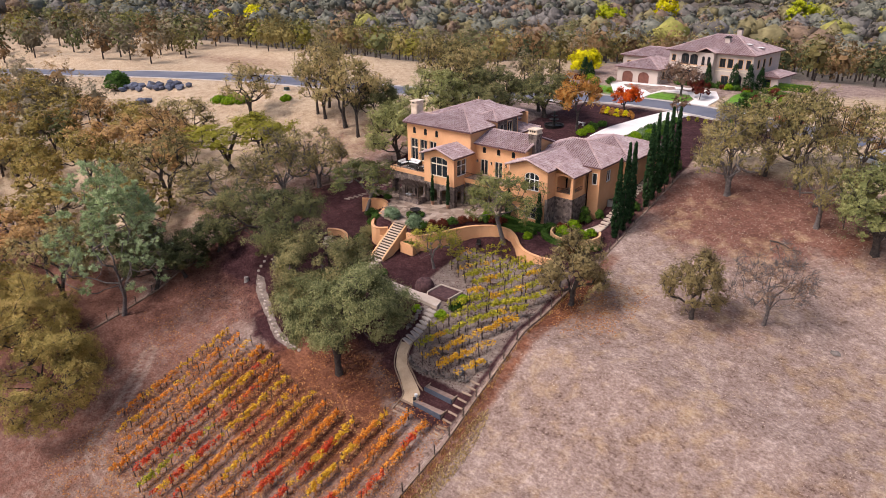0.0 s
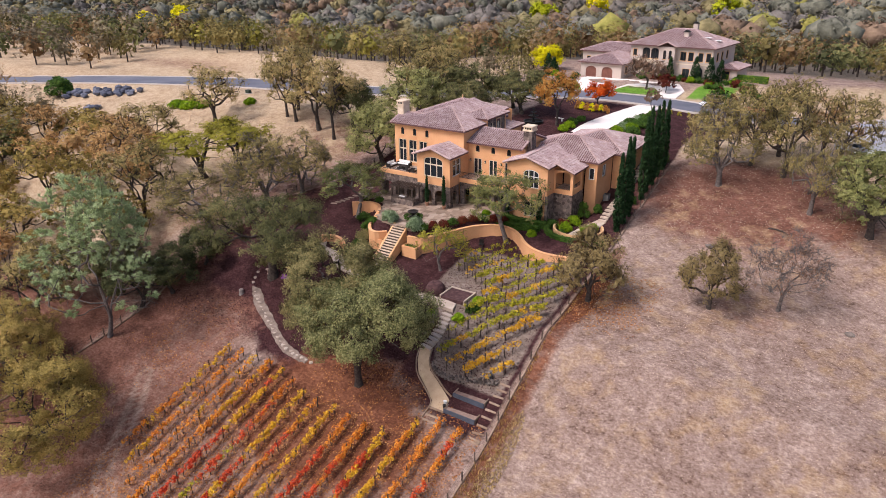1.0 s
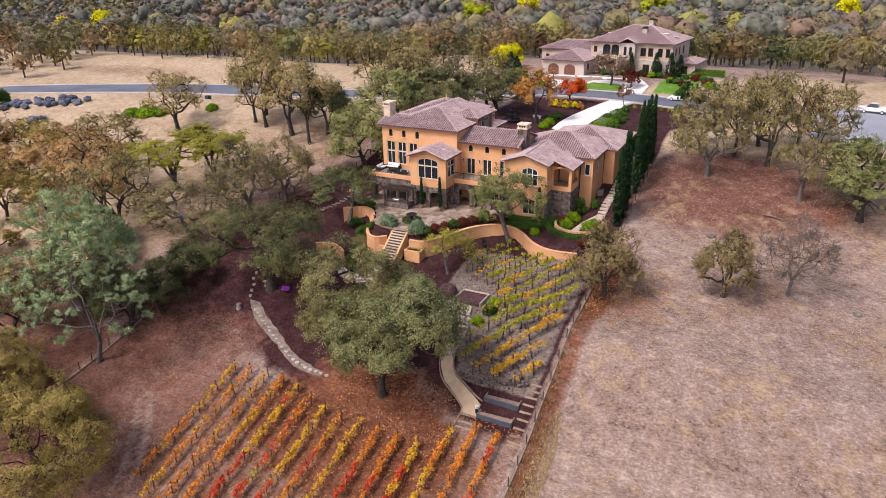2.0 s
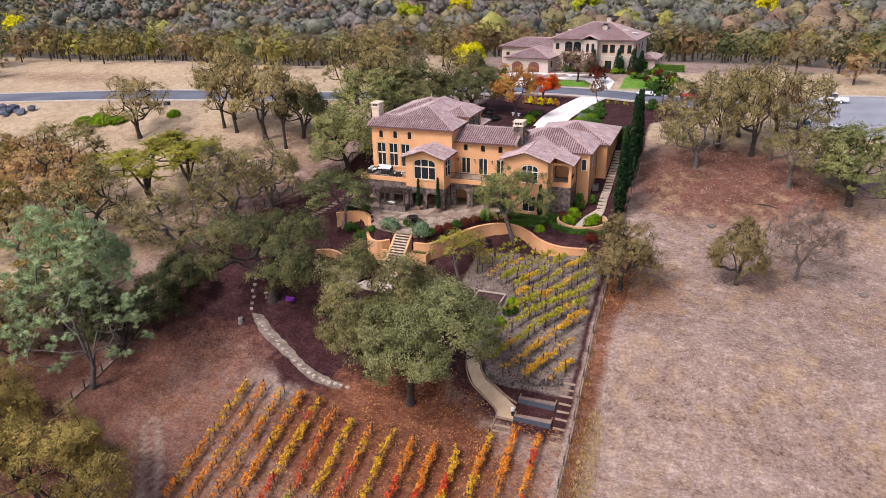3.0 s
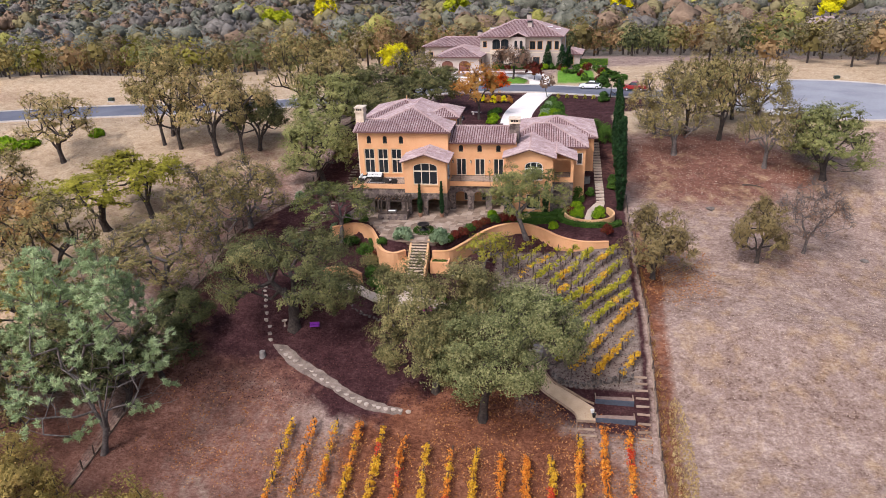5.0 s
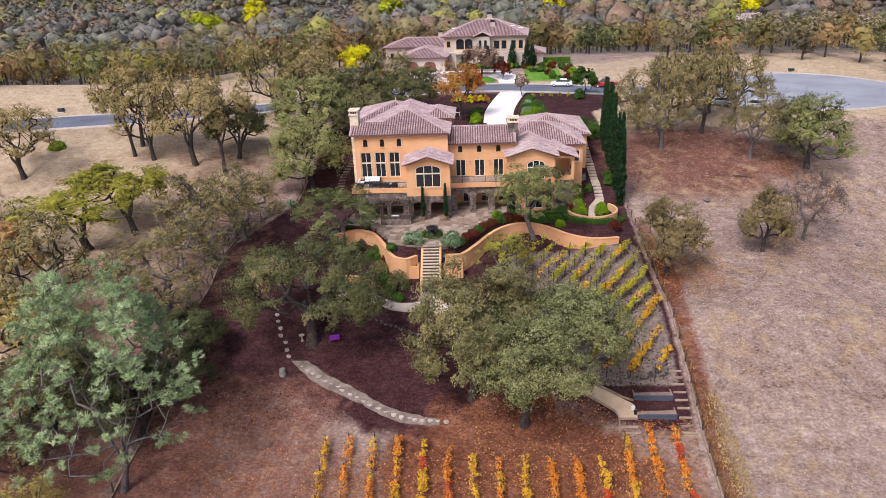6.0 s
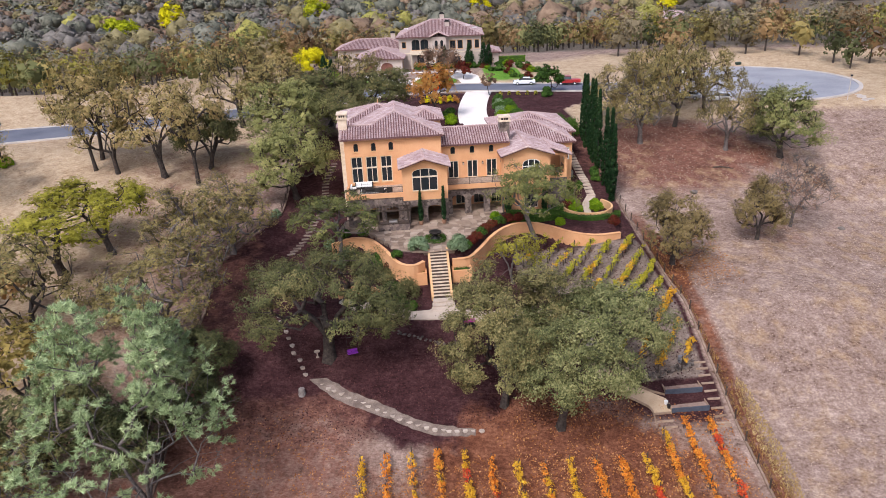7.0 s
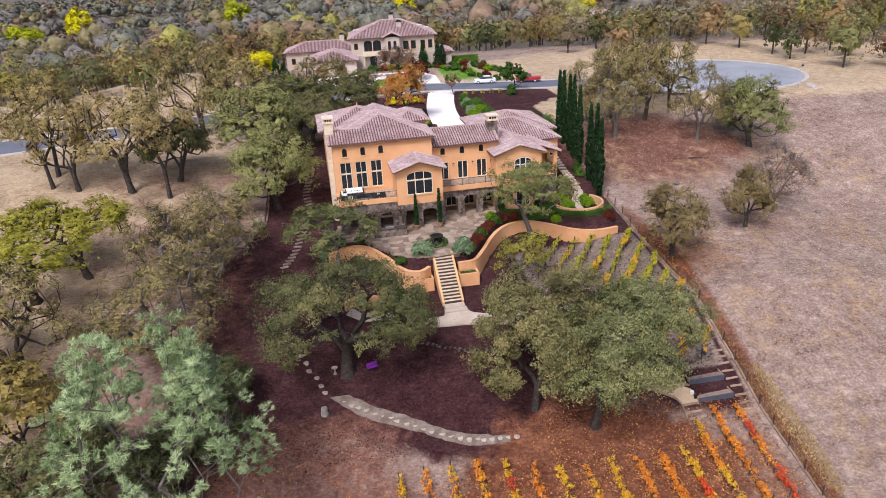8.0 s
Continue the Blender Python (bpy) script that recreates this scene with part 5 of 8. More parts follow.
    pine = make_tree("grey_pine", "tall forked pine with drooping grey-green needles", "tree", 35, 23.4, 8.0, 3.0, 400, 224, 0.06, PINE_LEAF, BARK_MID, spread=0.082, lift=0.1, gaps=0.22, top=0.0, lobes=40, stems=5, long=7.5, thick=0.5, core=0, leafy=0.5, radial=True, tones=0.2, twigs=4, bunch=32)
    plant(pine, -16.0, -42.6, 1.0, 0, first=True)


VALLEY_TREES = [(-163, 500), (-180, 430), (-405, 268), (75, 440), (206, 408), (-42, 418), (-375, 216)]


def open_land(x, y):
    """True where the far trees leave a gap."""
    if -75 < x < 75 and y < 62 or -15 < x < 60 and y < 104 or 75 <= x < 116 and y < 39 or y < -60:
        return True
    if math.hypot(x - COURT[0], y - COURT[1]) < (23.5 if y > 39 else 29) or math.hypot((x + 92) / 46, (y - 54) / 15) < 1 and y < 54 or -128 < x < -70 and y < 53 and y > 6:
        return True
    if y < 80 and float(road_reach(np.array([x]), np.array([y]))[0][0]) < 10:
        return True
    if any(math.hypot(x - a, (y - b) / 1.5 + 14) < 26 for a, b in ((-340, 500), (176, 330), (206, 272))):
        return True
    if any(math.hypot(x - a, (y - b + 16) / 1.7) < 19 for a, b in VALLEY_TREES):
        return True
    return any(math.hypot((x - a) / 1.7, (y - b + 0.9 * c) / 2.0) < c for a, b, c in GREENS)


def far_woods():
    """The woods beyond the road: rounded crowns of small leaf sprays on short dark trunks."""
    r = rng(5)
    near, trunks, canopy, sprays = [], [], [[] for _ in CANOPY], [[] for _ in CANOPY]
    bm = bmesh.new()
    bmesh.ops.create_icosphere(bm, subdivisions=1, radius=1.0)
    bm.verts.ensure_lookup_table()
    ball, tris = np.array([v.co[:] for v in bm.verts]), np.array([[v.index for v in f.verts] for f in bm.faces])
    bm.free()
    spots = []

    def sow(n, box, apart, close):
        """Uneven spots with a least distance from one another."""
        cells = {}
        for x, y in np.stack([box[0] + (box[1] - box[0]) * r.rand(n), box[2] + (box[3] - box[2]) * r.rand(n)], 1):
            i, j = int(x // apart), int(y // apart)
            if any((x - p) ** 2 + (y - q) ** 2 < apart * apart for a in (-1, 0, 1) for b in (-1, 0, 1) for p, q in cells.get((i + a, j + b), ())):
                continue
            cells.setdefault((i, j), []).append((x, y))
            if close or not (-330 < x < 300 and y < 230):
                spots.append((x, y, close))

    sow(9000, (-330, 300, -60, 232), 7.0, True)
    sow(14000, (-1040, 720, 40, 1200), 14.5, False)
    for x, y, close in spots:
        a = math.degrees(math.atan2(-(x - 20), y + 60))
        if a > 82 or a < -46 or open_land(x, y) or close and r.rand() < 0.12 or not close and math.sin(x * 0.023 + 2) + math.sin(y * 0.019 + x * 0.006) > 1.75:
            continue
        if close and -150 < x < -75 and np.interp(x, [-150, -118, -90, -75], [3, -1, -8, -13]) < y < 10:
            continue
        z = ground_z(x, y)
        away = math.hypot(x - 20, y + 60)
        R = (3.6 + 3.4 * r.rand()) * (1 if close else 1.7)
        H = R * (1.15 + 0.45 * r.rand()) + 3.4
        m = 16
        k = np.arange(m) + 0.5
        u, t = -0.6 + 1.6 * (1 - k / m), k * 2.39996 + 6.3 * r.rand()
        c = np.sqrt(1 - u * u)
        o = np.stack([c * np.cos(t), c * np.sin(t), u], 1) * (0.72 + 0.28 * r.rand(m, 1))
        c = np.array([x, y, z + H * 0.46]) + o * np.array([R * 0.76, R * 0.76, H * 0.46])
        mood = r.rand() + 0.35 * math.sin(x * 0.03 + 1) * math.sin(y * 0.04)
        if not close:
            # a far crown: a few lumpy heads grown into one another
            kind = 4 if r.rand() < 0.035 else 0 if mood < 0.25 else 1 if mood < 0.42 else 2 if mood < 0.8 else 3
            for q in range(3):
                w = R * (0.95 if q == 0 else 0.55 + 0.25 * r.rand())
                b = 6.3 * r.rand()
                at = np.array([x + (q > 0) * R * 0.55 * math.cos(b), y + (q > 0) * R * 0.55 * math.sin(b), z + H * (0.5 if q == 0 else 0.36 + 0.2 * r.rand())])
                canopy[kind].append(at + ball * (0.70 + 0.15 * r.randn(len(ball), 1)) * (w, w, H * (0.5 if q == 0 else 0.34)))
            sprays[kind].append(crown_leaves(r, c[:11], R * (0.26 + 0.12 * r.rand(11)), 24 if away < 480 else 16, 0.0026 * away, 0.8, 1.3, axis=o[:11] + (0, 0, 0.3))[1])
            continue
        tint = 0 if mood < 0.24 else 1 if mood < 0.50 else 2 if mood < 0.72 else 4
        if r.rand() < 0.06:
            tint = 3
        per, leaf = (32, 0.40) if away < 190 else (16, 0.60)
        near.append((tint, crown_leaves(r, c, R * (0.28 + 0.12 * r.rand(m)), per, leaf, 0.8, 1.3, 2, 0.75, axis=o + (0, 0, 0.3)), 0.8 * r.rand() - 0.4))
        trunks.append((x, y, z, H))
    for kind, heads in enumerate(canopy):
        n = len(heads)
        faces = (np.arange(n)[:, None, None] * len(ball) + tris[None]).reshape(-1, 3)
        me = mesh_of("woods", np.concatenate(heads), faces, CANOPY[kind], True)
        tagged(new("woods", me), "shaded hearts of the far oak crowns", "woods", kind="stuff")
        me = crown_mesh("woods", np.zeros((0, 4, 3)), np.concatenate(sprays[kind]), CANOPY[kind])
        tagged(new("woods", me), "canopy of far oak woods in the valley", "woods", kind="stuff")
    for t in range(len(WOODS)):
        q = [(g, tone) for k, g, tone in near if k == t]
        tones = np.concatenate([np.full(4 * len(g[0]), tone) for g, tone in q] + [np.full(3 * len(g[1]), tone) for g, tone in q])
        me = crown_mesh("woods", np.concatenate([g[0] for g, tone in q]), np.concatenate([g[1] for g, tone in q]), WOODS[t], tones)
        tagged(new("woods", me), "distant oak woods in mixed autumn colours", "woods", kind="stuff")
    verts, faces = [], []
    for x, y, z, H in trunks:
        b = len(verts)
        for w, q in ((0.28, -0.3), (0.17, H * 0.42)):
            for k in range(4):
                verts.append((x + w * math.cos(k * 1.57), y + w * math.sin(k * 1.57), z + q))
        faces += [(b + k, b + (k + 1) % 4, b + 4 + (k + 1) % 4, b + 4 + k) for k in range(4)]
    tagged(new("woods_trunks", mesh_of("woods_trunks", verts, faces, BARK)), "dark trunks of the distant oak woods", "woods", kind="stuff")


grow()
far_woods()


# ---- garden walls, patio and stairs ----
def wall_along(name, line, tops, base, thick, material, label, category, cap=None, kind=""):
    """A free-standing curved wall; tops: the height of its head along the line."""
    ob = thing(name, label, category, kind=kind)
    for nm, w, lift, drop, mat in (("body", thick, 0.0, None, material), ("coping", thick + 0.10, 0.08, 0.08, cap)):
        if mat is None:
            continue
        verts, faces = [], []
        for i, p in enumerate(line):
            a, b = line[max(i - 1, 0)], line[min(i + 1, len(line) - 1)]
            d = (Vector(b).to_2d() - Vector(a).to_2d()).normalized()
            hi = tops[i] + lift
            lo = base(p[0], p[1]) if drop is None else tops[i] + 0.001
            for s in (-w / 2, w / 2):
                for z in (lo, hi):
                    verts.append((p[0] - d.y * s, p[1] + d.x * s, z))
        for i in range(len(line) - 1):
            q, r = 4 * i, 4 * i + 4
            faces += [(q, r, r + 1, q + 1), (q + 2, q + 3, r + 3, r + 2), (q + 1, r + 1, r + 3, q + 3), (q, q + 2, r + 2, r)]
        n = 4 * (len(line) - 1)
        faces += [(0, 1, 3, 2), (n, n + 2, n + 3, n + 1)]
        part(nm, mesh_of(nm, verts, faces, mat, False), None, ob)
    return ob


def low(x, y):
    return float(min(ground_z(x, y), ground_z(x, y - 0.7), ground_z(x - 0.6, y), ground_z(x + 0.6, y))) - 0.5


def slab(name, outline, z, thick, material, parent=None, label="", category="", kind=""):
    bm = bmesh.new()
    top = [bm.verts.new((x, y, z if not callable(z) else z(x, y))) for x, y in outline]
    f = bm.faces.new(top)
    g = bmesh.ops.extrude_face_region(bm, geom=[f])
    bmesh.ops.translate(bm, verts=[v for v in g["geom"] if isinstance(v, bmesh.types.BMVert)], vec=(0, 0, -thick))
    ob = part(name, bm, material, parent, label, kind=kind)
    return tagged(ob, category=category)


def build_terrace():
    east = [tuple(p) for p in curve_through(WALL_EAST, 0.5)]
    tops = [float(np.interp(p[0], [12.9, 14.9, 17, 19, 22, 28, 34.7], [-2.0, -2.0, -1.75, -1.4, -1.3, -1.55, -1.9])) for p in east]
    wall_along("garden_wall", east, tops, low, 0.35, STUCCO, "curved orange stucco retaining wall above the vines", "garden wall", STUCCO)
    west = [tuple(p) for p in curve_through(WALL_WEST, 0.5)]
    tops = [float(np.interp(p[0], [-1.6, 3, 5, 7, 9.5], [-1.3, -1.3, -1.5, -1.9, -1.9])) for p in west]
    wall_along("garden_wall", west, tops, low, 0.35, STUCCO, "curved orange stucco retaining wall below the patio", "garden wall", STUCCO)
    tail = [tuple(p) for p in curve_through([(-0.6, -17.2), (1.2, -16.4), (3.0, -16.9), (4.6, -18.2)], 0.5)]
    wall_along("garden_wall", tail, [-3.7] * len(tail), low, 0.35, STUCCO, "low orange stucco wall beside the lower path", "garden wall", STUCCO)
    for x0, x1 in ((12.75, 15.1), (7.5, 9.75)):
        p = thing("planter", "orange stucco planter box with green ground cover", "planter", "stair planters")
        part("body", boxes((x0, x1, -15.65, -15.4, -5.2, -2.95), (x0, x0 + 0.2, -15.4, -13.6, -5.2, -2.95), (x1 - 0.2, x1, -15.4, -13.6, -5.2, -2.95)), STUCCO, p)
        part("soil", boxes((x0 + 0.2, x1 - 0.2, -15.4, -13.8, -5.2, -3.15)), WOOD_DARK, p)
        q = leaf_quads(rng(int(x0)), np.array([(x, y, -3.05) for x in np.arange(x0 + 0.4, x1 - 0.2, 0.35) for y in (-15.1, -14.7, -14.2)]), 0.25, 30, 0.12)
        part("ground_cover", quads_mesh("ground_cover", q, HEDGE_LEAF), None, p)
    # main flight
    s = thing("stairs", "long garden stair with stone treads and orange cheek walls", "stairs")
    n, y0, y1, z0, z1 = 15, -13.75, -18.75, PATIO, -4.75
    for k in range(n):
        a, b = y0 + (y1 - y0) * k / n, y0 + (y1 - y0) * (k + 1) / n
        z = z0 + (z1 - z0) * k / n
        part("riser", boxes((10.3, 12.2, b + 0.06, a + 0.02, z - 1.2, z - 0.06)), WOOD_DARK, s)
        part("tread", boxes((10.28, 12.22, b + 0.05, a + 0.06, z - 0.058, z), bevel=0.012), STAIR_STONE, s)
    for x in (10.02, 12.22):
        bm = bmesh.new()
        v = [bm.verts.new((x + w, y, z)) for w in (0, 0.26) for y, z in ((y0 + 0.25, z0 + 0.16), (y1 - 0.1, z1 + 0.22), (y1 - 0.1, z1 - 0.8), (y0 + 0.25, z0 - 2.2))]
        bm.faces.new(v[:4])
        bm.faces.new(v[7:3:-1])
        for i in range(4):
            bm.faces.new((v[i], v[4 + i], v[4 + (i + 1) % 4], v[(i + 1) % 4]))
        part("cheek_wall", bm, STUCCO_TRIM, s)
    for k in range(3):
        part("landing_step", boxes((10.15 - 0.12 * k, 12.4 + 0.12 * k, -19.75 - 0.72 * k, -18.85 - 0.72 * k, -5.9, -4.72 - 0.15 * k), bevel=0.02), CONCRETE, s)
    # lower path along the slope
    left = [(0.2, -17.0), (1.0, -18.2), (3.0, -18.4), (4.6, -18.9), (6.2, -20.2), (8.0, -21.0), (9.6, -20.9), (10.0, -20.6), (12.6, -20.6), (13.0, -21.1), (15.5, -22.1), (18.5, -22.4), (21.4, -22.4), (24.0, -22.3), (26.0, -22.6)]
    right = [(26.4, -24.0), (24.0, -23.8), (21.0, -23.8), (18.0, -23.8), (15.0, -23.5), (12.0, -22.9), (9.5, -22.8), (7.0, -22.3), (5.2, -21.2), (3.6, -20.0), (1.0, -19.7), (-0.6, -18.0)]
    slab("garden_path", left + right, lambda x, y: max(ground_z(x, y), -5.42) + 0.13, 0.4, CONCRETE, None, "curving pale concrete garden path", "path", "structure")
    stones = thing("dry_stone_wall", "low dry-stone edging below the path", "garden wall")
    r = rng(8)
    line = [tuple(p) for p in curve_through([(5.0, -23.6), (6.0, -24.3), (8.1, -25.1), (10.8, -26.0), (13.5, -26.6), (17, -26.8), (21, -26.6), (25, -26.2)], 0.42)]
    lay_stones(stones, r, line, 2, 0.36)


def stone_mesh(seed, material, flat=0.6):
    r = rng(seed)
    bm = bmesh.new()
    bmesh.ops.create_icosphere(bm, subdivisions=1, radius=0.5)
    for v in bm.verts:
        v.co *= 0.8 + 0.4 * r.rand()
        v.co.z *= flat
    me = bpy.data.meshes.new("stone")
    bm.to_mesh(me)
    bm.free()
    me.materials.append(material)
    return me


ROCK = surface("field_stone", [(0.05, 0.04, 0.036), (0.12, 0.098, 0.086), (0.22, 0.185, 0.16)], 0.5, 0.9, 0.4, 8, per_object=0.7)
ROCK_BLUE = surface("blue_boulder", [(0.05, 0.055, 0.075), (0.10, 0.11, 0.15), (0.17, 0.18, 0.22)], 0.6, 0.85, 0.4, 8, per_object=0.7)
STAIR_STONE = surface("tan_stair_stone", [(0.46, 0.34, 0.24), (0.62, 0.49, 0.37)], 0.5, 0.85, 0.3, 8, per_object=0.6)
PAVER = surface("pale_stepping_stone", [(0.34, 0.275, 0.225), (0.52, 0.44, 0.37)], 0.6, 0.85, 0.3, 8, per_object=0.6)
STONES = [stone_mesh(40 + k, ROCK) for k in range(4)]
BOULDERS = [stone_mesh(50 + k, ROCK_BLUE, 0.7) for k in range(3)]


def lay_stones(parent, r, line, courses, size):
    for i, p in enumerate(line):
        for k in range(courses):
            o = new("stone", STONES[r.randint(4)])
            o.parent = parent
            w = size * (0.85 + 0.4 * r.rand())
            o.matrix_basis = pose(p[0] + 0.08 * r.randn(), p[1] + 0.08 * r.randn(), ground_z(p[0], p[1]) + 0.12 + k * 0.55 * size, 8 * r.randn(), 8 * r.randn(), 360 * r.rand()) @ Matrix.Diagonal((w, w * 0.8, w, 1))


def build_patio():
    edge = [(-0.8, -6.2), (1.5, -6.6), (3.4, -7.4), (5.2, -10.4), (6.9, -13.4), (9.0, -13.9), (13.2, -13.9), (14.6, -12.0), (15.9, -9.2), (17.4, -6.2), (20.0, -4.0), (21.1, -1.5), (21.1, 1.95), (0.8, 1.95), (-0.8, -4.0)]
    base = slab("patio", edge, PATIO - 0.03, 0.5, surface("patio_joint", [(0.17, 0.13, 0.10), (0.26, 0.20, 0.16)], 0.6), None, "irregular flagstone patio in warm tan and brown", "patio", "structure")
    tone = surface("flagstone_piece", [(0.15, 0.103, 0.074), (0.24, 0.172, 0.125), (0.33, 0.245, 0.182), (0.42, 0.335, 0.265)], 0.8, 0.8, 0.25, 8, per_object=1.0)
    r = rng(12)
    step_x = 0.86
    nx, ny = 27, 20
    pts = {(i, j): (-1.2 + i * step_x + 0.17 * r.randn(), -14.2 + j * step_x + 0.17 * r.randn()) for i in range(nx + 1) for j in range(ny + 1)}
    for i in range(nx):
        for j in range(ny):
            q = [pts[i, j], pts[i + 1, j], pts[i + 1, j + 1], pts[i, j + 1]]
            c = (sum(p[0] for p in q) / 4, sum(p[1] for p in q) / 4)
            if not inside_poly(c, edge):
                continue
            top = [(c[0] + (p[0] - c[0]) * 0.93, c[1] + (p[1] - c[1]) * 0.93, PATIO + 0.01 * r.rand()) for p in q]
            low_ = [(c[0] + (p[0] - c[0]) * 0.97, c[1] + (p[1] - c[1]) * 0.97, PATIO - 0.08) for p in q]
            me = mesh_of("flagstone", top + low_, [(0, 1, 2, 3), (0, 4, 5, 1), (1, 5, 6, 2), (2, 6, 7, 3), (3, 7, 4, 0)], tone)
            new("flagstone", me).parent = base


# ---- shrubs and hedges ----
def shrub(name, label, x, y, z, R, H, material, seed, leaf=0.14, dense=1.0, long=1.0, group=""):
    r = rng(seed)
    ob = thing(name, label, "shrub", group, at=(x, y, z))
    m = int(16 * dense)
    o = r.normal(size=(m, 3))
    o /= np.linalg.norm(o, axis=1)[:, None]
    o[:, 2] = np.abs(o[:, 2])
    c = o * np.array([R * 0.62, R * 0.62, H * 0.7]) + (0, 0, H * 0.15)
    part("leaves", quads_mesh("leaves", leaf_quads(r, c, R * 0.45, int(34 * dense * max(1, R)), leaf, 0.8, long), material), None, ob)
    bm = bmesh.new()
    for k in range(5):
        a = 2 * math.pi * k / 5 + r.rand()
        tube(bm, [(0, 0, -0.15), (0.3 * R * math.cos(a), 0.3 * R * math.sin(a), H * 0.3), (0.5 * R * math.cos(a), 0.5 * R * math.sin(a), H * 0.6)], [0.04, 0.03, 0.012], 4)
    part("stems", bm, BARK, ob)
    return ob


def hedge(line, width, high, label, seed=0, material=None, z=None):
    """A clipped hedge along a line of the plan."""
    ob = thing("hedge", label, "hedge")
    r = rng(seed)
    verts, faces, cen = [], [], []
    P = [tuple(p) for p in curve_through(line, 0.4)]
    for i, p in enumerate(P):
        a, b = Vector(P[max(i - 1, 0)]), Vector(P[min(i + 1, len(P) - 1)])
        d = (b - a).to_2d().normalized()
        g = ground_z(p[0], p[1]) if z is None else z
        for s in (-1, 1):
            verts += [(p[0] - d.y * s * width * 0.42, p[1] + d.x * s * width * 0.42, g - 0.2), (p[0] - d.y * s * width * 0.42, p[1] + d.x * s * width * 0.42, g + high * 0.93)]
        for s in (-0.4, 0, 0.4):
            for h in (0.15, 0.5, 0.85) if s else (0.92,):
                cen.append((p[0] - d.y * s * width, p[1] + d.x * s * width, g + h * high))
    for i in range(len(P) - 1):
        q, n = 4 * i, 4 * i + 4
        faces += [(q, q + 1, n + 1, n), (q + 2, n + 2, n + 3, q + 3), (q + 1, q + 3, n + 3, n + 1)]
    part("core", mesh_of("core", verts, faces, HEDGE_LEAF), None, ob)
    part("leaves", quads_mesh("leaves", leaf_quads(r, np.array(cen), 0.24, 16, 0.13, 1.0), material or HEDGE_LEAF), None, ob)


def cypress(x, y, high, wide, z=None, seed=0, pot=False):
    r = rng(seed)
    z = ground_z(x, y) - 0.1 if z is None else z
    ob = thing("cypress", "slim dark green Italian cypress" + (" in a clay pot" if pot else " in a planted row"), "tree", "cypresses", at=(x, y, z))
    base = 0.5 if pot else 0.25
    n = int(42 * high)
    h = r.rand(n)
    rad = wide * (np.minimum(1, (1 - h) * 1.6) ** 0.85) * np.minimum(1, 0.45 + 2.5 * h) * (0.62 + 0.38 * r.rand(n))
    a = 2 * math.pi * r.rand(n)
    c = np.stack([rad * np.cos(a), rad * np.sin(a), base + h * (high - base)], 1)
    part("crown", quads_mesh("crown", leaf_quads(r, c, wide * 0.3, 6, 0.17, 1.6, 2.2, 6.0), CYPRESS_LEAF), None, ob)
    bm = tube(bmesh.new(), [(0, 0, -0.2), (0, 0, high * 0.9)], [0.05 + 0.008 * high, 0.02], 6)
    part("trunk", bm, BARK, ob)
    if pot:
        part("pot", lathe([(0.2, 0), (0.27, 0.2), (0.3, 0.5), (0.34, 0.52), (0.34, 0.58), (0.28, 0.58)], 12), surface("clay_pot", [(0.25, 0.13, 0.08), (0.34, 0.19, 0.12)], 0.3) if "clay_pot" not in bpy.data.materials else bpy.data.materials["clay_pot"], ob)


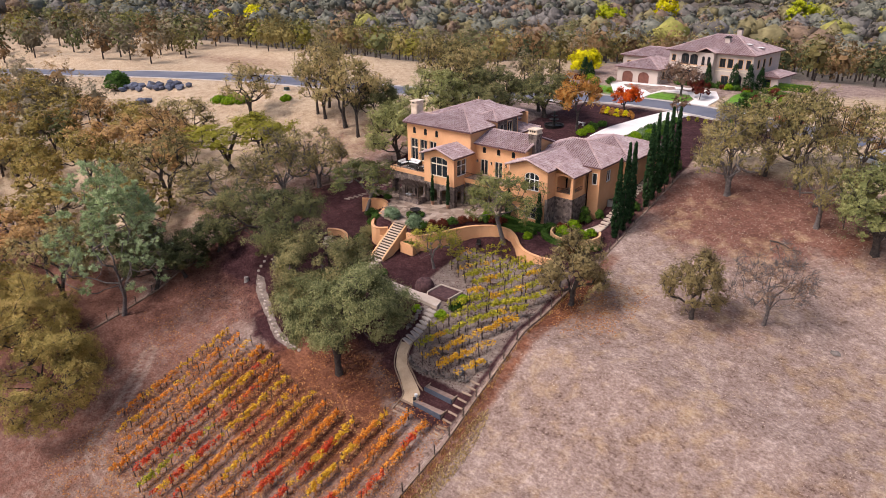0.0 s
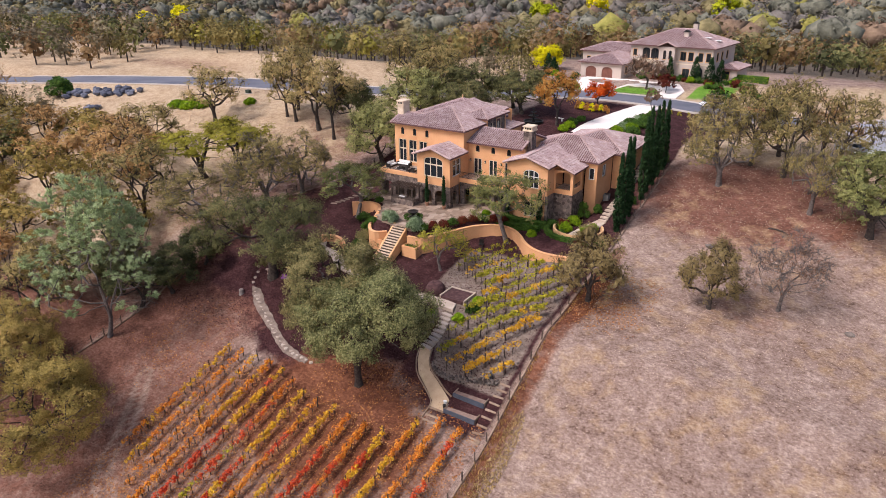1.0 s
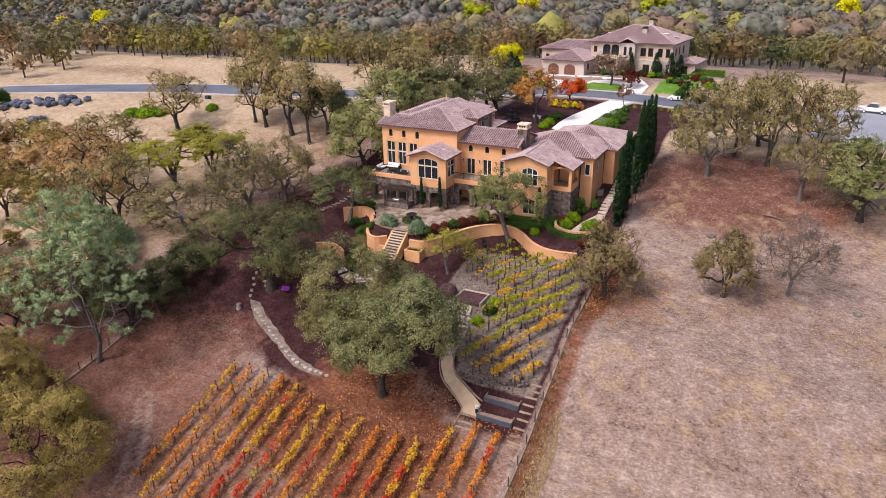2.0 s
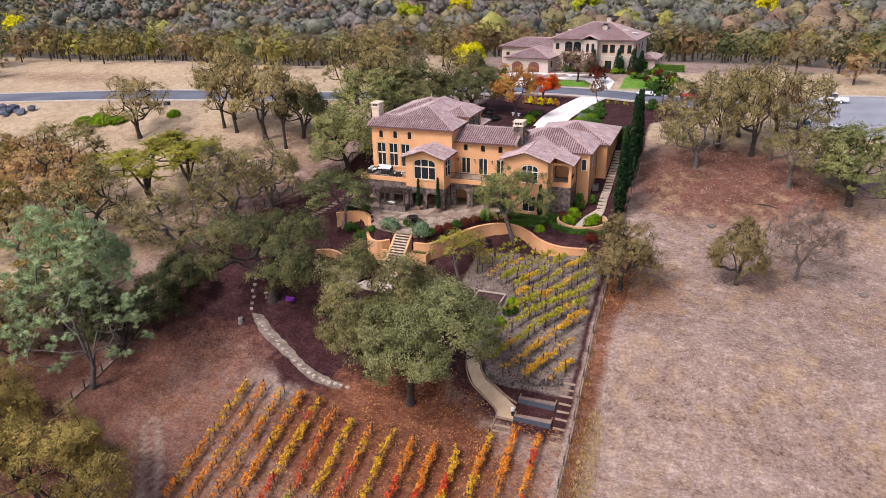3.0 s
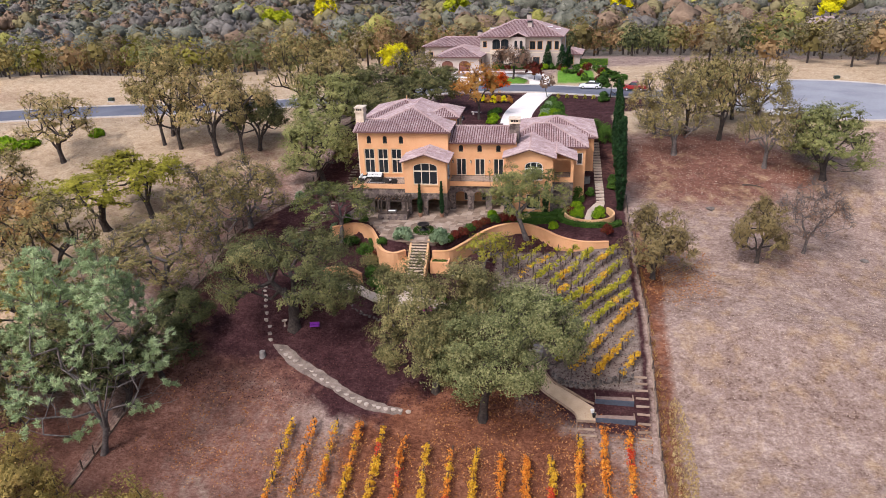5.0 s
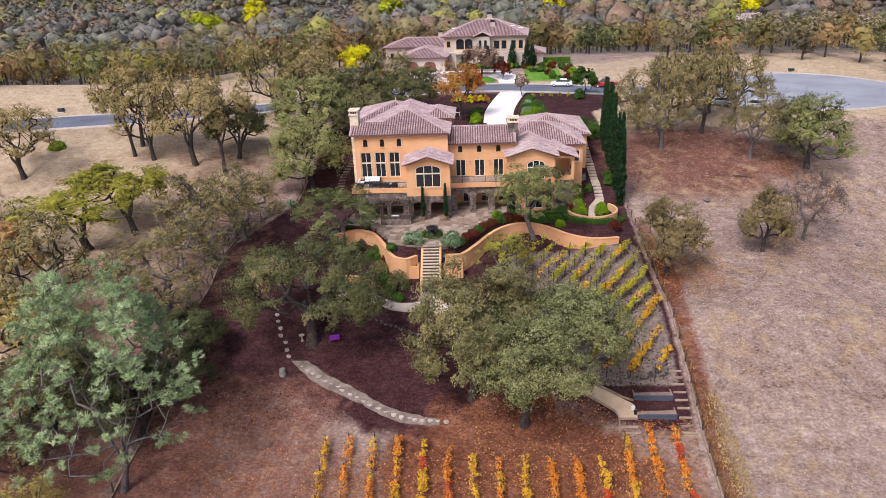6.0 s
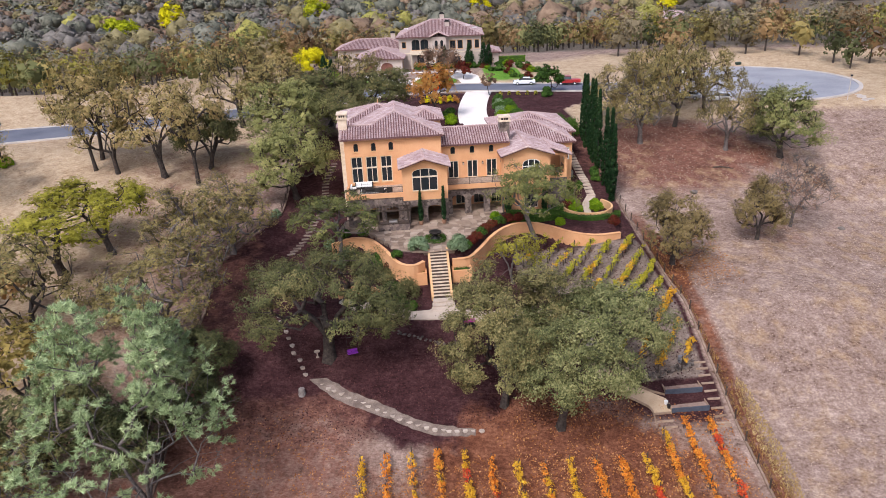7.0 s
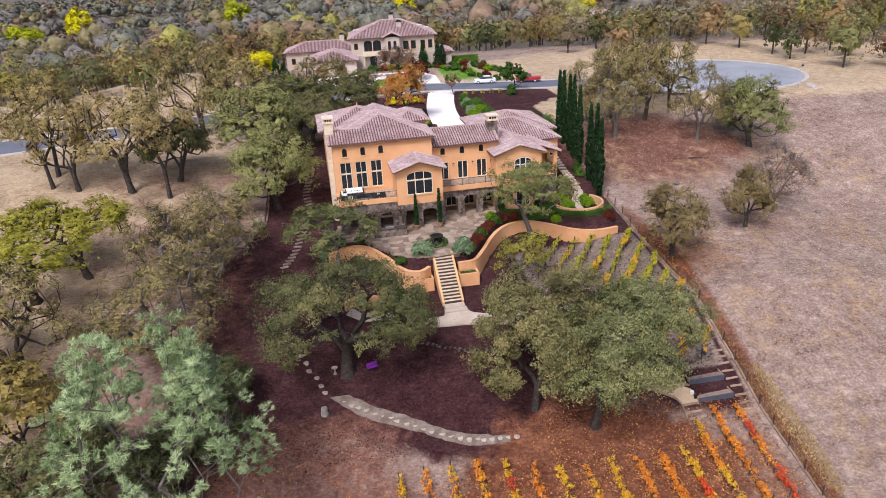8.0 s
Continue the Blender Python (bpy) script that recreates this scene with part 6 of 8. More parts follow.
def build_planting():
    for k, (y, h) in enumerate([(1.0, 11.0), (2.9, 12.2), (4.9, 11.4), (9.6, 12.0), (11.6, 12.6), (13.8, 11.8), (16.2, 11.5), (18.4, 10.6)]):
        cypress(36.9 + 0.02 * y + 0.15 * (k % 2), y, h, 0.6, seed=100 + k)
    for k, (x, y, h) in enumerate([(9.75, -5.0, 4.6), (12.75, -5.0, 5.0)]):
        cypress(x, y, h, 0.24, PATIO, 130 + k, True)
    for k, (x, y, h) in enumerate([(21.7, -2.1, 4.2), (26.7, -2.0, 4.6)]):
        cypress(x, y, h, 0.42, -1.2, 140 + k)
    hedge([(21.6, -3.2), (25, -3.3), (28.3, -3.1)], 0.9, 0.95, "clipped dark green hedge by the house", 1)
    hedge([(21.2, -4.6), (25, -4.7), (28.0, -4.9)], 0.8, 0.9, "clipped dark green hedge by the house", 2)
    ring = [(32.5 + 4.15 * math.cos(a), -2.0 + 4.0 * math.sin(a)) for a in np.linspace(radians(190), radians(350), 9)]
    hedge(ring, 0.7, 0.6, "curved clipped hedge round the small garden", 3)
    # round garden with a low wall
    rim = [(32.6 + 3.3 * math.cos(a), -1.9 + 3.2 * math.sin(a)) for a in np.linspace(radians(140), radians(400), 30)]
    wall_along("garden_kerb", rim, [-0.8] * len(rim), lambda x, y: ground_z(x, y) - 0.4, 0.25, STUCCO_TRIM, "low curved stucco rim of a round garden", "garden wall")
    slab("garden_walk", [(31.8, -5.0), (32.6, -5.0), (32.9, -2.8), (33.3, -0.6), (34.7, 1.0), (34.9, 2.2), (33.7, 2.2), (32.5, 0.2), (32.0, -2.6)], lambda x, y: ground_z(x, y) + 0.12, 0.4, CONCRETE, None, "pale concrete walk through the round garden", "path", "structure")
    for k, (x, y, R) in enumerate([(30.9, -2.4, 1.1), (31.0, 0.4, 1.15), (33.8, -2.2, 1.05), (34.1, -0.3, 0.8), (31.0, -4.0, 0.6)]):
        shrub("round_shrub", "bright green rounded shrub in the round garden", x, y, ground_z(x, y), R, R * 1.15, SHRUB_BRIGHT if k < 4 else HEDGE_LEAF, 200 + k, dense=1.6, group="round garden shrubs")
    # red border on the patio's edge
    for k, (x, y) in enumerate([(14.6, -13.0), (15.5, -11.9), (16.3, -10.6), (17.0, -9.3), (17.8, -7.9), (18.8, -6.7), (19.9, -5.7), (21.2, -5.0), (22.6, -5.0)]):
        shrub("border_shrub", "dark red-leaved border shrub on the patio edge", x, y, -1.05, 0.9, 0.8, RED_LEAF if k % 3 else HEDGE_LEAF, 220 + k, dense=1.5, group="patio border")
    for k, (x, y, R, mat) in enumerate([(2.2, -7.0, 0.8, HEDGE_LEAF), (4.2, -9.6, 0.9, HEDGE_LEAF), (5.4, -12.0, 0.9, RED_LEAF), (6.4, -13.7, 0.8, HEDGE_LEAF), (0.0, -7.0, 0.9, HEDGE_LEAF), (-2.0, -6.0, 1.1, SILVER_LEAF), (1.0, -9.4, 1.3, HEDGE_LEAF), (3.4, -11.2, 1.3, HEDGE_LEAF), (4.6, -14.0, 1.4, OAK_GREEN), (5.6, -16.4, 1.3, HEDGE_LEAF), (6.2, -18.6, 1.0, HEDGE_LEAF)]):
        shrub("border_shrub", "low evergreen border shrub beside the patio", x, y, ground_z(x, y), R, R * 0.9, mat, 240 + k, dense=1.5, group="patio border")
    for k, (x, y, z, R, H, mat, lab) in enumerate([
            (9.0, -13.2, -1.1, 1.35, 1.9, SILVER_LEAF, "silvery feathery shrub beside the stair"), (13.7, -13.6, -1.15, 1.35, 1.9, SILVER_LEAF, "silvery feathery shrub beside the stair"),
            (7.4, -17.6, None, 1.5, 2.4, OAK_GREEN, "tall green strappy shrub below the wall"), (7.6, -20.1, None, 0.9, 0.9, HEDGE_LEAF, "low dark shrub beside the path"),
            (19.6, -4.4, -1.0, 0.8, 1.0, SHRUB_BRIGHT, "bright yellow-green shrub on the patio"), (15.0, -21.5, None, 0.7, 0.8, HEDGE_LEAF, "small dark shrub beside the path"),
            (27.8, -6.4, None, 0.75, 0.8, SHRUB_BRIGHT, "green shrub under the garden tree"), (34.6, -7.3, None, 0.9, 1.0, RED_LEAF, "dusky rounded shrub near the wall"),
            (31.3, 3.2, None, 0.95, 3.2, HEDGE_LEAF, "tall bush against the orange wall"), (33.0, 4.0, None, 0.7, 1.3, HEDGE_LEAF, "small bush beside the side stair"),
            (28.6, -1.9, None, 1.2, 1.0, HEDGE_LEAF, "dark low shrubs against the stone base"), (30.0, -0.9, None, 1.1, 1.1, RED_LEAF, "dusky shrub against the stone base"),
            (27.6, -24.6, None, 0.8, 0.9, SHRUB_BRIGHT, "green shrub at the head of the steps"), (28.4, -22.8, None, 1.0, 0.9, HEDGE_LEAF, "dark green shrub beside the vines"), (28.3, -21.2, None, 0.9, 0.8, SHRUB_BRIGHT, "green shrub beside the vines"),
            (24.0, -24.9, None, 0.7, 0.7, SHRUB_BRIGHT, "green shrub in the path's bed"), (-10.0, 2.0, None, 0.8, 1.0, SILVER_LEAF, "grey-green strappy plant at the fence"),
            (36.2, 6.5, None, 0.8, 1.3, HEDGE_LEAF, "dark shrub under the cypresses"), (36.4, 8.2, None, 0.8, 1.3, HEDGE_LEAF, "dark shrub under the cypresses"), (36.0, 20.5, None, 1.8, 3.0, HEDGE_LEAF, "large dark evergreen behind the house"), (34.6, 23.6, None, 1.6, 2.4, HEDGE_LEAF, "large dark evergreen behind the house")]):
        shrub("shrub", lab, x, y, ground_z(x, y) - 0.05 if z is None else z, R, H, mat, 300 + k, dense=1.8, long=2.0 if mat is SILVER_LEAF else 1.0)
    # bushes along the drive
    for k, (x, y, R) in enumerate([(25.4, 27.0, 1.2), (26.0, 29.4, 1.3), (26.2, 32.0, 1.4), (27.8, 31.6, 1.5), (28.6, 29.6, 1.5), (26.4, 34.8, 1.4), (28.2, 34.4, 1.5), (26.6, 37.6, 1.3), (28.3, 37.2, 1.4), (26.9, 40.4, 1.1), (27.5, 43.4, 1.0), (16.9, 27.4, 1.1), (17.0, 29.6, 1.2), (16.6, 31.8, 1.2), (17.4, 34.2, 1.0)]):
        shrub("drive_bush", "rounded green bush beside the driveway", x, y, ground_z(x, y), R, R * 0.95, SHRUB_BRIGHT if k in (0, 1, 3, 11, 12) else HEDGE_LEAF if k % 4 == 0 else SILVER_LEAF if k % 5 == 2 else HEDGE_LEAF, 400 + k, 0.2, 1.6, group="drive bushes")
    for k in range(7):
        x = 12.8 + 1.05 * k
        shrub("autumn_shrub", "orange and yellow autumn shrub near the road", x, 43.3 - 0.2 * k, ground_z(x, 43.3), 0.75, 1.6, YELLOW_LEAF if k % 2 else ORANGE_LEAF, 450 + k, 0.18, 1.0, group="autumn shrubs")
    for k in range(6):
        x = 28.5 + 1.7 * k
        shrub("verge_shrub", "small straw-coloured shrub on the road verge", x, 46.6 - 0.25 * k, ground_z(x, 46.4), 0.45, 0.9, OAK_BRIGHT, 470 + k, 0.16, 0.7, group="verge shrubs")


# ---- vines, fences, beds ----
def vine_row(name, label, p0, p1, mats, seed, post_gap, density, wander, group, high=1.15):
    """A trellised row: posts, vine stocks and leafy shoots."""
    r = rng(seed)
    ob = thing(name, label, "vine row", group)
    L = math.hypot(p1[0] - p0[0], p1[1] - p0[1])
    d = ((p1[0] - p0[0]) / L, (p1[1] - p0[1]) / L)
    cen = {}
    for s in np.arange(0, L + 0.01, post_gap):
        x, y = p0[0] + d[0] * s, p0[1] + d[1] * s
        z = ground_z(x, y)
        bm = boxes((-0.045, 0.045, -0.045, 0.045, -0.2, high + 0.35))
        o = part("post", bm, WOOD_DARK, ob)
        o.matrix_basis = pose(x, y, z, 3 * r.randn(), 3 * r.randn(), 20 * r.randn())
    stock = bmesh.new()
    for s in np.arange(0.8, L, 1.55):
        x, y = p0[0] + d[0] * s + 0.05 * r.randn(), p0[1] + d[1] * s + 0.05 * r.randn()
        z = ground_z(x, y)
        tube(stock, [(x, y, z - 0.1), (x + 0.05 * r.randn(), y + 0.05 * r.randn(), z + 0.45), (x + 0.1 * r.randn(), y + 0.1 * r.randn(), z + high * 0.85)], [0.05, 0.04, 0.03], 4)
        lush = density * (0.2 + 1.0 * r.rand())
        for sgn in (-1, 1):
            tube(stock, [(x, y, z + high * 0.8), (x + sgn * d[0] * 0.7, y + sgn * d[1] * 0.7, ground_z(x + sgn * d[0] * 0.7, y + sgn * d[1] * 0.7) + high * 0.85)], [0.025, 0.015], 3)
        m = mats[int(np.clip(wander(s / L, r), 0, len(mats) - 1))]
        for t in np.arange(-0.75, 0.76, 0.25):
            px, py = x + d[0] * t, y + d[1] * t
            for _ in range(max(1, int(3 * lush))):
                cen.setdefault(m.name, []).append((px + 0.14 * r.randn(), py + 0.14 * r.randn(), ground_z(px, py) + high * (0.62 + 0.45 * r.rand())))
    part("vine_stock", stock, BARK, ob, kind="stuff")
    for nm, c in cen.items():
        part("leaves", quads_mesh("leaves", leaf_quads(r, np.array(c), 0.3, 16, 0.145, 0.8), bpy.data.materials[nm]), None, ob, kind="stuff")


def build_vines():
    tint = [VINE_YELLOW, VINE_ORANGE, VINE_RED, VINE_GREEN]
    plan = [(0, 0, 1), (1, 1, 0), (0, 1, 1), (1, 0, 1), (1, 0, 2), (1, 2, 3), (0, 0, 2), (0, 1, 2), (0, 0, 1), (1, 2, 1), (1, 2, 2), (0, 2, 2), (0, 1, 2), (1, 1, 2), (2, 1, 2)]
    tops = [-37.6, -37.4, -37.2, -37.4, -37.8, -38.6, -39.3, -39.6, -39.5, -39.7, -40.0, -39.8, -37.4, -36.4, -36.6]
    ends = [-52.6, -55.2, -56.4, -56.8, -57.0, -57.4, -58.2] + [-61.0] * 8
    for k in range(15):
        x = 1.9 + 2.38 * k
        pick = plan[k]
        vine_row("vine_row", "trellised vine row in red, orange and yellow leaf", (x, tops[k]), (x + 0.15, ends[k]), [tint[i] for i in pick], 500 + k, 3.1, (0.95, 0.9, 0.95, 1.3, 1.3, 1.25, 1.1, 1.2, 1.0, 1.2, 1.4, 1.4, 1.3, 1.3, 1.1)[k], lambda s, r: int(3 * s + 0.9 * r.randn() + 0.3), "red vine rows")
    for k in range(12):
        c = 25.2 + 1.92 * k
        u, n = (0.64, 0.77), (0.77, -0.64)
        pts = []
        for s in np.arange(-30, 30, 0.5):
            x, y = n[0] * c + u[0] * s, n[1] * c + u[1] * s
            left = np.interp(y, [-32, -27, -24, -19, -16, -10], [28.6, 27.8, 28.2, 28.3, 21.5, 21.5])
            roof_y = np.interp(x, WALL_X, WALL_Y) - 1.3
            if left < x < 36.7 and -31.0 < y < roof_y:
                pts.append((x, y))
        if len(pts) > 4:
            vine_row("vine_row", "trellised vine row in yellow-green leaf on grey soil", pts[0], pts[-1], [VINE_GREEN, VINE_GREEN, VINE_YELLOW] if k < 9 else [VINE_YELLOW], 600 + k, 2.3, 0.3 if k < 3 else 1.35, lambda s, r: int(1.0 + 1.1 * r.randn()), "yellow vine rows", 1.45)


def fence(line, label, gap=2.4, high=1.25, board=0.2, seed=0):
    """A wire fence: posts, two wires and a pale board along the ground."""
    ob = thing("fence", label, "fence")
    r = rng(seed)
    P = [tuple(p) for p in curve_through(line, 0.8)]
    total, nxt = 0.0, 0.0
    wires = [bmesh.new() for _ in range(3)]
    for a, b in zip(P, P[1:]):
        L = math.hypot(b[0] - a[0], b[1] - a[1])
        za, zb = ground_z(*a[:2]), ground_z(*b[:2])
        for k, w in enumerate(wires):
            h = high * (0.4 + 0.3 * k)
            tube(w, [(a[0], a[1], za + h), (b[0], b[1], zb + h)], 0.012, 3)
        if total >= nxt:
            o = part("post", boxes((-0.05, 0.05, -0.05, 0.05, -0.3, high)), WOOD_DARK, ob)
            o.matrix_basis = pose(a[0], a[1], za, 2 * r.randn(), 2 * r.randn(), 0)
            nxt += gap
        total += L
    for w in wires:
        part("wire", w, DARK, ob)
    if board:
        verts, faces = [], []
        for i, p in enumerate(P):
            a, b = P[max(i - 1, 0)], P[min(i + 1, len(P) - 1)]
            d = (Vector(b) - Vector(a)).to_2d().normalized()
            z = ground_z(p[0], p[1])
            for s in (-board / 2, board / 2):
                for h in (-0.2, 0.16):
                    verts.append((p[0] - d.y * s, p[1] + d.x * s, z + h))
        for i in range(len(P) - 1):
            q, n = 4 * i, 4 * i + 4
            faces += [(q, n, n + 1, q + 1), (q + 2, q + 3, n + 3, n + 2), (q + 1, n + 1, n + 3, q + 3)]
        part("ground_board", mesh_of("ground_board", verts, faces, WOOD_BOARD), None, ob, "brown weathered board along the ground")


def raised_bed(x0, x1, y0, y1, z, label, board, high=0.48):
    ob = thing("raised_bed", label, "raised bed", "raised beds")
    for r in ((x0, x1, y0, y0 + 0.1), (x0, x1, y1 - 0.1, y1), (x0, x0 + 0.1, y0 + 0.1, y1 - 0.1), (x1 - 0.1, x1, y0 + 0.1, y1 - 0.1)):
        part("board", boxes((*r, z - 0.5, z + high if r[2] == y0 else z + high), bevel=0.01), board if r[2] == y0 else WOOD, ob)
    part("soil", boxes((x0 + 0.1, x1 - 0.1, y0 + 0.1, y1 - 0.1, z - 0.5, z + high - 0.14)), surface("bed_soil", [(0.20, 0.13, 0.10), (0.34, 0.24, 0.19)], 0.5, 0.95, 0.6) if "bed_soil" not in bpy.data.materials else bpy.data.materials["bed_soil"], ob)


def build_beds():
    slate = surface("blue_grey_board", [(0.045, 0.053, 0.075), (0.085, 0.098, 0.125)], 0.5, 0.75, 0.2)
    raised_bed(32.2, 36.0, -33.1, -31.6, -10.0, "raised bed with a blue-grey board front", slate)
    raised_bed(32.2, 36.0, -34.95, -33.5, -10.9, "raised bed with a blue-grey board front", slate)
    r = rng(31)
    for y, z in ((-30.1, 0), (-30.8, 0), (-31.5, 0), (-32.3, 0), (-33.1, 0), (-33.9, 0), (-34.8, 0), (-35.6, 0), (-36.3, 0), (-36.6, 0)):
        o = thing("timber_step", "weathered timber edging a step beside the fence", "step", "timber steps", at=(36.85, y, ground_z(36.8, y)), turn=4 * r.randn())
        part("timber", boxes((-0.62, 0.62, -0.08, 0.08, -0.25, 0.14), bevel=0.015), WOOD, o)
    for x0, x1, y in ((30.5, 32.1, -35.7), (30.5, 32.3, -36.3), (30.4, 32.2, -34.95)):
        o = thing("timber_step", "weathered timber edging a garden step", "step", "timber steps", at=((x0 + x1) / 2, y, ground_z((x0 + x1) / 2, y)))
        part("timber", boxes((-(x1 - x0) / 2, (x1 - x0) / 2, -0.08, 0.08, -0.25, 0.14), bevel=0.015), WOOD, o)
    walk = [(25.3, -29.2), (25.9, -30.6), (27.0, -32.0), (28.9, -33.2), (30.3, -34.2), (30.5, -35.0), (32.2, -35.0), (32.1, -33.6), (31.0, -32.9), (29.4, -32.0), (28.1, -31.3), (27.2, -30.3), (26.7, -29.0)]
    slab("garden_path", walk, lambda x, y: ground_z(x, y) + 0.07, 0.4, surface("earth_walk", [(0.38, 0.27, 0.17), (0.52, 0.39, 0.26)], 0.8, 0.9, 0.3), None, "narrow buff walk down to the raised beds", "path", "structure")
    for k, line in enumerate([[(25.2, -29.0), (25.8, -30.7), (26.9, -32.1), (28.8, -33.3), (30.2, -34.3), (30.4, -35.1), (30.3, -36.2)], [(26.8, -28.9), (27.3, -30.2), (28.2, -31.2), (29.5, -31.9), (31.1, -32.8), (32.1, -33.2)]]):
        P = [tuple(p) for p in curve_through(line, 0.4)]
        wall_along("path_edging", P, [ground_z(p[0], p[1]) + 0.2 for p in P], lambda x, y: ground_z(x, y) - 0.3, 0.1, WOOD, "thin timber edging of the garden walk", "edging")
    for k in range(9):
        t = k / 8
        x, y = 25.9 + 0.3 * math.sin(3 * t), -24.4 - 4.4 * t
        o = thing("stone_step", "rough pale stone step on the slope", "step", "slope steps", at=(x, y, ground_z(x, y)), turn=6 * r.randn() - 12)
        part("slab", boxes((-0.75, 0.75, -0.27, 0.27, -0.3, 0.12), bevel=0.03), PAVER, o)
    w = thing("dry_stone_wall", "rubble stone wall below the yellow vines", "garden wall")
    lay_stones(w, r, [tuple(p) for p in curve_through([(28.0, -30.7), (29.0, -31.3), (30.3, -31.6), (32.0, -31.3), (33.6, -30.9), (36.0, -30.4)], 0.36)], 3, 0.42)
    w = thing("dry_stone_wall", "low dark stone step across the vine plot", "garden wall")
    lay_stones(w, r, [tuple(p) for p in curve_through([(28.9, -28.9), (31.5, -28.5), (34, -28.0), (37.0, -27.5)], 0.45)], 1, 0.45)
    w = thing("dry_stone_wall", "rubble stone edge beside the steps", "garden wall")
    lay_stones(w, r, [tuple(p) for p in curve_through([(24.6, -24.8), (24.7, -26.2), (24.9, -27.6)], 0.4)], 2, 0.5)
    # sunken square bed with a pale rim
    o = thing("square_bed", "square mulch bed with a pale concrete rim", "planting bed")
    for q in ((23.5, 27.0, -19.75, -19.6), (26.85, 27.0, -22.4, -19.75), (23.5, 23.65, -22.4, -19.75)):
        part("rim", boxes((*q, -6.0, -4.72)), CONCRETE, o)
    part("soil", boxes((23.65, 26.85, -22.4, -19.75, -6.0, -4.86)), surface("bark_mulch", [(0.035, 0.016, 0.016), (0.075, 0.036, 0.036), (0.13, 0.07, 0.066)], 0.4, 0.95, 0.8), o)
    o = thing("mulch_mound", "dark domed mulch heap beside the square bed", "mound", at=(22.1, -21.2, ground_z(22.1, -21.2)))
    part("heap", lathe([(1.3, -0.3), (1.25, 0.35), (1.1, 0.85), (0.8, 1.2), (0.4, 1.38), (0.05, 1.42)], 18), bpy.data.materials["bark_mulch"], o, smooth=True)
    b = thing("barrel", "small grey drum by the stone wall", "barrel", at=(34.9, -29.9, ground_z(34.9, -29.9)))
    part("body", lathe([(0.24, 0), (0.29, 0.25), (0.29, 0.45), (0.25, 0.75), (0.22, 0.76)], 14), surface("grey_drum", [(0.12, 0.12, 0.13), (0.2, 0.2, 0.21)], 0.3, 0.5), b)
    part("hoop", lathe([(0.30, 0.3), (0.305, 0.32), (0.30, 0.36)], 14), DARK, b)
    for k, (x, y) in enumerate([(31.9, -34.1), (32.05, -34.5)]):
        b = thing("bucket", "white garden bucket beside the raised bed", "bucket", at=(x, y, ground_z(x, y) + 0.05))
        part("body", lathe([(0.14, 0), (0.19, 0.36), (0.2, 0.37), (0.17, 0.36)], 12), WHITE if k == 0 else DARK, b)
    # gravel path with stepping stones
    left = [(-3.2, -28.7), (-2.0, -30.2), (-0.1, -31.5), (2.3, -32.6), (4.9, -33.7), (8.4, -35.3), (10.9, -35.7), (12.9, -35.6)]
    right = [(13.0, -34.7), (10.8, -34.4), (8.9, -33.9), (5.2, -32.1), (2.6, -30.8), (1.0, -29.9), (-1.5, -28.3)]
    left, right = [[(p[0] + 0.09 * r.randn(), p[1] + 0.09 * r.randn()) for p in curve_through([(*q, 0) for q in side], 0.5)] for side in (left, right)]
    spine = [(-2.3, -28.5), (-0.6, -30.2), (3.6, -32.2), (8.6, -34.6), (12.95, -35.15)]
    left, right = [[(p[0], p[1] + 0.34 * (np.interp(p[0], *zip(*spine)) - p[1])) for p in side] for side in (left, right)]
    gravel = surface("grey_gravel", [(0.10, 0.074, 0.06), (0.18, 0.138, 0.113), (0.30, 0.24, 0.20)], 0.8, 0.95, 0.7, 7)
    slab("gravel_path", left + right, lambda x, y: ground_z(x, y) + 0.09, 0.4, gravel, None, "grey gravel path down the garden slope", "path", "structure")
    mid = curve_through([(-2.0, -29.3), (0.8, -30.8), (5.0, -33.0), (9.0, -34.6), (13.4, -35.1)], 0.72)
    lone = [(-3.6, -28.0), (-3.9, -27.2), (-4.3, -26.4), (-4.9, -25.5), (-5.3, -24.7), (-5.6, -23.8), (-5.9, -22.9), (-6.3, -22.0), (-6.8, -21.1), (-7.2, -20.3)]
    for k, p in enumerate([(q[0], q[1]) for q in mid] + lone):
        o = thing("stepping_stone", "pale irregular stepping stone on the garden path", "stepping stone", "stepping stones", at=(p[0] + 0.06 * r.randn(), p[1] + 0.06 * r.randn(), ground_z(p[0], p[1]) + 0.03), turn=-25 + 15 * r.randn())
        n = 7
        rim = [(0.29 * (0.8 + 0.4 * r.rand()) * math.cos(2 * math.pi * i / n), 0.21 * (0.8 + 0.4 * r.rand()) * math.sin(2 * math.pi * i / n)) for i in range(n)]
        slab("stone", rim, 0.08, 0.25, PAVER, o)
    # side stair by the east wing
    o = thing("side_stairs", "pale stone side stair climbing along the east wall", "stairs")
    for k in range(22):
        y = 2.4 + 17.2 * k / 21
        z = ground_z(34.4, y) + 0.14
        part("tread", boxes((33.78, 34.95, y - 0.28, y + 0.28, z - 0.5, z), bevel=0.02), CONCRETE, o)
    o = thing("side_steps", "narrow stone steps curving down the west bank", "stairs")
    for k, (x, y) in enumerate([(p[0], p[1]) for p in curve_through([(-2.6, 15.7), (-3.6, 10.0), (-3.4, 4.6), (-4.6, 0.5), (-5.6, -3.5), (-7.1, -7.1)], 0.75)]):
        s = part("step", boxes((-0.5, 0.5, -0.22, 0.22, -0.3, 0.06), bevel=0.02), bpy.data.materials["grey_gravel"], o)
        s.matrix_basis = pose(x, y, ground_z(x, y), 0, 0, 12 * r.randn())


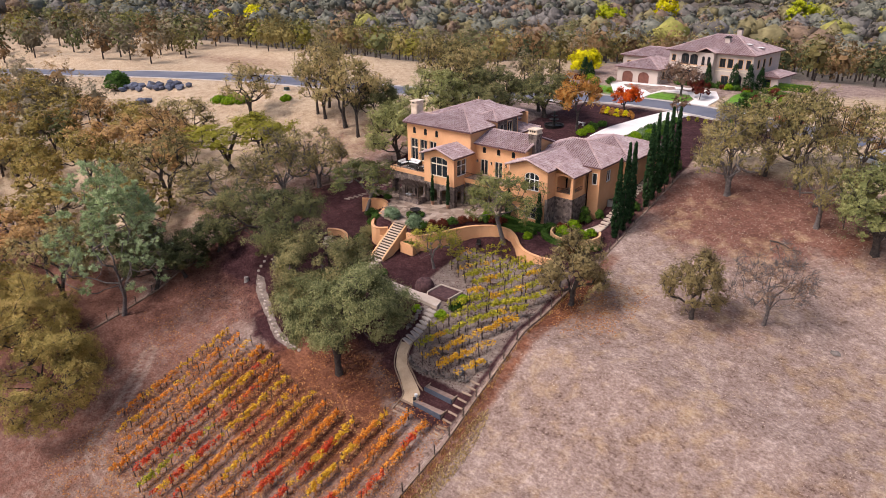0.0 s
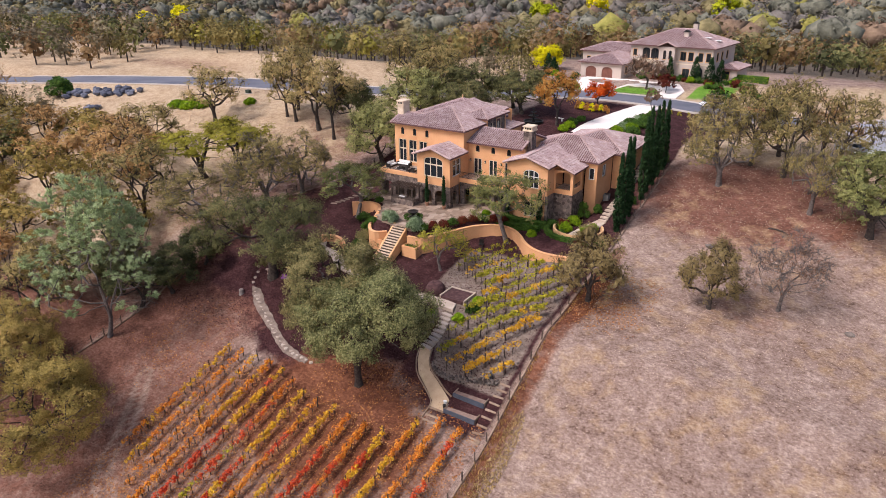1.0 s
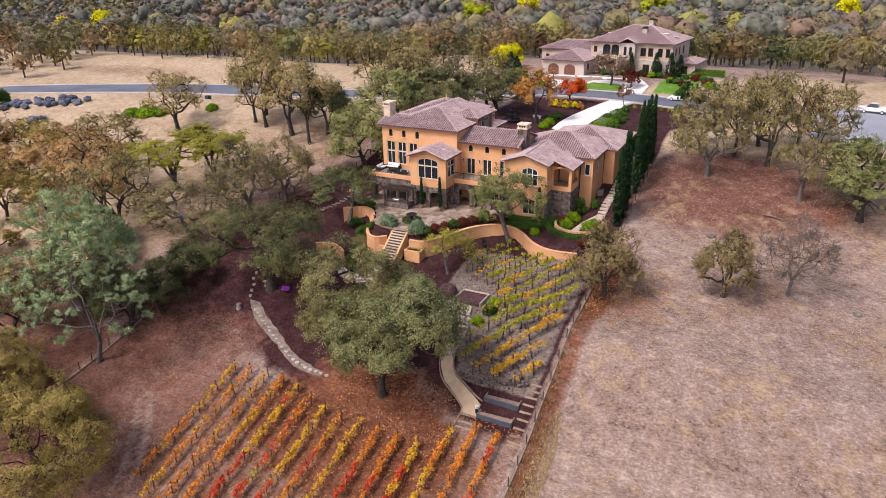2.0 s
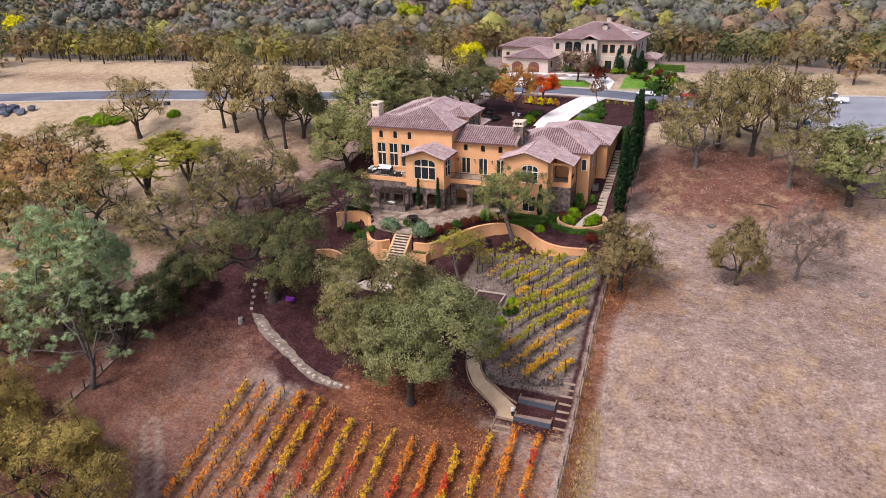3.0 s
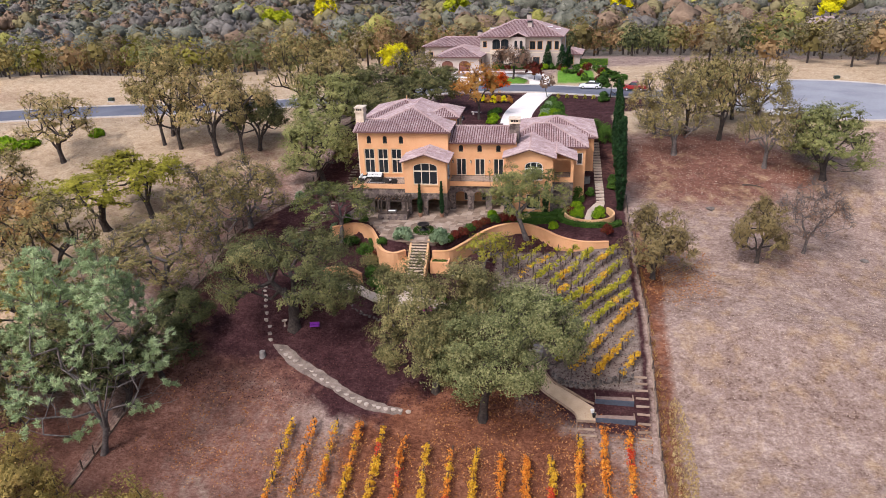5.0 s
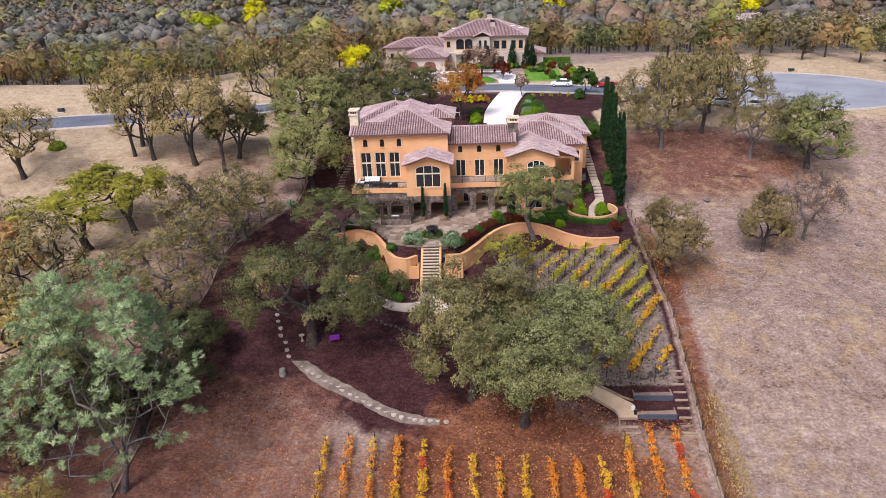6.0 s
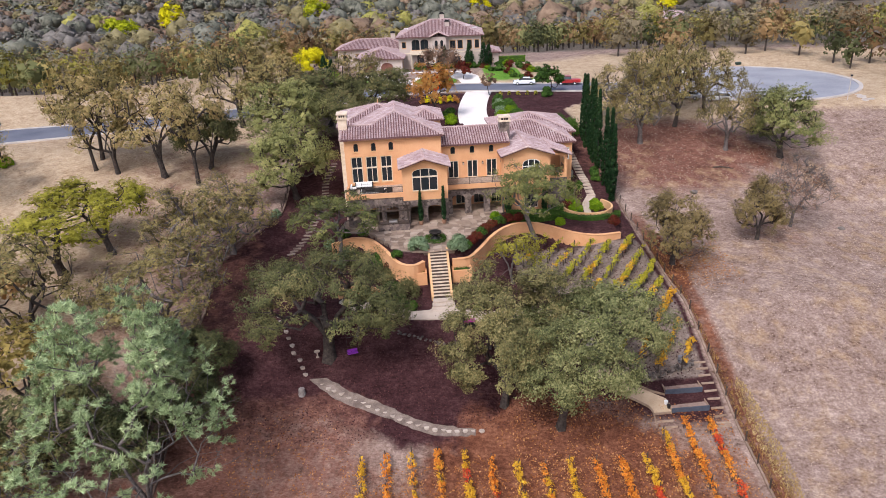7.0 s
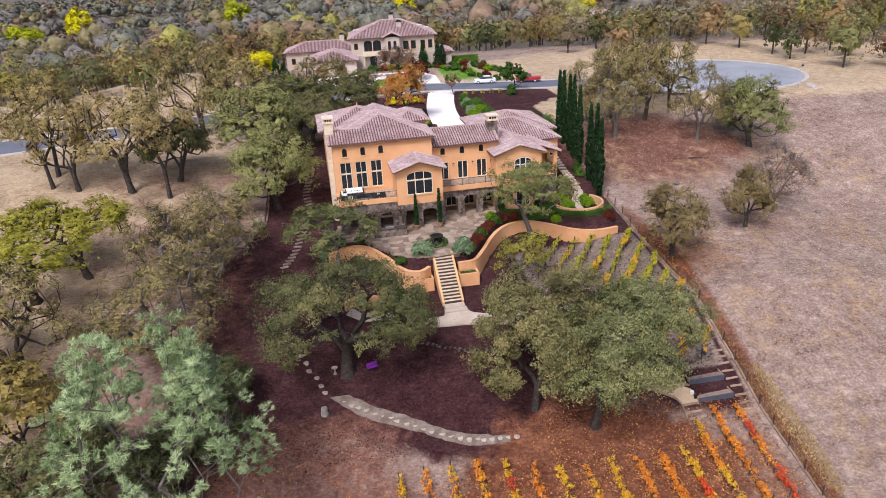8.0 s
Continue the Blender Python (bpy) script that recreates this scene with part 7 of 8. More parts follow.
build_terrace()
build_planting()
build_vines()
fence([(38.0, -75), (38.1, -50), (38.1, -30), (37.9, -12), (37.9, 4), (38.2, 19)], "wire fence on dark posts with a brown ground board", seed=1)
fence([(-20, -62), (-17.2, -46.3), (-15.8, -31), (-15.3, -20), (-15.6, -9), (-12.5, -1), (-9.4, 2.4), (-8.8, 12)], "wire fence with a weathered ground board on the west bank", seed=2)
build_beds()


# ---- the neighbour's house beyond the road ----
def build_neighbour():
    H = thing("neighbour_house", "large pale stucco two-storey house with hipped tile roofs", "house", at=(9.6, 81.6, 0), turn=-5.5)
    PALE = STUCCO_PALE
    g = 6.0

    def wall(x0, y0, x1, y1, z0, z1, holes=(), **k):
        w = straight_wall(H, x0, y0, x1, y1, z0, z1, holes, PALE)
        for h in holes:
            window_in(w, *h, cols=2 if h[1] - h[0] > 1.3 else 1, frame=WOOD_DARK, sill=True, name="window")
        return w

    up = [(0.7, 1.6, 11.7, 13.1, 0), (3.0, 4.9, 11.2, 13.6, 0.6), (5.1, 7.0, 11.2, 13.6, 0.6), (8.6, 9.4, 11.4, 13.4, 0.4), (9.9, 10.7, 11.4, 13.4, 0.4), (12.2, 13.5, 11.2, 13.1, 0), (14.0, 15.2, 11.2, 13.1, 0), (16.3, 17.4, 11.2, 13.1, 0), (18.1, 19.1, 11.2, 13.1, 0)]
    down = [(4.2, 5.8, g + 0.6, 10.2, 0.6), (8.8, 10.6, g + 0.6, 10.0, 0.0), (13.0, 14.6, g + 1.0, 9.4, 0), (15.8, 17.6, g + 0.6, 10.0, 0.8)]
    wall(0, 0, 19.6, 0, g, 14.2, up + down)
    wall(19.6, 0, 19.6, 15, g, 14.2, [(2.5, 3.6, 11.2, 13.0, 0), (5.5, 6.6, 11.2, 13.0, 0), (9, 10.2, 11.2, 13.0, 0)])
    wall(19.6, 15, 0, 15, g, 14.2)
    wall(0, 15, 0, 0, g, 14.2)
    s, r = hip(-0.7, 20.3, -0.7, 15.7, 14.2, 0.40, "x")
    roof(H, s, r, TILE_FAR, 71)
    # projecting centre with its own hip, balcony
    wall(7.9, -1.4, 11.3, -1.4, g, 14.2, [(0.7, 1.4, 11.4, 13.4, 0.35), (2.0, 2.7, 11.4, 13.4, 0.35), (0.9, 2.5, g + 0.6, 9.8, 0.6)])
    wall(11.3, -1.4, 11.3, 0.4, g, 14.2)
    wall(7.9, 0.4, 7.9, -1.4, g, 14.2)
    s, r = gable(7.3, 11.9, -2.0, 4.0, 14.22, 15.3)
    roof(H, s, r, TILE_FAR, 75)
    part("balcony", boxes((2.6, 7.4, -1.3, 0, 10.2, 10.5), (2.6, 7.4, -1.3, -1.15, 10.5, 11.2), (2.6, 2.75, -1.15, 0, 10.5, 11.2)), CREAM, H)
    for x in (2.9, 7.0):
        part("porch_column", lathe([(0.25, 0), (0.2, 0.3), (0.18, 3.9), (0.26, 4.2)], 10, (x, -1.0, g)), CREAM, H)
    part("band", boxes((-0.06, 19.66, -0.08, -0.002, 10.35, 10.55)), CREAM, H)
    # single-storey wing and garage
    wall(-16, 6.5, 0, 6.5, g, 11.2, [(1.2, 2.2, 8.4, 9.8, 0), (4.6, 6.4, 8.2, 10.0, 0)])
    wall(-16, 16, -16, 6.5, g, 11.2)
    s, r = hip(-16.6, 2.0, 5.9, 16.6, 11.2, 0.36, "x")
    roof(H, s, r, TILE_FAR, 81)
    gar = straight_wall(H, -9.6, -6.5, 1.0, -6.5, g, 10.2, [(1.4, 4.2, g, 9.3, 0.9), (5.6, 8.4, g, 9.3, 0.9)], PALE)
    for u in (1.4, 5.6):
        d = part("garage_door", boxes((u, u + 2.8, 0.12, 0.2, g, 9.3)), surface("garage_timber", [(0.14, 0.055, 0.04), (0.21, 0.09, 0.065)], 0.6) if "garage_timber" not in bpy.data.materials else bpy.data.materials["garage_timber"], gar)
        for k in range(3):
            part("panel", boxes((u + 0.15, u + 2.65, 0.09, 0.118, g + 0.3 + 0.95 * k, g + 1.05 + 0.95 * k)), bpy.data.materials["garage_timber"], d)
    wall(1.0, -6.5, 1.0, 0, g, 10.2, [(2, 3.2, 7.8, 9.4, 0)])
    wall(-9.6, 6.5, -9.6, -6.5, g, 10.2)
    s, r = hip(-10.2, 1.6, -7.1, 8.0, 10.2, 0.32, "y")
    roof(H, s, r, TILE_FAR, 85)
    # low wing on the far side
    wall(19.6, 4, 24.0, 4, g, 9.6, [(1.2, 2.8, 7.2, 9.0, 0)])
    wall(24.0, 4, 24.0, 12, g, 9.6)
    s, r = hip(19.0, 24.6, 3.4, 12.6, 9.6, 0.34, "y")
    roof(H, s, r, TILE_FAR, 91)
    for x, y, z in ((10.2, 13.5, 18.6), (11.6, -0.3 + 4.5, 17.4), (-2.4, 12.0, 14.6)):
        c = part("chimney", boxes((x - 0.55, x + 0.55, y - 0.45, y + 0.45, z - 4.0, z - 0.3)), PALE, H)
        part("chimney_cap", boxes((x - 0.7, x + 0.7, y - 0.6, y + 0.6, z - 0.3, z - 0.12), (x - 0.45, x + 0.45, y - 0.35, y + 0.35, z - 0.12, z + 0.1)), DARK, c)
    for u, v in ((16.2, 4.5), (18.0, 6.3), (1.5, 10.0)):
        zz = 14.2 + 0.40 * (min(v + 0.7, 20.3 - u, u + 0.7)) + 0.2
        part("roof_panel", boxes((u - 0.9, u + 0.9, v - 0.6, v + 0.6, zz, zz + 0.08)), WHITE, H, "pale flat roof panel")
    # approach and planting
    slab("driveway", [(6.0, 62.0), (12.0, 61.6), (12.0, 66.0), (14, 69.2), (20, 69.0), (22.2, 66.0), (22.4, 60.8), (26.6, 60.0), (26.8, 68.0), (24, 74.0), (12, 75.5), (2.0, 74.8), (0.0, 71.6)], lambda x, y: ground_z(x, y) + 0.07, 0.5, DRIVE, None, "pale concrete forecourt of the neighbouring house", "driveway", "structure")
    r = rng(61)
    spots = [(x, 79.6 - 0.05 * x + 0.4 * r.randn(), 0.9 + 0.6 * r.rand()) for x in np.arange(13.5, 31, 1.5)]
    spots += [(29.5 + 0.75 * k + 0.5 * r.randn(), 76.5 - 1.4 * k + 0.8 * r.randn(), 0.8 + 0.5 * r.rand()) for k in range(13)]
    spots += [(33.5 + 0.8 * k + 0.6 * r.randn(), 80.0 - 1.4 * k + 0.8 * r.randn(), 0.9 + 0.6 * r.rand()) for k in range(12)]
    spots += [(-9 + 2.4 * k + 0.6 * r.randn(), 71.5 + 1.2 * r.randn(), 0.9 + 0.5 * r.rand()) for k in range(5)]
    spots += [(-8 + 1.9 * k, 64.5 + 0.6 * r.randn(), 0.8 + 0.4 * r.rand()) for k in range(7)]
    for k, (x, y, R) in enumerate(spots):
        shrub("garden_shrub", "rounded dark green shrub in the neighbour's garden", x, y, ground_z(x, y), R, R * 1.1, (HEDGE_LEAF, HEDGE_LEAF, RED_LEAF, SHRUB_BRIGHT, HEDGE_LEAF)[k % 5], 700 + k, 0.3, 0.8, group="neighbour shrubs")
    for k, (x, y, h, w) in enumerate([(20.2, 78.6, 5.2, 0.9), (26.0, 78.4, 5.6, 1.1), (29.4, 77.6, 5.6, 1.2), (31.0, 80.5, 5.0, 1.1), (-8.0, 73.6, 5.0, 1.3), (-6.2, 73.0, 4.2, 1.2)]):
        cypress(x, y, h, w, seed=160 + k)
    hedge([(31.5, 84.0), (36, 84.4), (40.5, 83.6)], 1.2, 1.6, "tall clipped hedge beside the neighbour's lawn", 9, SHRUB_BRIGHT)


def far_house(x, y, turn, w, d, label, walls):
    """A small house far off in the valley: walls, hipped roof, door and windows."""
    z = ground_z(x, y)
    ob = thing("far_house", label, "house", "valley houses", at=(x, y, z), turn=turn)
    part("wall", boxes((-w / 2, w / 2, -d / 2, d / 2, -1, 4.2), (-w / 2 + 1, -w / 6, -d / 2 - 4, -d / 2, -1, 3.6)), walls, ob)
    for a0, a1, b0, b1, h, along in ((-w / 2 - 0.8, w / 2 + 0.8, -d / 2 - 0.8, d / 2 + 0.8, 4.2, "x"), (-w / 2 + 0.4, -w / 6 + 0.6, -d / 2 - 4.6, d / 4, 3.6, "y")):
        slopes, ridges = hip(a0, a1, b0, b1, h, 0.45, along)
        bm = bmesh.new()
        for poly in slopes:
            bm.faces.new([bm.verts.new(p) for p in poly])
        bm.faces.new([bm.verts.new(p) for p in ((a0, b0, h - 0.02), (a1, b0, h - 0.02), (a1, b1, h - 0.02), (a0, b1, h - 0.02))])
        part("roof", bm, TILE_FAR, ob)
    for k in range(4):
        u = -w / 12 + k * w / 7
        part("window", boxes((u, u + 1.4, -d / 2 - 0.05, -d / 2 + 0.05, 1.2, 2.9)), GLASS, ob)
    part("door", boxes((-w / 2 + 2, -w / 6 - 1, -d / 2 - 4.05, -d / 2 - 3.95, 0, 2.6)), WHITE, ob)


def ornamental():
    """Single garden and street trees in autumn colour."""
    def one(name, label, seed, H, R, bole, mat, x, y, clumps=70, per=50, leaf=0.3, bark=BARK, **k):
        plant(make_tree(name, label, "tree", seed, H, R, bole, clumps, per, leaf, mat, bark, **k), x, y, 1.0, 37 * seed % 360, first=True)
    one("yellow_tree", "round bright yellow tree by the neighbour's drive", 201, 6.6, 4.3, 1.2, YELLOW_LEAF, -11.8, 80.5, 110, 96, 0.2, lift=0.1)
    one("orange_tree", "tall tree with thin orange-brown leaves behind the roof", 203, 10.6, 4.3, 2.8, ORANGE_LEAF, 14.4, 30.0, 110, 56, 0.16)
    one("scarlet_tree", "small scarlet maple beside the road", 205, 5.8, 3.2, 1.5, SCARLET_LEAF, 15.8, 46.6, 80, 72, 0.16)
    one("pink_tree", "thin pinkish-brown tree before the pale house", 207, 7.6, 5.0, 1.8, BARE_TWIG, 18.5, 67.8, 100, 40, 0.15, twigs=4)
    one("crimson_tree", "small crimson tree at the forecourt", 209, 4.2, 2.2, 1.2, RED_LEAF, 23.2, 66.2, 40, 50, 0.28)
    one("round_tree", "small dense round green tree by the mailbox", 211, 5.6, 2.7, 1.5, HEDGE_LEAF, 38.6, 47.2, 50, 70, 0.28)
    one("street_tree", "slender young tree with few leaves", 213, 4.6, 1.9, 1.6, BARE_TWIG, 26.4, 47.4, 40, 24, 0.2)
    one("yellow_tree", "very tall yellow poplar in the valley", 215, 25, 11.5, 3, YELLOW_LEAF, -163, 500, 90, 80, 0.8, lift=0.1)
    one("yellow_tree", "large yellow-green tree in the valley", 217, 19, 12.0, 3, LIME_LEAF, -180, 430, 90, 80, 0.75, lift=0.1)
    one("yellow_tree", "broad bright yellow tree beyond the knoll", 219, 18, 12.0, 3, YELLOW_LEAF, -405, 268, 90, 80, 0.75, lift=0.1)
    one("yellow_tree", "yellow tree at the edge of the green", 221, 16, 9, 2.4, YELLOW_LEAF, 75, 440, 80, 80, 0.65, lift=0.1)
    one("yellow_tree", "yellow tree at the edge of the green", 223, 16, 9.5, 2.4, YELLOW_LEAF, 206, 408, 80, 80, 0.65, lift=0.1)
    one("green_tree", "pale green poplar in the valley", 225, 22, 9.5, 3, LIME_LEAF, -42, 418, 80, 80, 0.65, lift=0.1)
    one("yellow_tree", "pale yellow tree beyond the road", 227, 16, 9, 2.5, YELLOW_LEAF, -375, 216, 80, 80, 0.65, lift=0.1)
    far_house(-340, 500, -35, 26, 12, "low pale house among the far trees", WHITE)
    far_house(176, 330, 25, 24, 11, "pale bungalow beside the fairway", STUCCO_PALE)
    far_house(206, 272, 40, 22, 11, "low white house at the wood's edge", WHITE)
    shrub("round_bush", "clipped round dark bush under the small tree", 37.2, 43.6, ground_z(37.2, 43.6), 1.25, 1.9, HEDGE_LEAF, 480, 0.2, 2.0)
    shrub("round_bush", "large rounded green bush beside the boulders", -112, 8.0, ground_z(-112, 8.0), 3.4, 4.8, HEDGE_LEAF, 481, 0.45, 2.0)
    for k, (x, y, R) in enumerate([(-70, 11.5, 2.2), (-66, 12.0, 2.4), (-62.5, 13.0, 2.0), (-68, 14.0, 1.8), (-52, 17, 1.4)]):
        shrub("bramble", "low bright green bramble patch on dry grass", x, y, ground_z(x, y), R, 0.9, SHRUB_BRIGHT, 485 + k, 0.3, 1.6, group="brambles")
    r = rng(62)
    for k in range(46):
        t = r.rand()
        x, y = -111 + 22 * t + 0.6 * r.randn(), 8.5 + 5.2 * t + 1.1 * r.randn()
        if k > 38:
            x, y = -92 + 2 * r.randn(), 4.6 + 0.8 * r.randn()
        o = tagged(new("boulder", BOULDERS[k % 3]), "dark blue-grey boulder in a loose row", "boulder", "boulders")
        s = 1.5 + 1.2 * r.rand()
        o.matrix_basis = pose(x, y, ground_z(x, y) + 0.25 * s, 20 * r.randn(), 20 * r.randn(), 360 * r.rand()) @ Matrix.Diagonal((s, s * 0.85, s * 0.9, 1))


# ---- vehicles ----
def car(x, y, z, turn, label, paint, pickup=False):
    """A parked car: body, cabin glass, wheels, lamps."""
    ob = thing("pickup" if pickup else "car", label, "car", at=(x, y, z), turn=turn)
    body = [(-2.3, 0.35, 0.62), (-2.25, 0.35, 0.95), (-1.0, 0.3, 1.02), (1.0, 0.3, 0.98), (2.1, 0.32, 0.82), (2.35, 0.38, 0.6)]
    cabin = [(-1.75, 0.98), (-1.15, 1.42), (0.25, 1.46), (1.05, 0.99)]
    if pickup:
        body = [(-2.6, 0.5, 1.0), (-2.55, 0.5, 1.12), (-0.6, 0.45, 1.12), (1.2, 0.45, 1.15), (2.4, 0.45, 1.1), (2.6, 0.55, 0.8)]
        cabin = [(-0.7, 1.12), (-0.6, 1.75), (0.6, 1.78), (1.25, 1.15)]
    bm = bmesh.new()
    rings = []
    for bx, lo, hi in body:
        w = 0.9 if abs(bx) < 2 else 0.78
        rings.append([bm.verts.new(p) for p in ((bx, -w, lo), (bx, -w, hi - 0.12), (bx, -w + 0.12, hi), (bx, w - 0.12, hi), (bx, w, hi - 0.12), (bx, w, lo))])
    for a, b in zip(rings, rings[1:]):
        for i in range(6):
            bm.faces.new((a[i], a[(i + 1) % 6], b[(i + 1) % 6], b[i]))
    bm.faces.new(rings[0])
    bm.faces.new(rings[-1][::-1])
    part("body", bm, paint, ob, smooth=False)
    bm = bmesh.new()
    lo = [bm.verts.new((cx, s * (0.82 if k in (0, 3) else 0.66), cz)) for s in (-1, 1) for k, (cx, cz) in enumerate(cabin)]
    bm.faces.new(lo[:4])
    bm.faces.new(lo[7:3:-1])
    for i in range(3):
        bm.faces.new((lo[i], lo[i + 1], lo[5 + i], lo[4 + i]))
    part("windows", bm, GLASS, ob)
    part("roof", boxes((cabin[1][0] - 0.02, cabin[2][0] + 0.02, -0.66, 0.66, cabin[1][1] - 0.02, cabin[2][1] + 0.03), bevel=0.03), paint, ob)
    for bx in (-1.4, 1.45):
        for s in (-1, 1):
            w = part("wheel", lathe([(0.20, -0.11), (0.33, -0.10), (0.33, 0.10), (0.20, 0.11)], 14), DARK, ob)
            w.matrix_basis = pose(bx, s * 0.82, 0.33, 90, 0, 0)
            part("rim", lathe([(0.19, -0.125), (0.17, -0.12), (0.17, 0.12), (0.19, 0.125)], 10), WHITE, w)
    for s in (-1, 1):
        part("headlight", boxes((2.12, 2.37, s * 0.62 - 0.12, s * 0.62 + 0.12, 0.66, 0.78)), GLASS_PALE, ob)
        part("tail_light", boxes((body[0][0] - 0.02, body[0][0] + 0.05, s * 0.6 - 0.14, s * 0.6 + 0.14, 0.72, 0.88)), bpy.data.materials["red_paint"], ob)


def build_vehicles():
    red = surface("red_paint", [(0.34, 0.02, 0.02), (0.42, 0.03, 0.03)], 0.8, 0.3, 0.0, spec=0.6)
    white = surface("car_white", [(0.74, 0.75, 0.77), (0.82, 0.83, 0.85)], 0.8, 0.25, 0.0, spec=0.6)
    silver = surface("car_silver", [(0.46, 0.48, 0.50), (0.56, 0.58, 0.60)], 0.8, 0.3, 0.0, metal=0.5)
    black = surface("car_black", [(0.02, 0.02, 0.025), (0.04, 0.04, 0.045)], 0.8, 0.25, 0.0, spec=0.6)
    car(35.2, 57.0, 5.82, 172, "white sedan parked at the kerb of the road", white)
    car(44.0, 54.6, 5.75, 166, "red pickup parked at the kerb behind the sedan", red, True)
    car(65.4, 30.4, 5.62, 152, "white sedan parked at the turning circle", white)
    car(69.0, 58.6, 5.63, 170, "white pickup parked at the far kerb of the turning circle", white, True)
    car(61.0, 33.6, 5.6, 148, "pale silver car parked under the oaks", silver)


# ---- things on the terraces and lawns ----
def build_furnishing():
    zt = DECK + 0.006
    cloth = surface("white_cushion", [(0.70, 0.69, 0.67), (0.80, 0.79, 0.77)], 0.4, 0.9, 0.2)
    wicker = surface("black_wicker", [(0.018, 0.016, 0.015), (0.045, 0.04, 0.036)], 0.15, 0.7, 0.5)
    rug = thing("rug", "black outdoor rug with a pale border", "rug", at=(3.7, -2.0, zt))
    part("field", boxes((-1.7, 1.7, -1.1, 1.1, 0, 0.015)), wicker, rug)
    part("border", boxes((-1.55, 1.55, -0.96, -0.90, 0.0155, 0.02), (-1.55, 1.55, 0.90, 0.96, 0.0155, 0.02), (-1.55, -1.49, -0.9, 0.9, 0.0155, 0.02), (1.49, 1.55, -0.9, 0.9, 0.0155, 0.02)), cloth, rug)
    for x, y, w, t in ((2.6, -0.85, 2.4, 0), (1.15, -2.1, 1.9, 90)):
        s = thing("outdoor_sofa", "black wicker sofa with white cushions on the terrace", "sofa", "terrace sofas", at=(x, y, zt), turn=t)
        part("frame", boxes((-w / 2, w / 2, -0.42, 0.42, 0.05, 0.3), (-w / 2, w / 2, 0.3, 0.42, 0.3, 0.72), (-w / 2, -w / 2 + 0.12, -0.42, 0.3, 0.3, 0.58), (w / 2 - 0.12, w / 2, -0.42, 0.3, 0.3, 0.58), bevel=0.02), wicker, s)
        n = 3 if w > 2 else 2
        for k in range(n):
            a, b = -w / 2 + 0.14 + k * (w - 0.28) / n, -w / 2 + 0.14 + (k + 1) * (w - 0.28) / n - 0.02
            part("seat_cushion", boxes((a, b, -0.42, 0.16, 0.305, 0.47), bevel=0.05), cloth, s)
            part("back_cushion", boxes((a, b, 0.10, 0.29, 0.475, 0.86), bevel=0.05), cloth, s)
    t = thing("coffee_table", "low black wicker coffee table", "table", at=(3.3, -2.2, zt + 0.022))
    part("top", boxes((-0.55, 0.55, -0.35, 0.35, 0.34, 0.4), bevel=0.01), wicker, t)
    for a in (-0.48, 0.48):
        for b in (-0.28, 0.28):
            part("leg", boxes((a - 0.04, a + 0.04, b - 0.04, b + 0.04, 0, 0.34)), wicker, t)
    for k, x in enumerate((5.0, 5.9)):
        c = thing("lounge_chair", "black wicker chair with a white cushion", "chair", "terrace chairs", at=(x, -2.9, zt), turn=160 + 25 * k)
        part("frame", boxes((-0.38, 0.38, -0.38, 0.38, 0.05, 0.3), (-0.38, 0.38, 0.28, 0.38, 0.3, 0.75), bevel=0.02), wicker, c)
        part("cushion", boxes((-0.34, 0.34, -0.37, 0.26, 0.305, 0.44), bevel=0.04), cloth, c)
    # grill pergola below the terrace
    p = thing("pergola", "dark timber pergola over a stone barbecue counter", "pergola", at=(6.2, -6.0, PATIO))
    part("counter", boxes((-2.0, 2.0, -0.55, 0.25, 0, 0.95), (1.3, 2.0, 0.25, 1.4, 0, 0.95)), STONE, p, "rubble stone barbecue counter")
    part("worktop", boxes((-2.06, 2.06, -0.62, 0.30, 0.952, 1.02)), WOOD_DARK, p)
    part("grill", boxes((-0.6, 0.5, -0.5, 0.15, 1.02, 1.32), bevel=0.04), surface("steel", [(0.35, 0.35, 0.36), (0.5, 0.5, 0.5)], 0.3, 0.3, 0.0, metal=0.9), p, "steel barbecue grill")
    for x in (-1.9, 1.9):
        for y in (-0.45, 1.3):
            part("post", boxes((x - 0.09, x + 0.09, y - 0.09, y + 0.09, 0 if y > 1 or x < 0 else 0, 2.6)), WOOD_DARK, p)
    for y in (-0.45, 1.3):
        part("beam", boxes((-2.2, 2.2, y - 0.07, y + 0.07, 2.6, 2.78)), WOOD_DARK, p)
    for k in range(11):
        x = -2.1 + 0.42 * k
        part("rafter", boxes((x - 0.04, x + 0.04, -0.9, 1.7, 2.78, 2.9)), WOOD_DARK, p)
    # patio bowl in a ring of box
    b = thing("patio_fountain", "dark urn fountain in a clipped box ring", "fountain", at=(11.2, -10.6, PATIO))
    part("urn", lathe([(0.55, 0.0), (0.60, 0.3), (0.3, 0.42), (0.22, 0.65), (0.45, 0.85), (0.74, 1.0), (0.80, 1.1), (0.68, 1.1), (0.4, 0.95)], 18), DARK, b, smooth=True)
    ring = [(1.15 * math.cos(a), 1.15 * math.sin(a), h) for a in np.linspace(0, 2 * math.pi, 26) for h in (0.15, 0.4)]
    part("box_ring", quads_mesh("box_ring", leaf_quads(rng(90), np.array(ring), 0.28, 26, 0.12), HEDGE_LEAF), None, b)
    f = thing("tiered_fountain", "dark three-tier fountain on the mulch forecourt", "fountain", at=(9.9, 29.6, ground_z(9.9, 29.6)))
    part("basin", lathe([(1.7, -0.2), (1.75, 0.5), (1.85, 0.55), (1.65, 0.55), (1.6, 0.3)], 24), DARK, f)
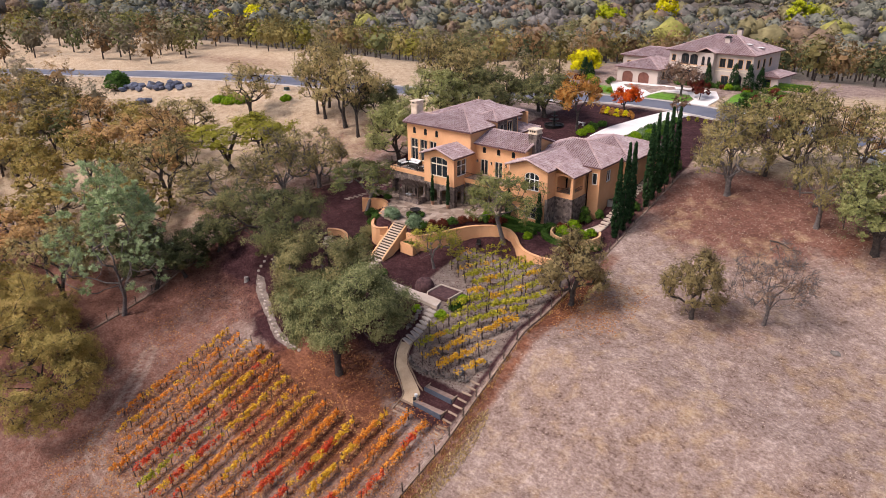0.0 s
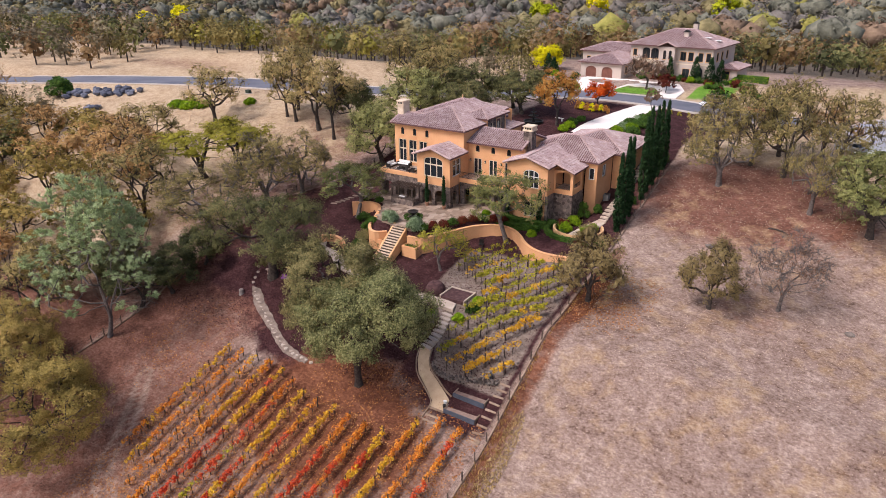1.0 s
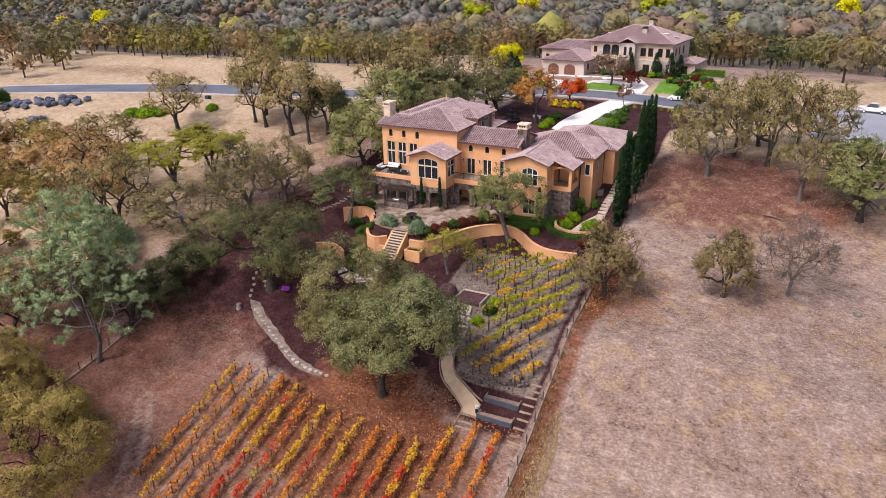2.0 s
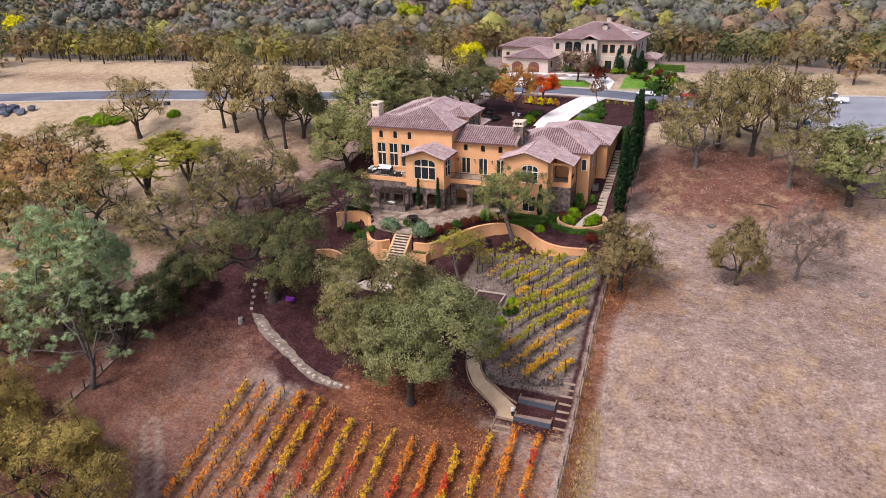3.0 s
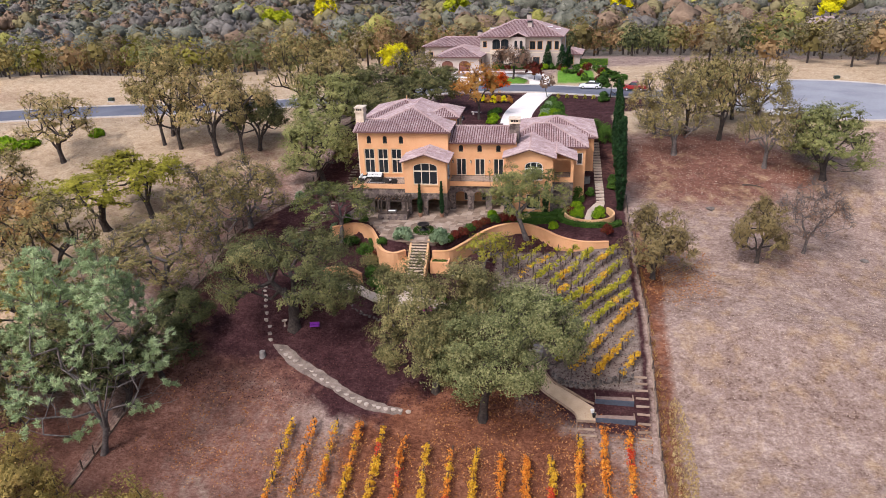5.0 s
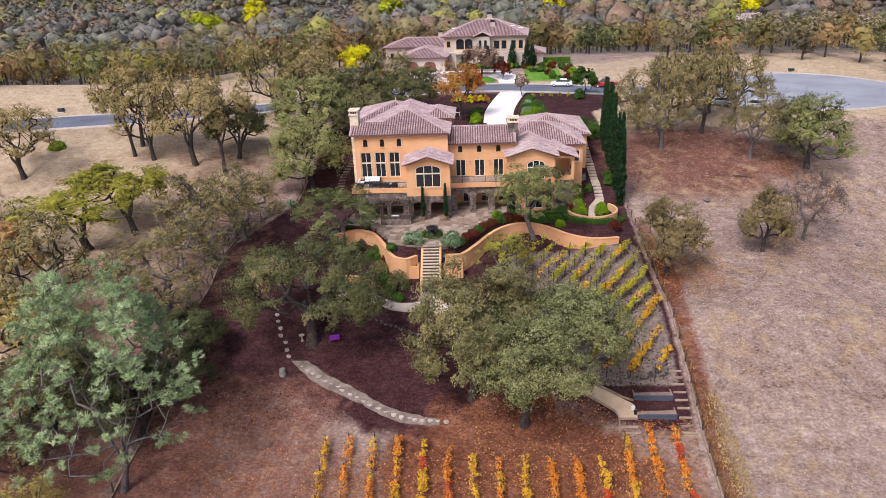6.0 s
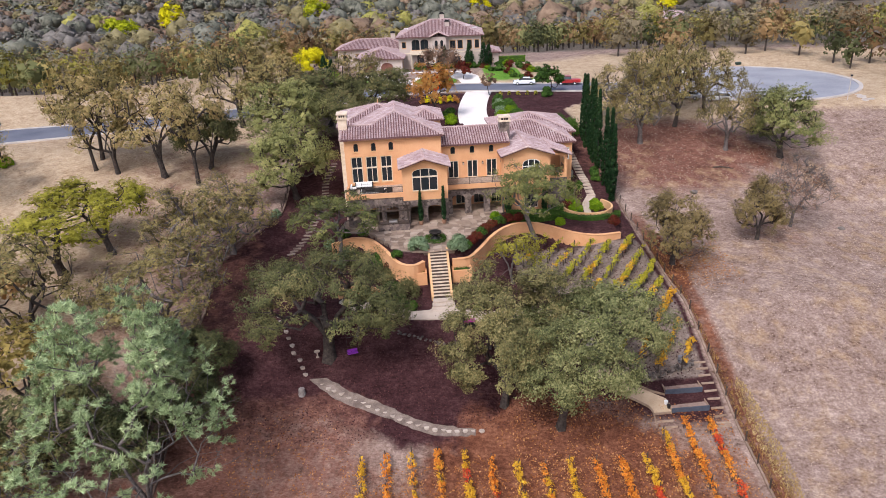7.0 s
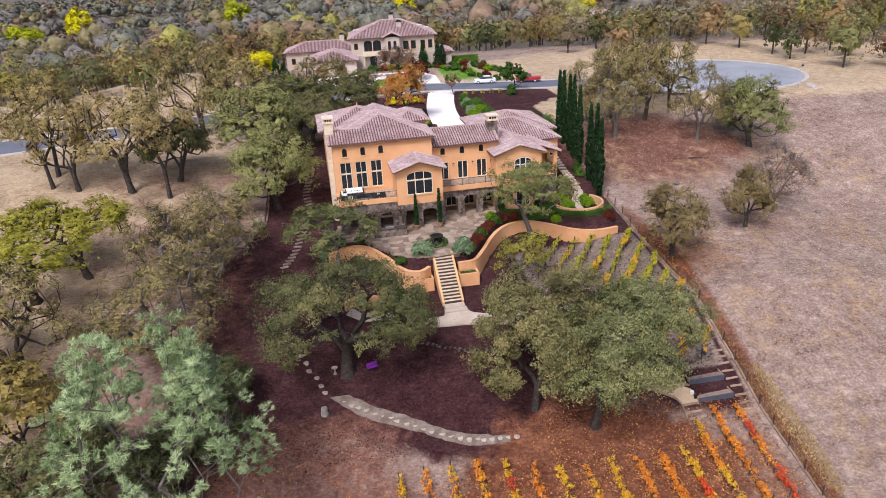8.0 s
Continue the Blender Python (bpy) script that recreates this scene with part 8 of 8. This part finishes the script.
    part("column", lathe([(0.35, 0.2), (0.22, 0.8), (0.16, 1.5), (0.12, 2.5), (0.2, 2.7), (0.05, 2.95)], 14), DARK, f)
    part("bowl", lathe([(0.2, 1.2), (0.85, 1.42), (0.95, 1.5), (0.8, 1.48), (0.2, 1.4)], 20), DARK, f)
    part("bowl", lathe([(0.12, 1.95), (0.5, 2.1), (0.58, 2.16), (0.45, 2.14), (0.12, 2.08)], 18), DARK, f)
    bench = thing("stone_bench", "pale concrete bench on the mulch", "bench", at=(13.6, 33.0, ground_z(13.6, 33.0)), turn=-15)
    part("seat", boxes((-0.9, 0.9, -0.22, 0.22, 0.42, 0.52), bevel=0.02), DRIVE, bench)
    for x in (-0.6, 0.6):
        part("foot", boxes((x - 0.1, x + 0.1, -0.18, 0.18, -0.1, 0.42)), DRIVE, bench)
    # swing, stump and seats under the oak
    purple = surface("purple_cloth", [(0.16, 0.02, 0.26), (0.26, 0.04, 0.40)], 0.3, 0.7, 0.2)
    s = thing("swing", "purple cushioned swing hung from the oak", "swing", at=(1.2, -26.6, ground_z(1.2, -26.6) + 0.55), turn=15)
    part("seat", boxes((-0.55, 0.55, -0.22, 0.22, 0, 0.1), bevel=0.02), purple, s)
    part("back", boxes((-0.55, 0.55, 0.2, 0.26, 0.1, 0.4), bevel=0.02), purple, s)
    part("bar", boxes((-0.56, 0.56, -0.03, 0.03, 1.9, 1.96)), BARK, s)
    for x in (-0.52, 0.52):
        part("rope", tube(bmesh.new(), [(x, 0, 0.05), (x, 0, 5.2)], 0.012, 4), BARK, s)
    st = thing("stump", "grey sawn tree stump on the slope", "stump", at=(-3.9, -30.0, ground_z(-3.9, -30.0)))
    part("wood", lathe([(0.42, -0.2), (0.33, 0.25), (0.30, 0.62), (0.26, 0.63)], 11), BARK_GREY, st)
    # a made-up bird bath takes the place of a small glassy white object
    sp = thing("stone_bird_bath", "pale bird bath standing in for a small glassy object", "bird bath", at=(-2.5, -26.2, ground_z(-2.5, -26.2)))
    part("foot", lathe([(0.2, -0.05), (0.08, 0.1), (0.07, 0.5), (0.1, 0.55)], 12), CONCRETE, sp)
    part("bowl", lathe([(0.1, 0.55), (0.30, 0.63), (0.32, 0.67), (0.27, 0.66), (0.08, 0.6)], 16), CONCRETE, sp)
    h = thing("garden_bench", "upholstered magenta garden bench with a dark base", "bench", at=(13.6, -23.9, ground_z(13.6, -23.9) + 0.1), turn=6)
    part("base", boxes((-0.75, 0.75, -0.4, 0.4, -0.3, 0.5), bevel=0.03), DARK, h)
    part("cushion", boxes((-0.75, 0.75, -0.42, 0.42, 0.5, 0.66), bevel=0.05), surface("magenta_cloth", [(0.22, 0.015, 0.11), (0.32, 0.03, 0.17)], 0.3, 0.8), h)
    a = thing("garden_chair", "dark steel garden chair on the mulch", "chair", at=(21.6, -9.2, ground_z(21.6, -9.2)), turn=20)
    part("seat", boxes((-0.3, 0.3, -0.3, 0.3, 0.4, 0.46)), DARK, a)
    part("back", boxes((-0.3, 0.3, 0.26, 0.32, 0.46, 1.05)), DARK, a)
    for x in (-0.26, 0.26):
        for y in (-0.26, 0.26):
            part("leg", boxes((x - 0.025, x + 0.025, y - 0.025, y + 0.025, -0.05, 0.4)), DARK, a)
    for k, (x, y) in enumerate([(32.9, 8.0), (33.0, 12.2)]):
        u = thing("air_conditioner", "grey air-conditioning unit against the wall", "air conditioner", at=(x - 0.2, y, ground_z(x, y)))
        part("case", boxes((-0.4, 0.4, -0.4, 0.4, -0.3, 0.85), bevel=0.02), surface("unit_grey", [(0.16, 0.16, 0.155), (0.24, 0.24, 0.23)], 0.4, 0.5) if k == 0 else bpy.data.materials["unit_grey"], u)
        part("fan_grille", lathe([(0.33, 0.85), (0.33, 0.87), (0.1, 0.88)], 16), DARK, u)
    # on the meadow and the court's edge
    m = tagged(new("meadow_rock", STONES[1]), "dark round rock lying in dry grass", "rock")
    m.matrix_basis = pose(49.2, 1.6, ground_z(49.2, 1.6) + 0.1, 0, 0, 30) @ Matrix.Diagonal((1.5, 1.2, 1.0, 1))
    m = tagged(new("meadow_rock", STONES[2]), "grey rock lying in dry grass", "rock")
    m.matrix_basis = pose(66.2, -7.0, ground_z(66.2, -7.0) + 0.1, 0, 0, 10) @ Matrix.Diagonal((1.2, 0.8, 0.8, 1))
    lg = thing("fallen_branch", "dead grey branch lying on the meadow", "branch", at=(56.0, 7.6, ground_z(56.0, 7.6) + 0.12), turn=-20)
    part("limb", tube(bmesh.new(), [(-1.4, 0, 0), (-0.4, 0.15, 0.12), (0.6, 0.05, 0.1), (1.5, -0.2, 0.0)], [0.13, 0.11, 0.08, 0.03], 6), BARK, lg)
    part("twig", tube(bmesh.new(), [(0.2, 0.1, 0.1), (0.8, 0.7, 0.3), (1.2, 0.9, 0.25)], [0.05, 0.03, 0.01], 5), BARK, lg)
    for k, (x, y) in enumerate([(87.4, 67.9), (-67.0, 44.8), (-58.0, 22.0)]):
        u = thing("utility_box", "small dark green utility box on the verge", "utility box", "utility boxes", at=(x, y, ground_z(x, y)))
        part("case", boxes((-0.55, 0.55, -0.45, 0.45, -0.1, 0.75), bevel=0.04), surface("utility_green", [(0.02, 0.035, 0.025), (0.04, 0.06, 0.045)], 0.5, 0.5) if k == 0 else bpy.data.materials["utility_green"], u)
        part("pad", boxes((-0.75, 0.75, -0.65, 0.65, -0.25, 0.06)), KERB, u)
    pole = thing("lamp_post", "thin grey street post at the court's edge", "street lamp", at=(86.6, 26.1, ground_z(86.6, 26.1)))
    part("pole", lathe([(0.09, 0), (0.06, 3.6), (0.05, 4.2)], 8), KERB, pole)
    part("head", boxes((-0.18, 0.18, -0.1, 0.1, 4.1, 4.4)), DARK, pole)
    r = rng(64)
    for k in range(7):
        x, y = 89 + 4 * r.rand(), 26 + 4 * r.rand()
        o = thing("paving_slab", "loose pale slab beside the turning circle", "slab", "loose slabs", at=(x, y, ground_z(x, y) + 0.05), turn=180 * r.rand())
        part("slab", boxes((-0.5, 0.5, -0.35, 0.35, -0.1, 0.12), bevel=0.02), KERB, o)


# ---- grass and fallen leaves ----
def build_litter():
    r = rng(70)

    def scatter(name, label, n, box, keep, size, long, material, lift, upright):
        x = box[0] + (box[1] - box[0]) * r.rand(n)
        y = box[2] + (box[3] - box[2]) * r.rand(n)
        ok = keep(x, y)
        x, y = x[ok], y[ok]
        c = np.stack([x, y, height(x, y) + lift], 1)
        m = len(c)
        a = 2 * math.pi * r.rand(m)
        s = size * (0.5 + r.rand(m))
        if upright:
            d = np.stack([np.cos(a) * s, np.sin(a) * s, 0 * a], 1)
            t = np.stack([0.5 * long * s * r.randn(m), 0.5 * long * s * r.randn(m), long * s], 1)
            q = np.stack([c - d, c + d, c + d * 1.3 + t, c - d * 1.3 + t], 1)
        else:
            d = np.stack([np.cos(a) * s, np.sin(a) * s, 0.3 * s * r.randn(m)], 1)
            t = np.stack([-np.sin(a) * s * long, np.cos(a) * s * long, 0.3 * s * r.randn(m)], 1)
            q = np.stack([c - d, c - t, c + d, c + t], 1)
        tagged(new(name, quads_mesh(name, q, material)), label, "ground cover", kind="stuff")

    dry = foliage("dry_grass", [(0.27, 0.20, 0.15), (0.40, 0.31, 0.245), (0.54, 0.44, 0.36)], 0.0, 1.0)
    gold = foliage("golden_grass", [(0.28, 0.19, 0.09), (0.40, 0.29, 0.15), (0.52, 0.42, 0.25)], 0.0, 1.0)
    brown = foliage("brown_grass", [(0.15, 0.08, 0.035), (0.28, 0.165, 0.07), (0.44, 0.30, 0.15)], 0.0, 1.0)
    fall = foliage("fallen_oak_leaf", [(0.17, 0.065, 0.03), (0.33, 0.15, 0.07), (0.50, 0.30, 0.16)], 0.0, 1.0)
    chip = foliage("mulch_chip", [(0.024, 0.009, 0.010), (0.06, 0.026, 0.026), (0.13, 0.066, 0.06)], 0.0, 1.0)
    patchy = lambda x, y, s: ripple(x, y, 6.0, s) + 0.8 * ripple(x, y, 2.3, s + 1)
    scatter("dry_grass", "tufts of bleached dry grass on the meadow", 36000, (39.5, 90, -68, 26), lambda x, y: ripple(x, y, 2.3, 2) > -0.6, 0.035, 2.6, dry, -0.03, True)
    scatter("dry_grass", "tufts of bleached dry grass on the west slope", 17000, (-75, -12, -20, 36), lambda x, y: (patchy(x, y, 3) > 0) & (x < -16), 0.045, 2.4, dry, -0.03, True)
    scatter("tall_grass", "golden-brown tall grass along the fence", 5200, (38.3, 40.0, -58, -10), lambda x, y: x - 38.3 < 0.25 + 0.9 * step(-24, -34, y) * r.rand(len(x)), 0.025, 8.0, brown, -0.02, True)
    scatter("tall_grass", "pale yellow tall grass beside the fence", 3200, (39.2, 41.4, -46, -32), lambda x, y: np.hypot((x - 40.0) / 1.2, (y + 39) / 7) < 1, 0.035, 4.0, gold, -0.02, True)
    scatter("fallen_leaves", "fallen orange-brown oak leaves on the slope", 26000, (0, 37.5, -62, -31), lambda x, y: (patchy(x, y, 5) > -0.35) & (y < np.interp(x, [0, 12, 17, 23, 37], [-38, -38, -34, -32, -35])), 0.085, 0.7, fall, 0.03, False)
    shed = foliage("fallen_vine_leaf", [(0.36, 0.11, 0.03), (0.50, 0.22, 0.06), (0.58, 0.36, 0.13)], 0.0, 1.0, vivid=0.9)
    scatter("fallen_leaves", "bright fallen vine leaves along the rows", 26000, (1.2, 36.6, -60, -38.5), lambda x, y: (np.abs((x - 1.9 + 1.19) % 2.38 - 1.19) < 0.75 - 0.5 * r.rand(len(x))) & (y > -51.5 - 1.2 * (x - 1.9)), 0.075, 0.7, shed, 0.03, False)
    scatter("fallen_leaves", "fallen oak leaves under the fence oak", 5000, (38.3, 47, -22, -8), lambda x, y: np.hypot(x - 41.5, y + 14.5) + 2.2 * patchy(x, y, 4) < 2 + 5 * r.rand(len(x)), 0.085, 0.7, fall, 0.03, False)
    scatter("fallen_leaves", "fallen leaves on the west slope", 9000, (-16, 4, -48, -28), lambda x, y: (patchy(x, y, 6) > -0.2) & (np.hypot((x + 6) / 9, (y + 39) / 8) < 0.4 + 0.6 * r.rand(len(x))), 0.08, 0.7, fall, 0.03, False)
    scatter("mulch", "coarse dark bark mulch in the yard", 30000, (-14, 37, -35, -6), lambda x, y: y < np.interp(x, WALL_X, WALL_Y) - 0.4, 0.08, 0.6, chip, 0.02, False)


build_neighbour()
ornamental()
build_vehicles()
build_furnishing()
build_litter()
build_patio()
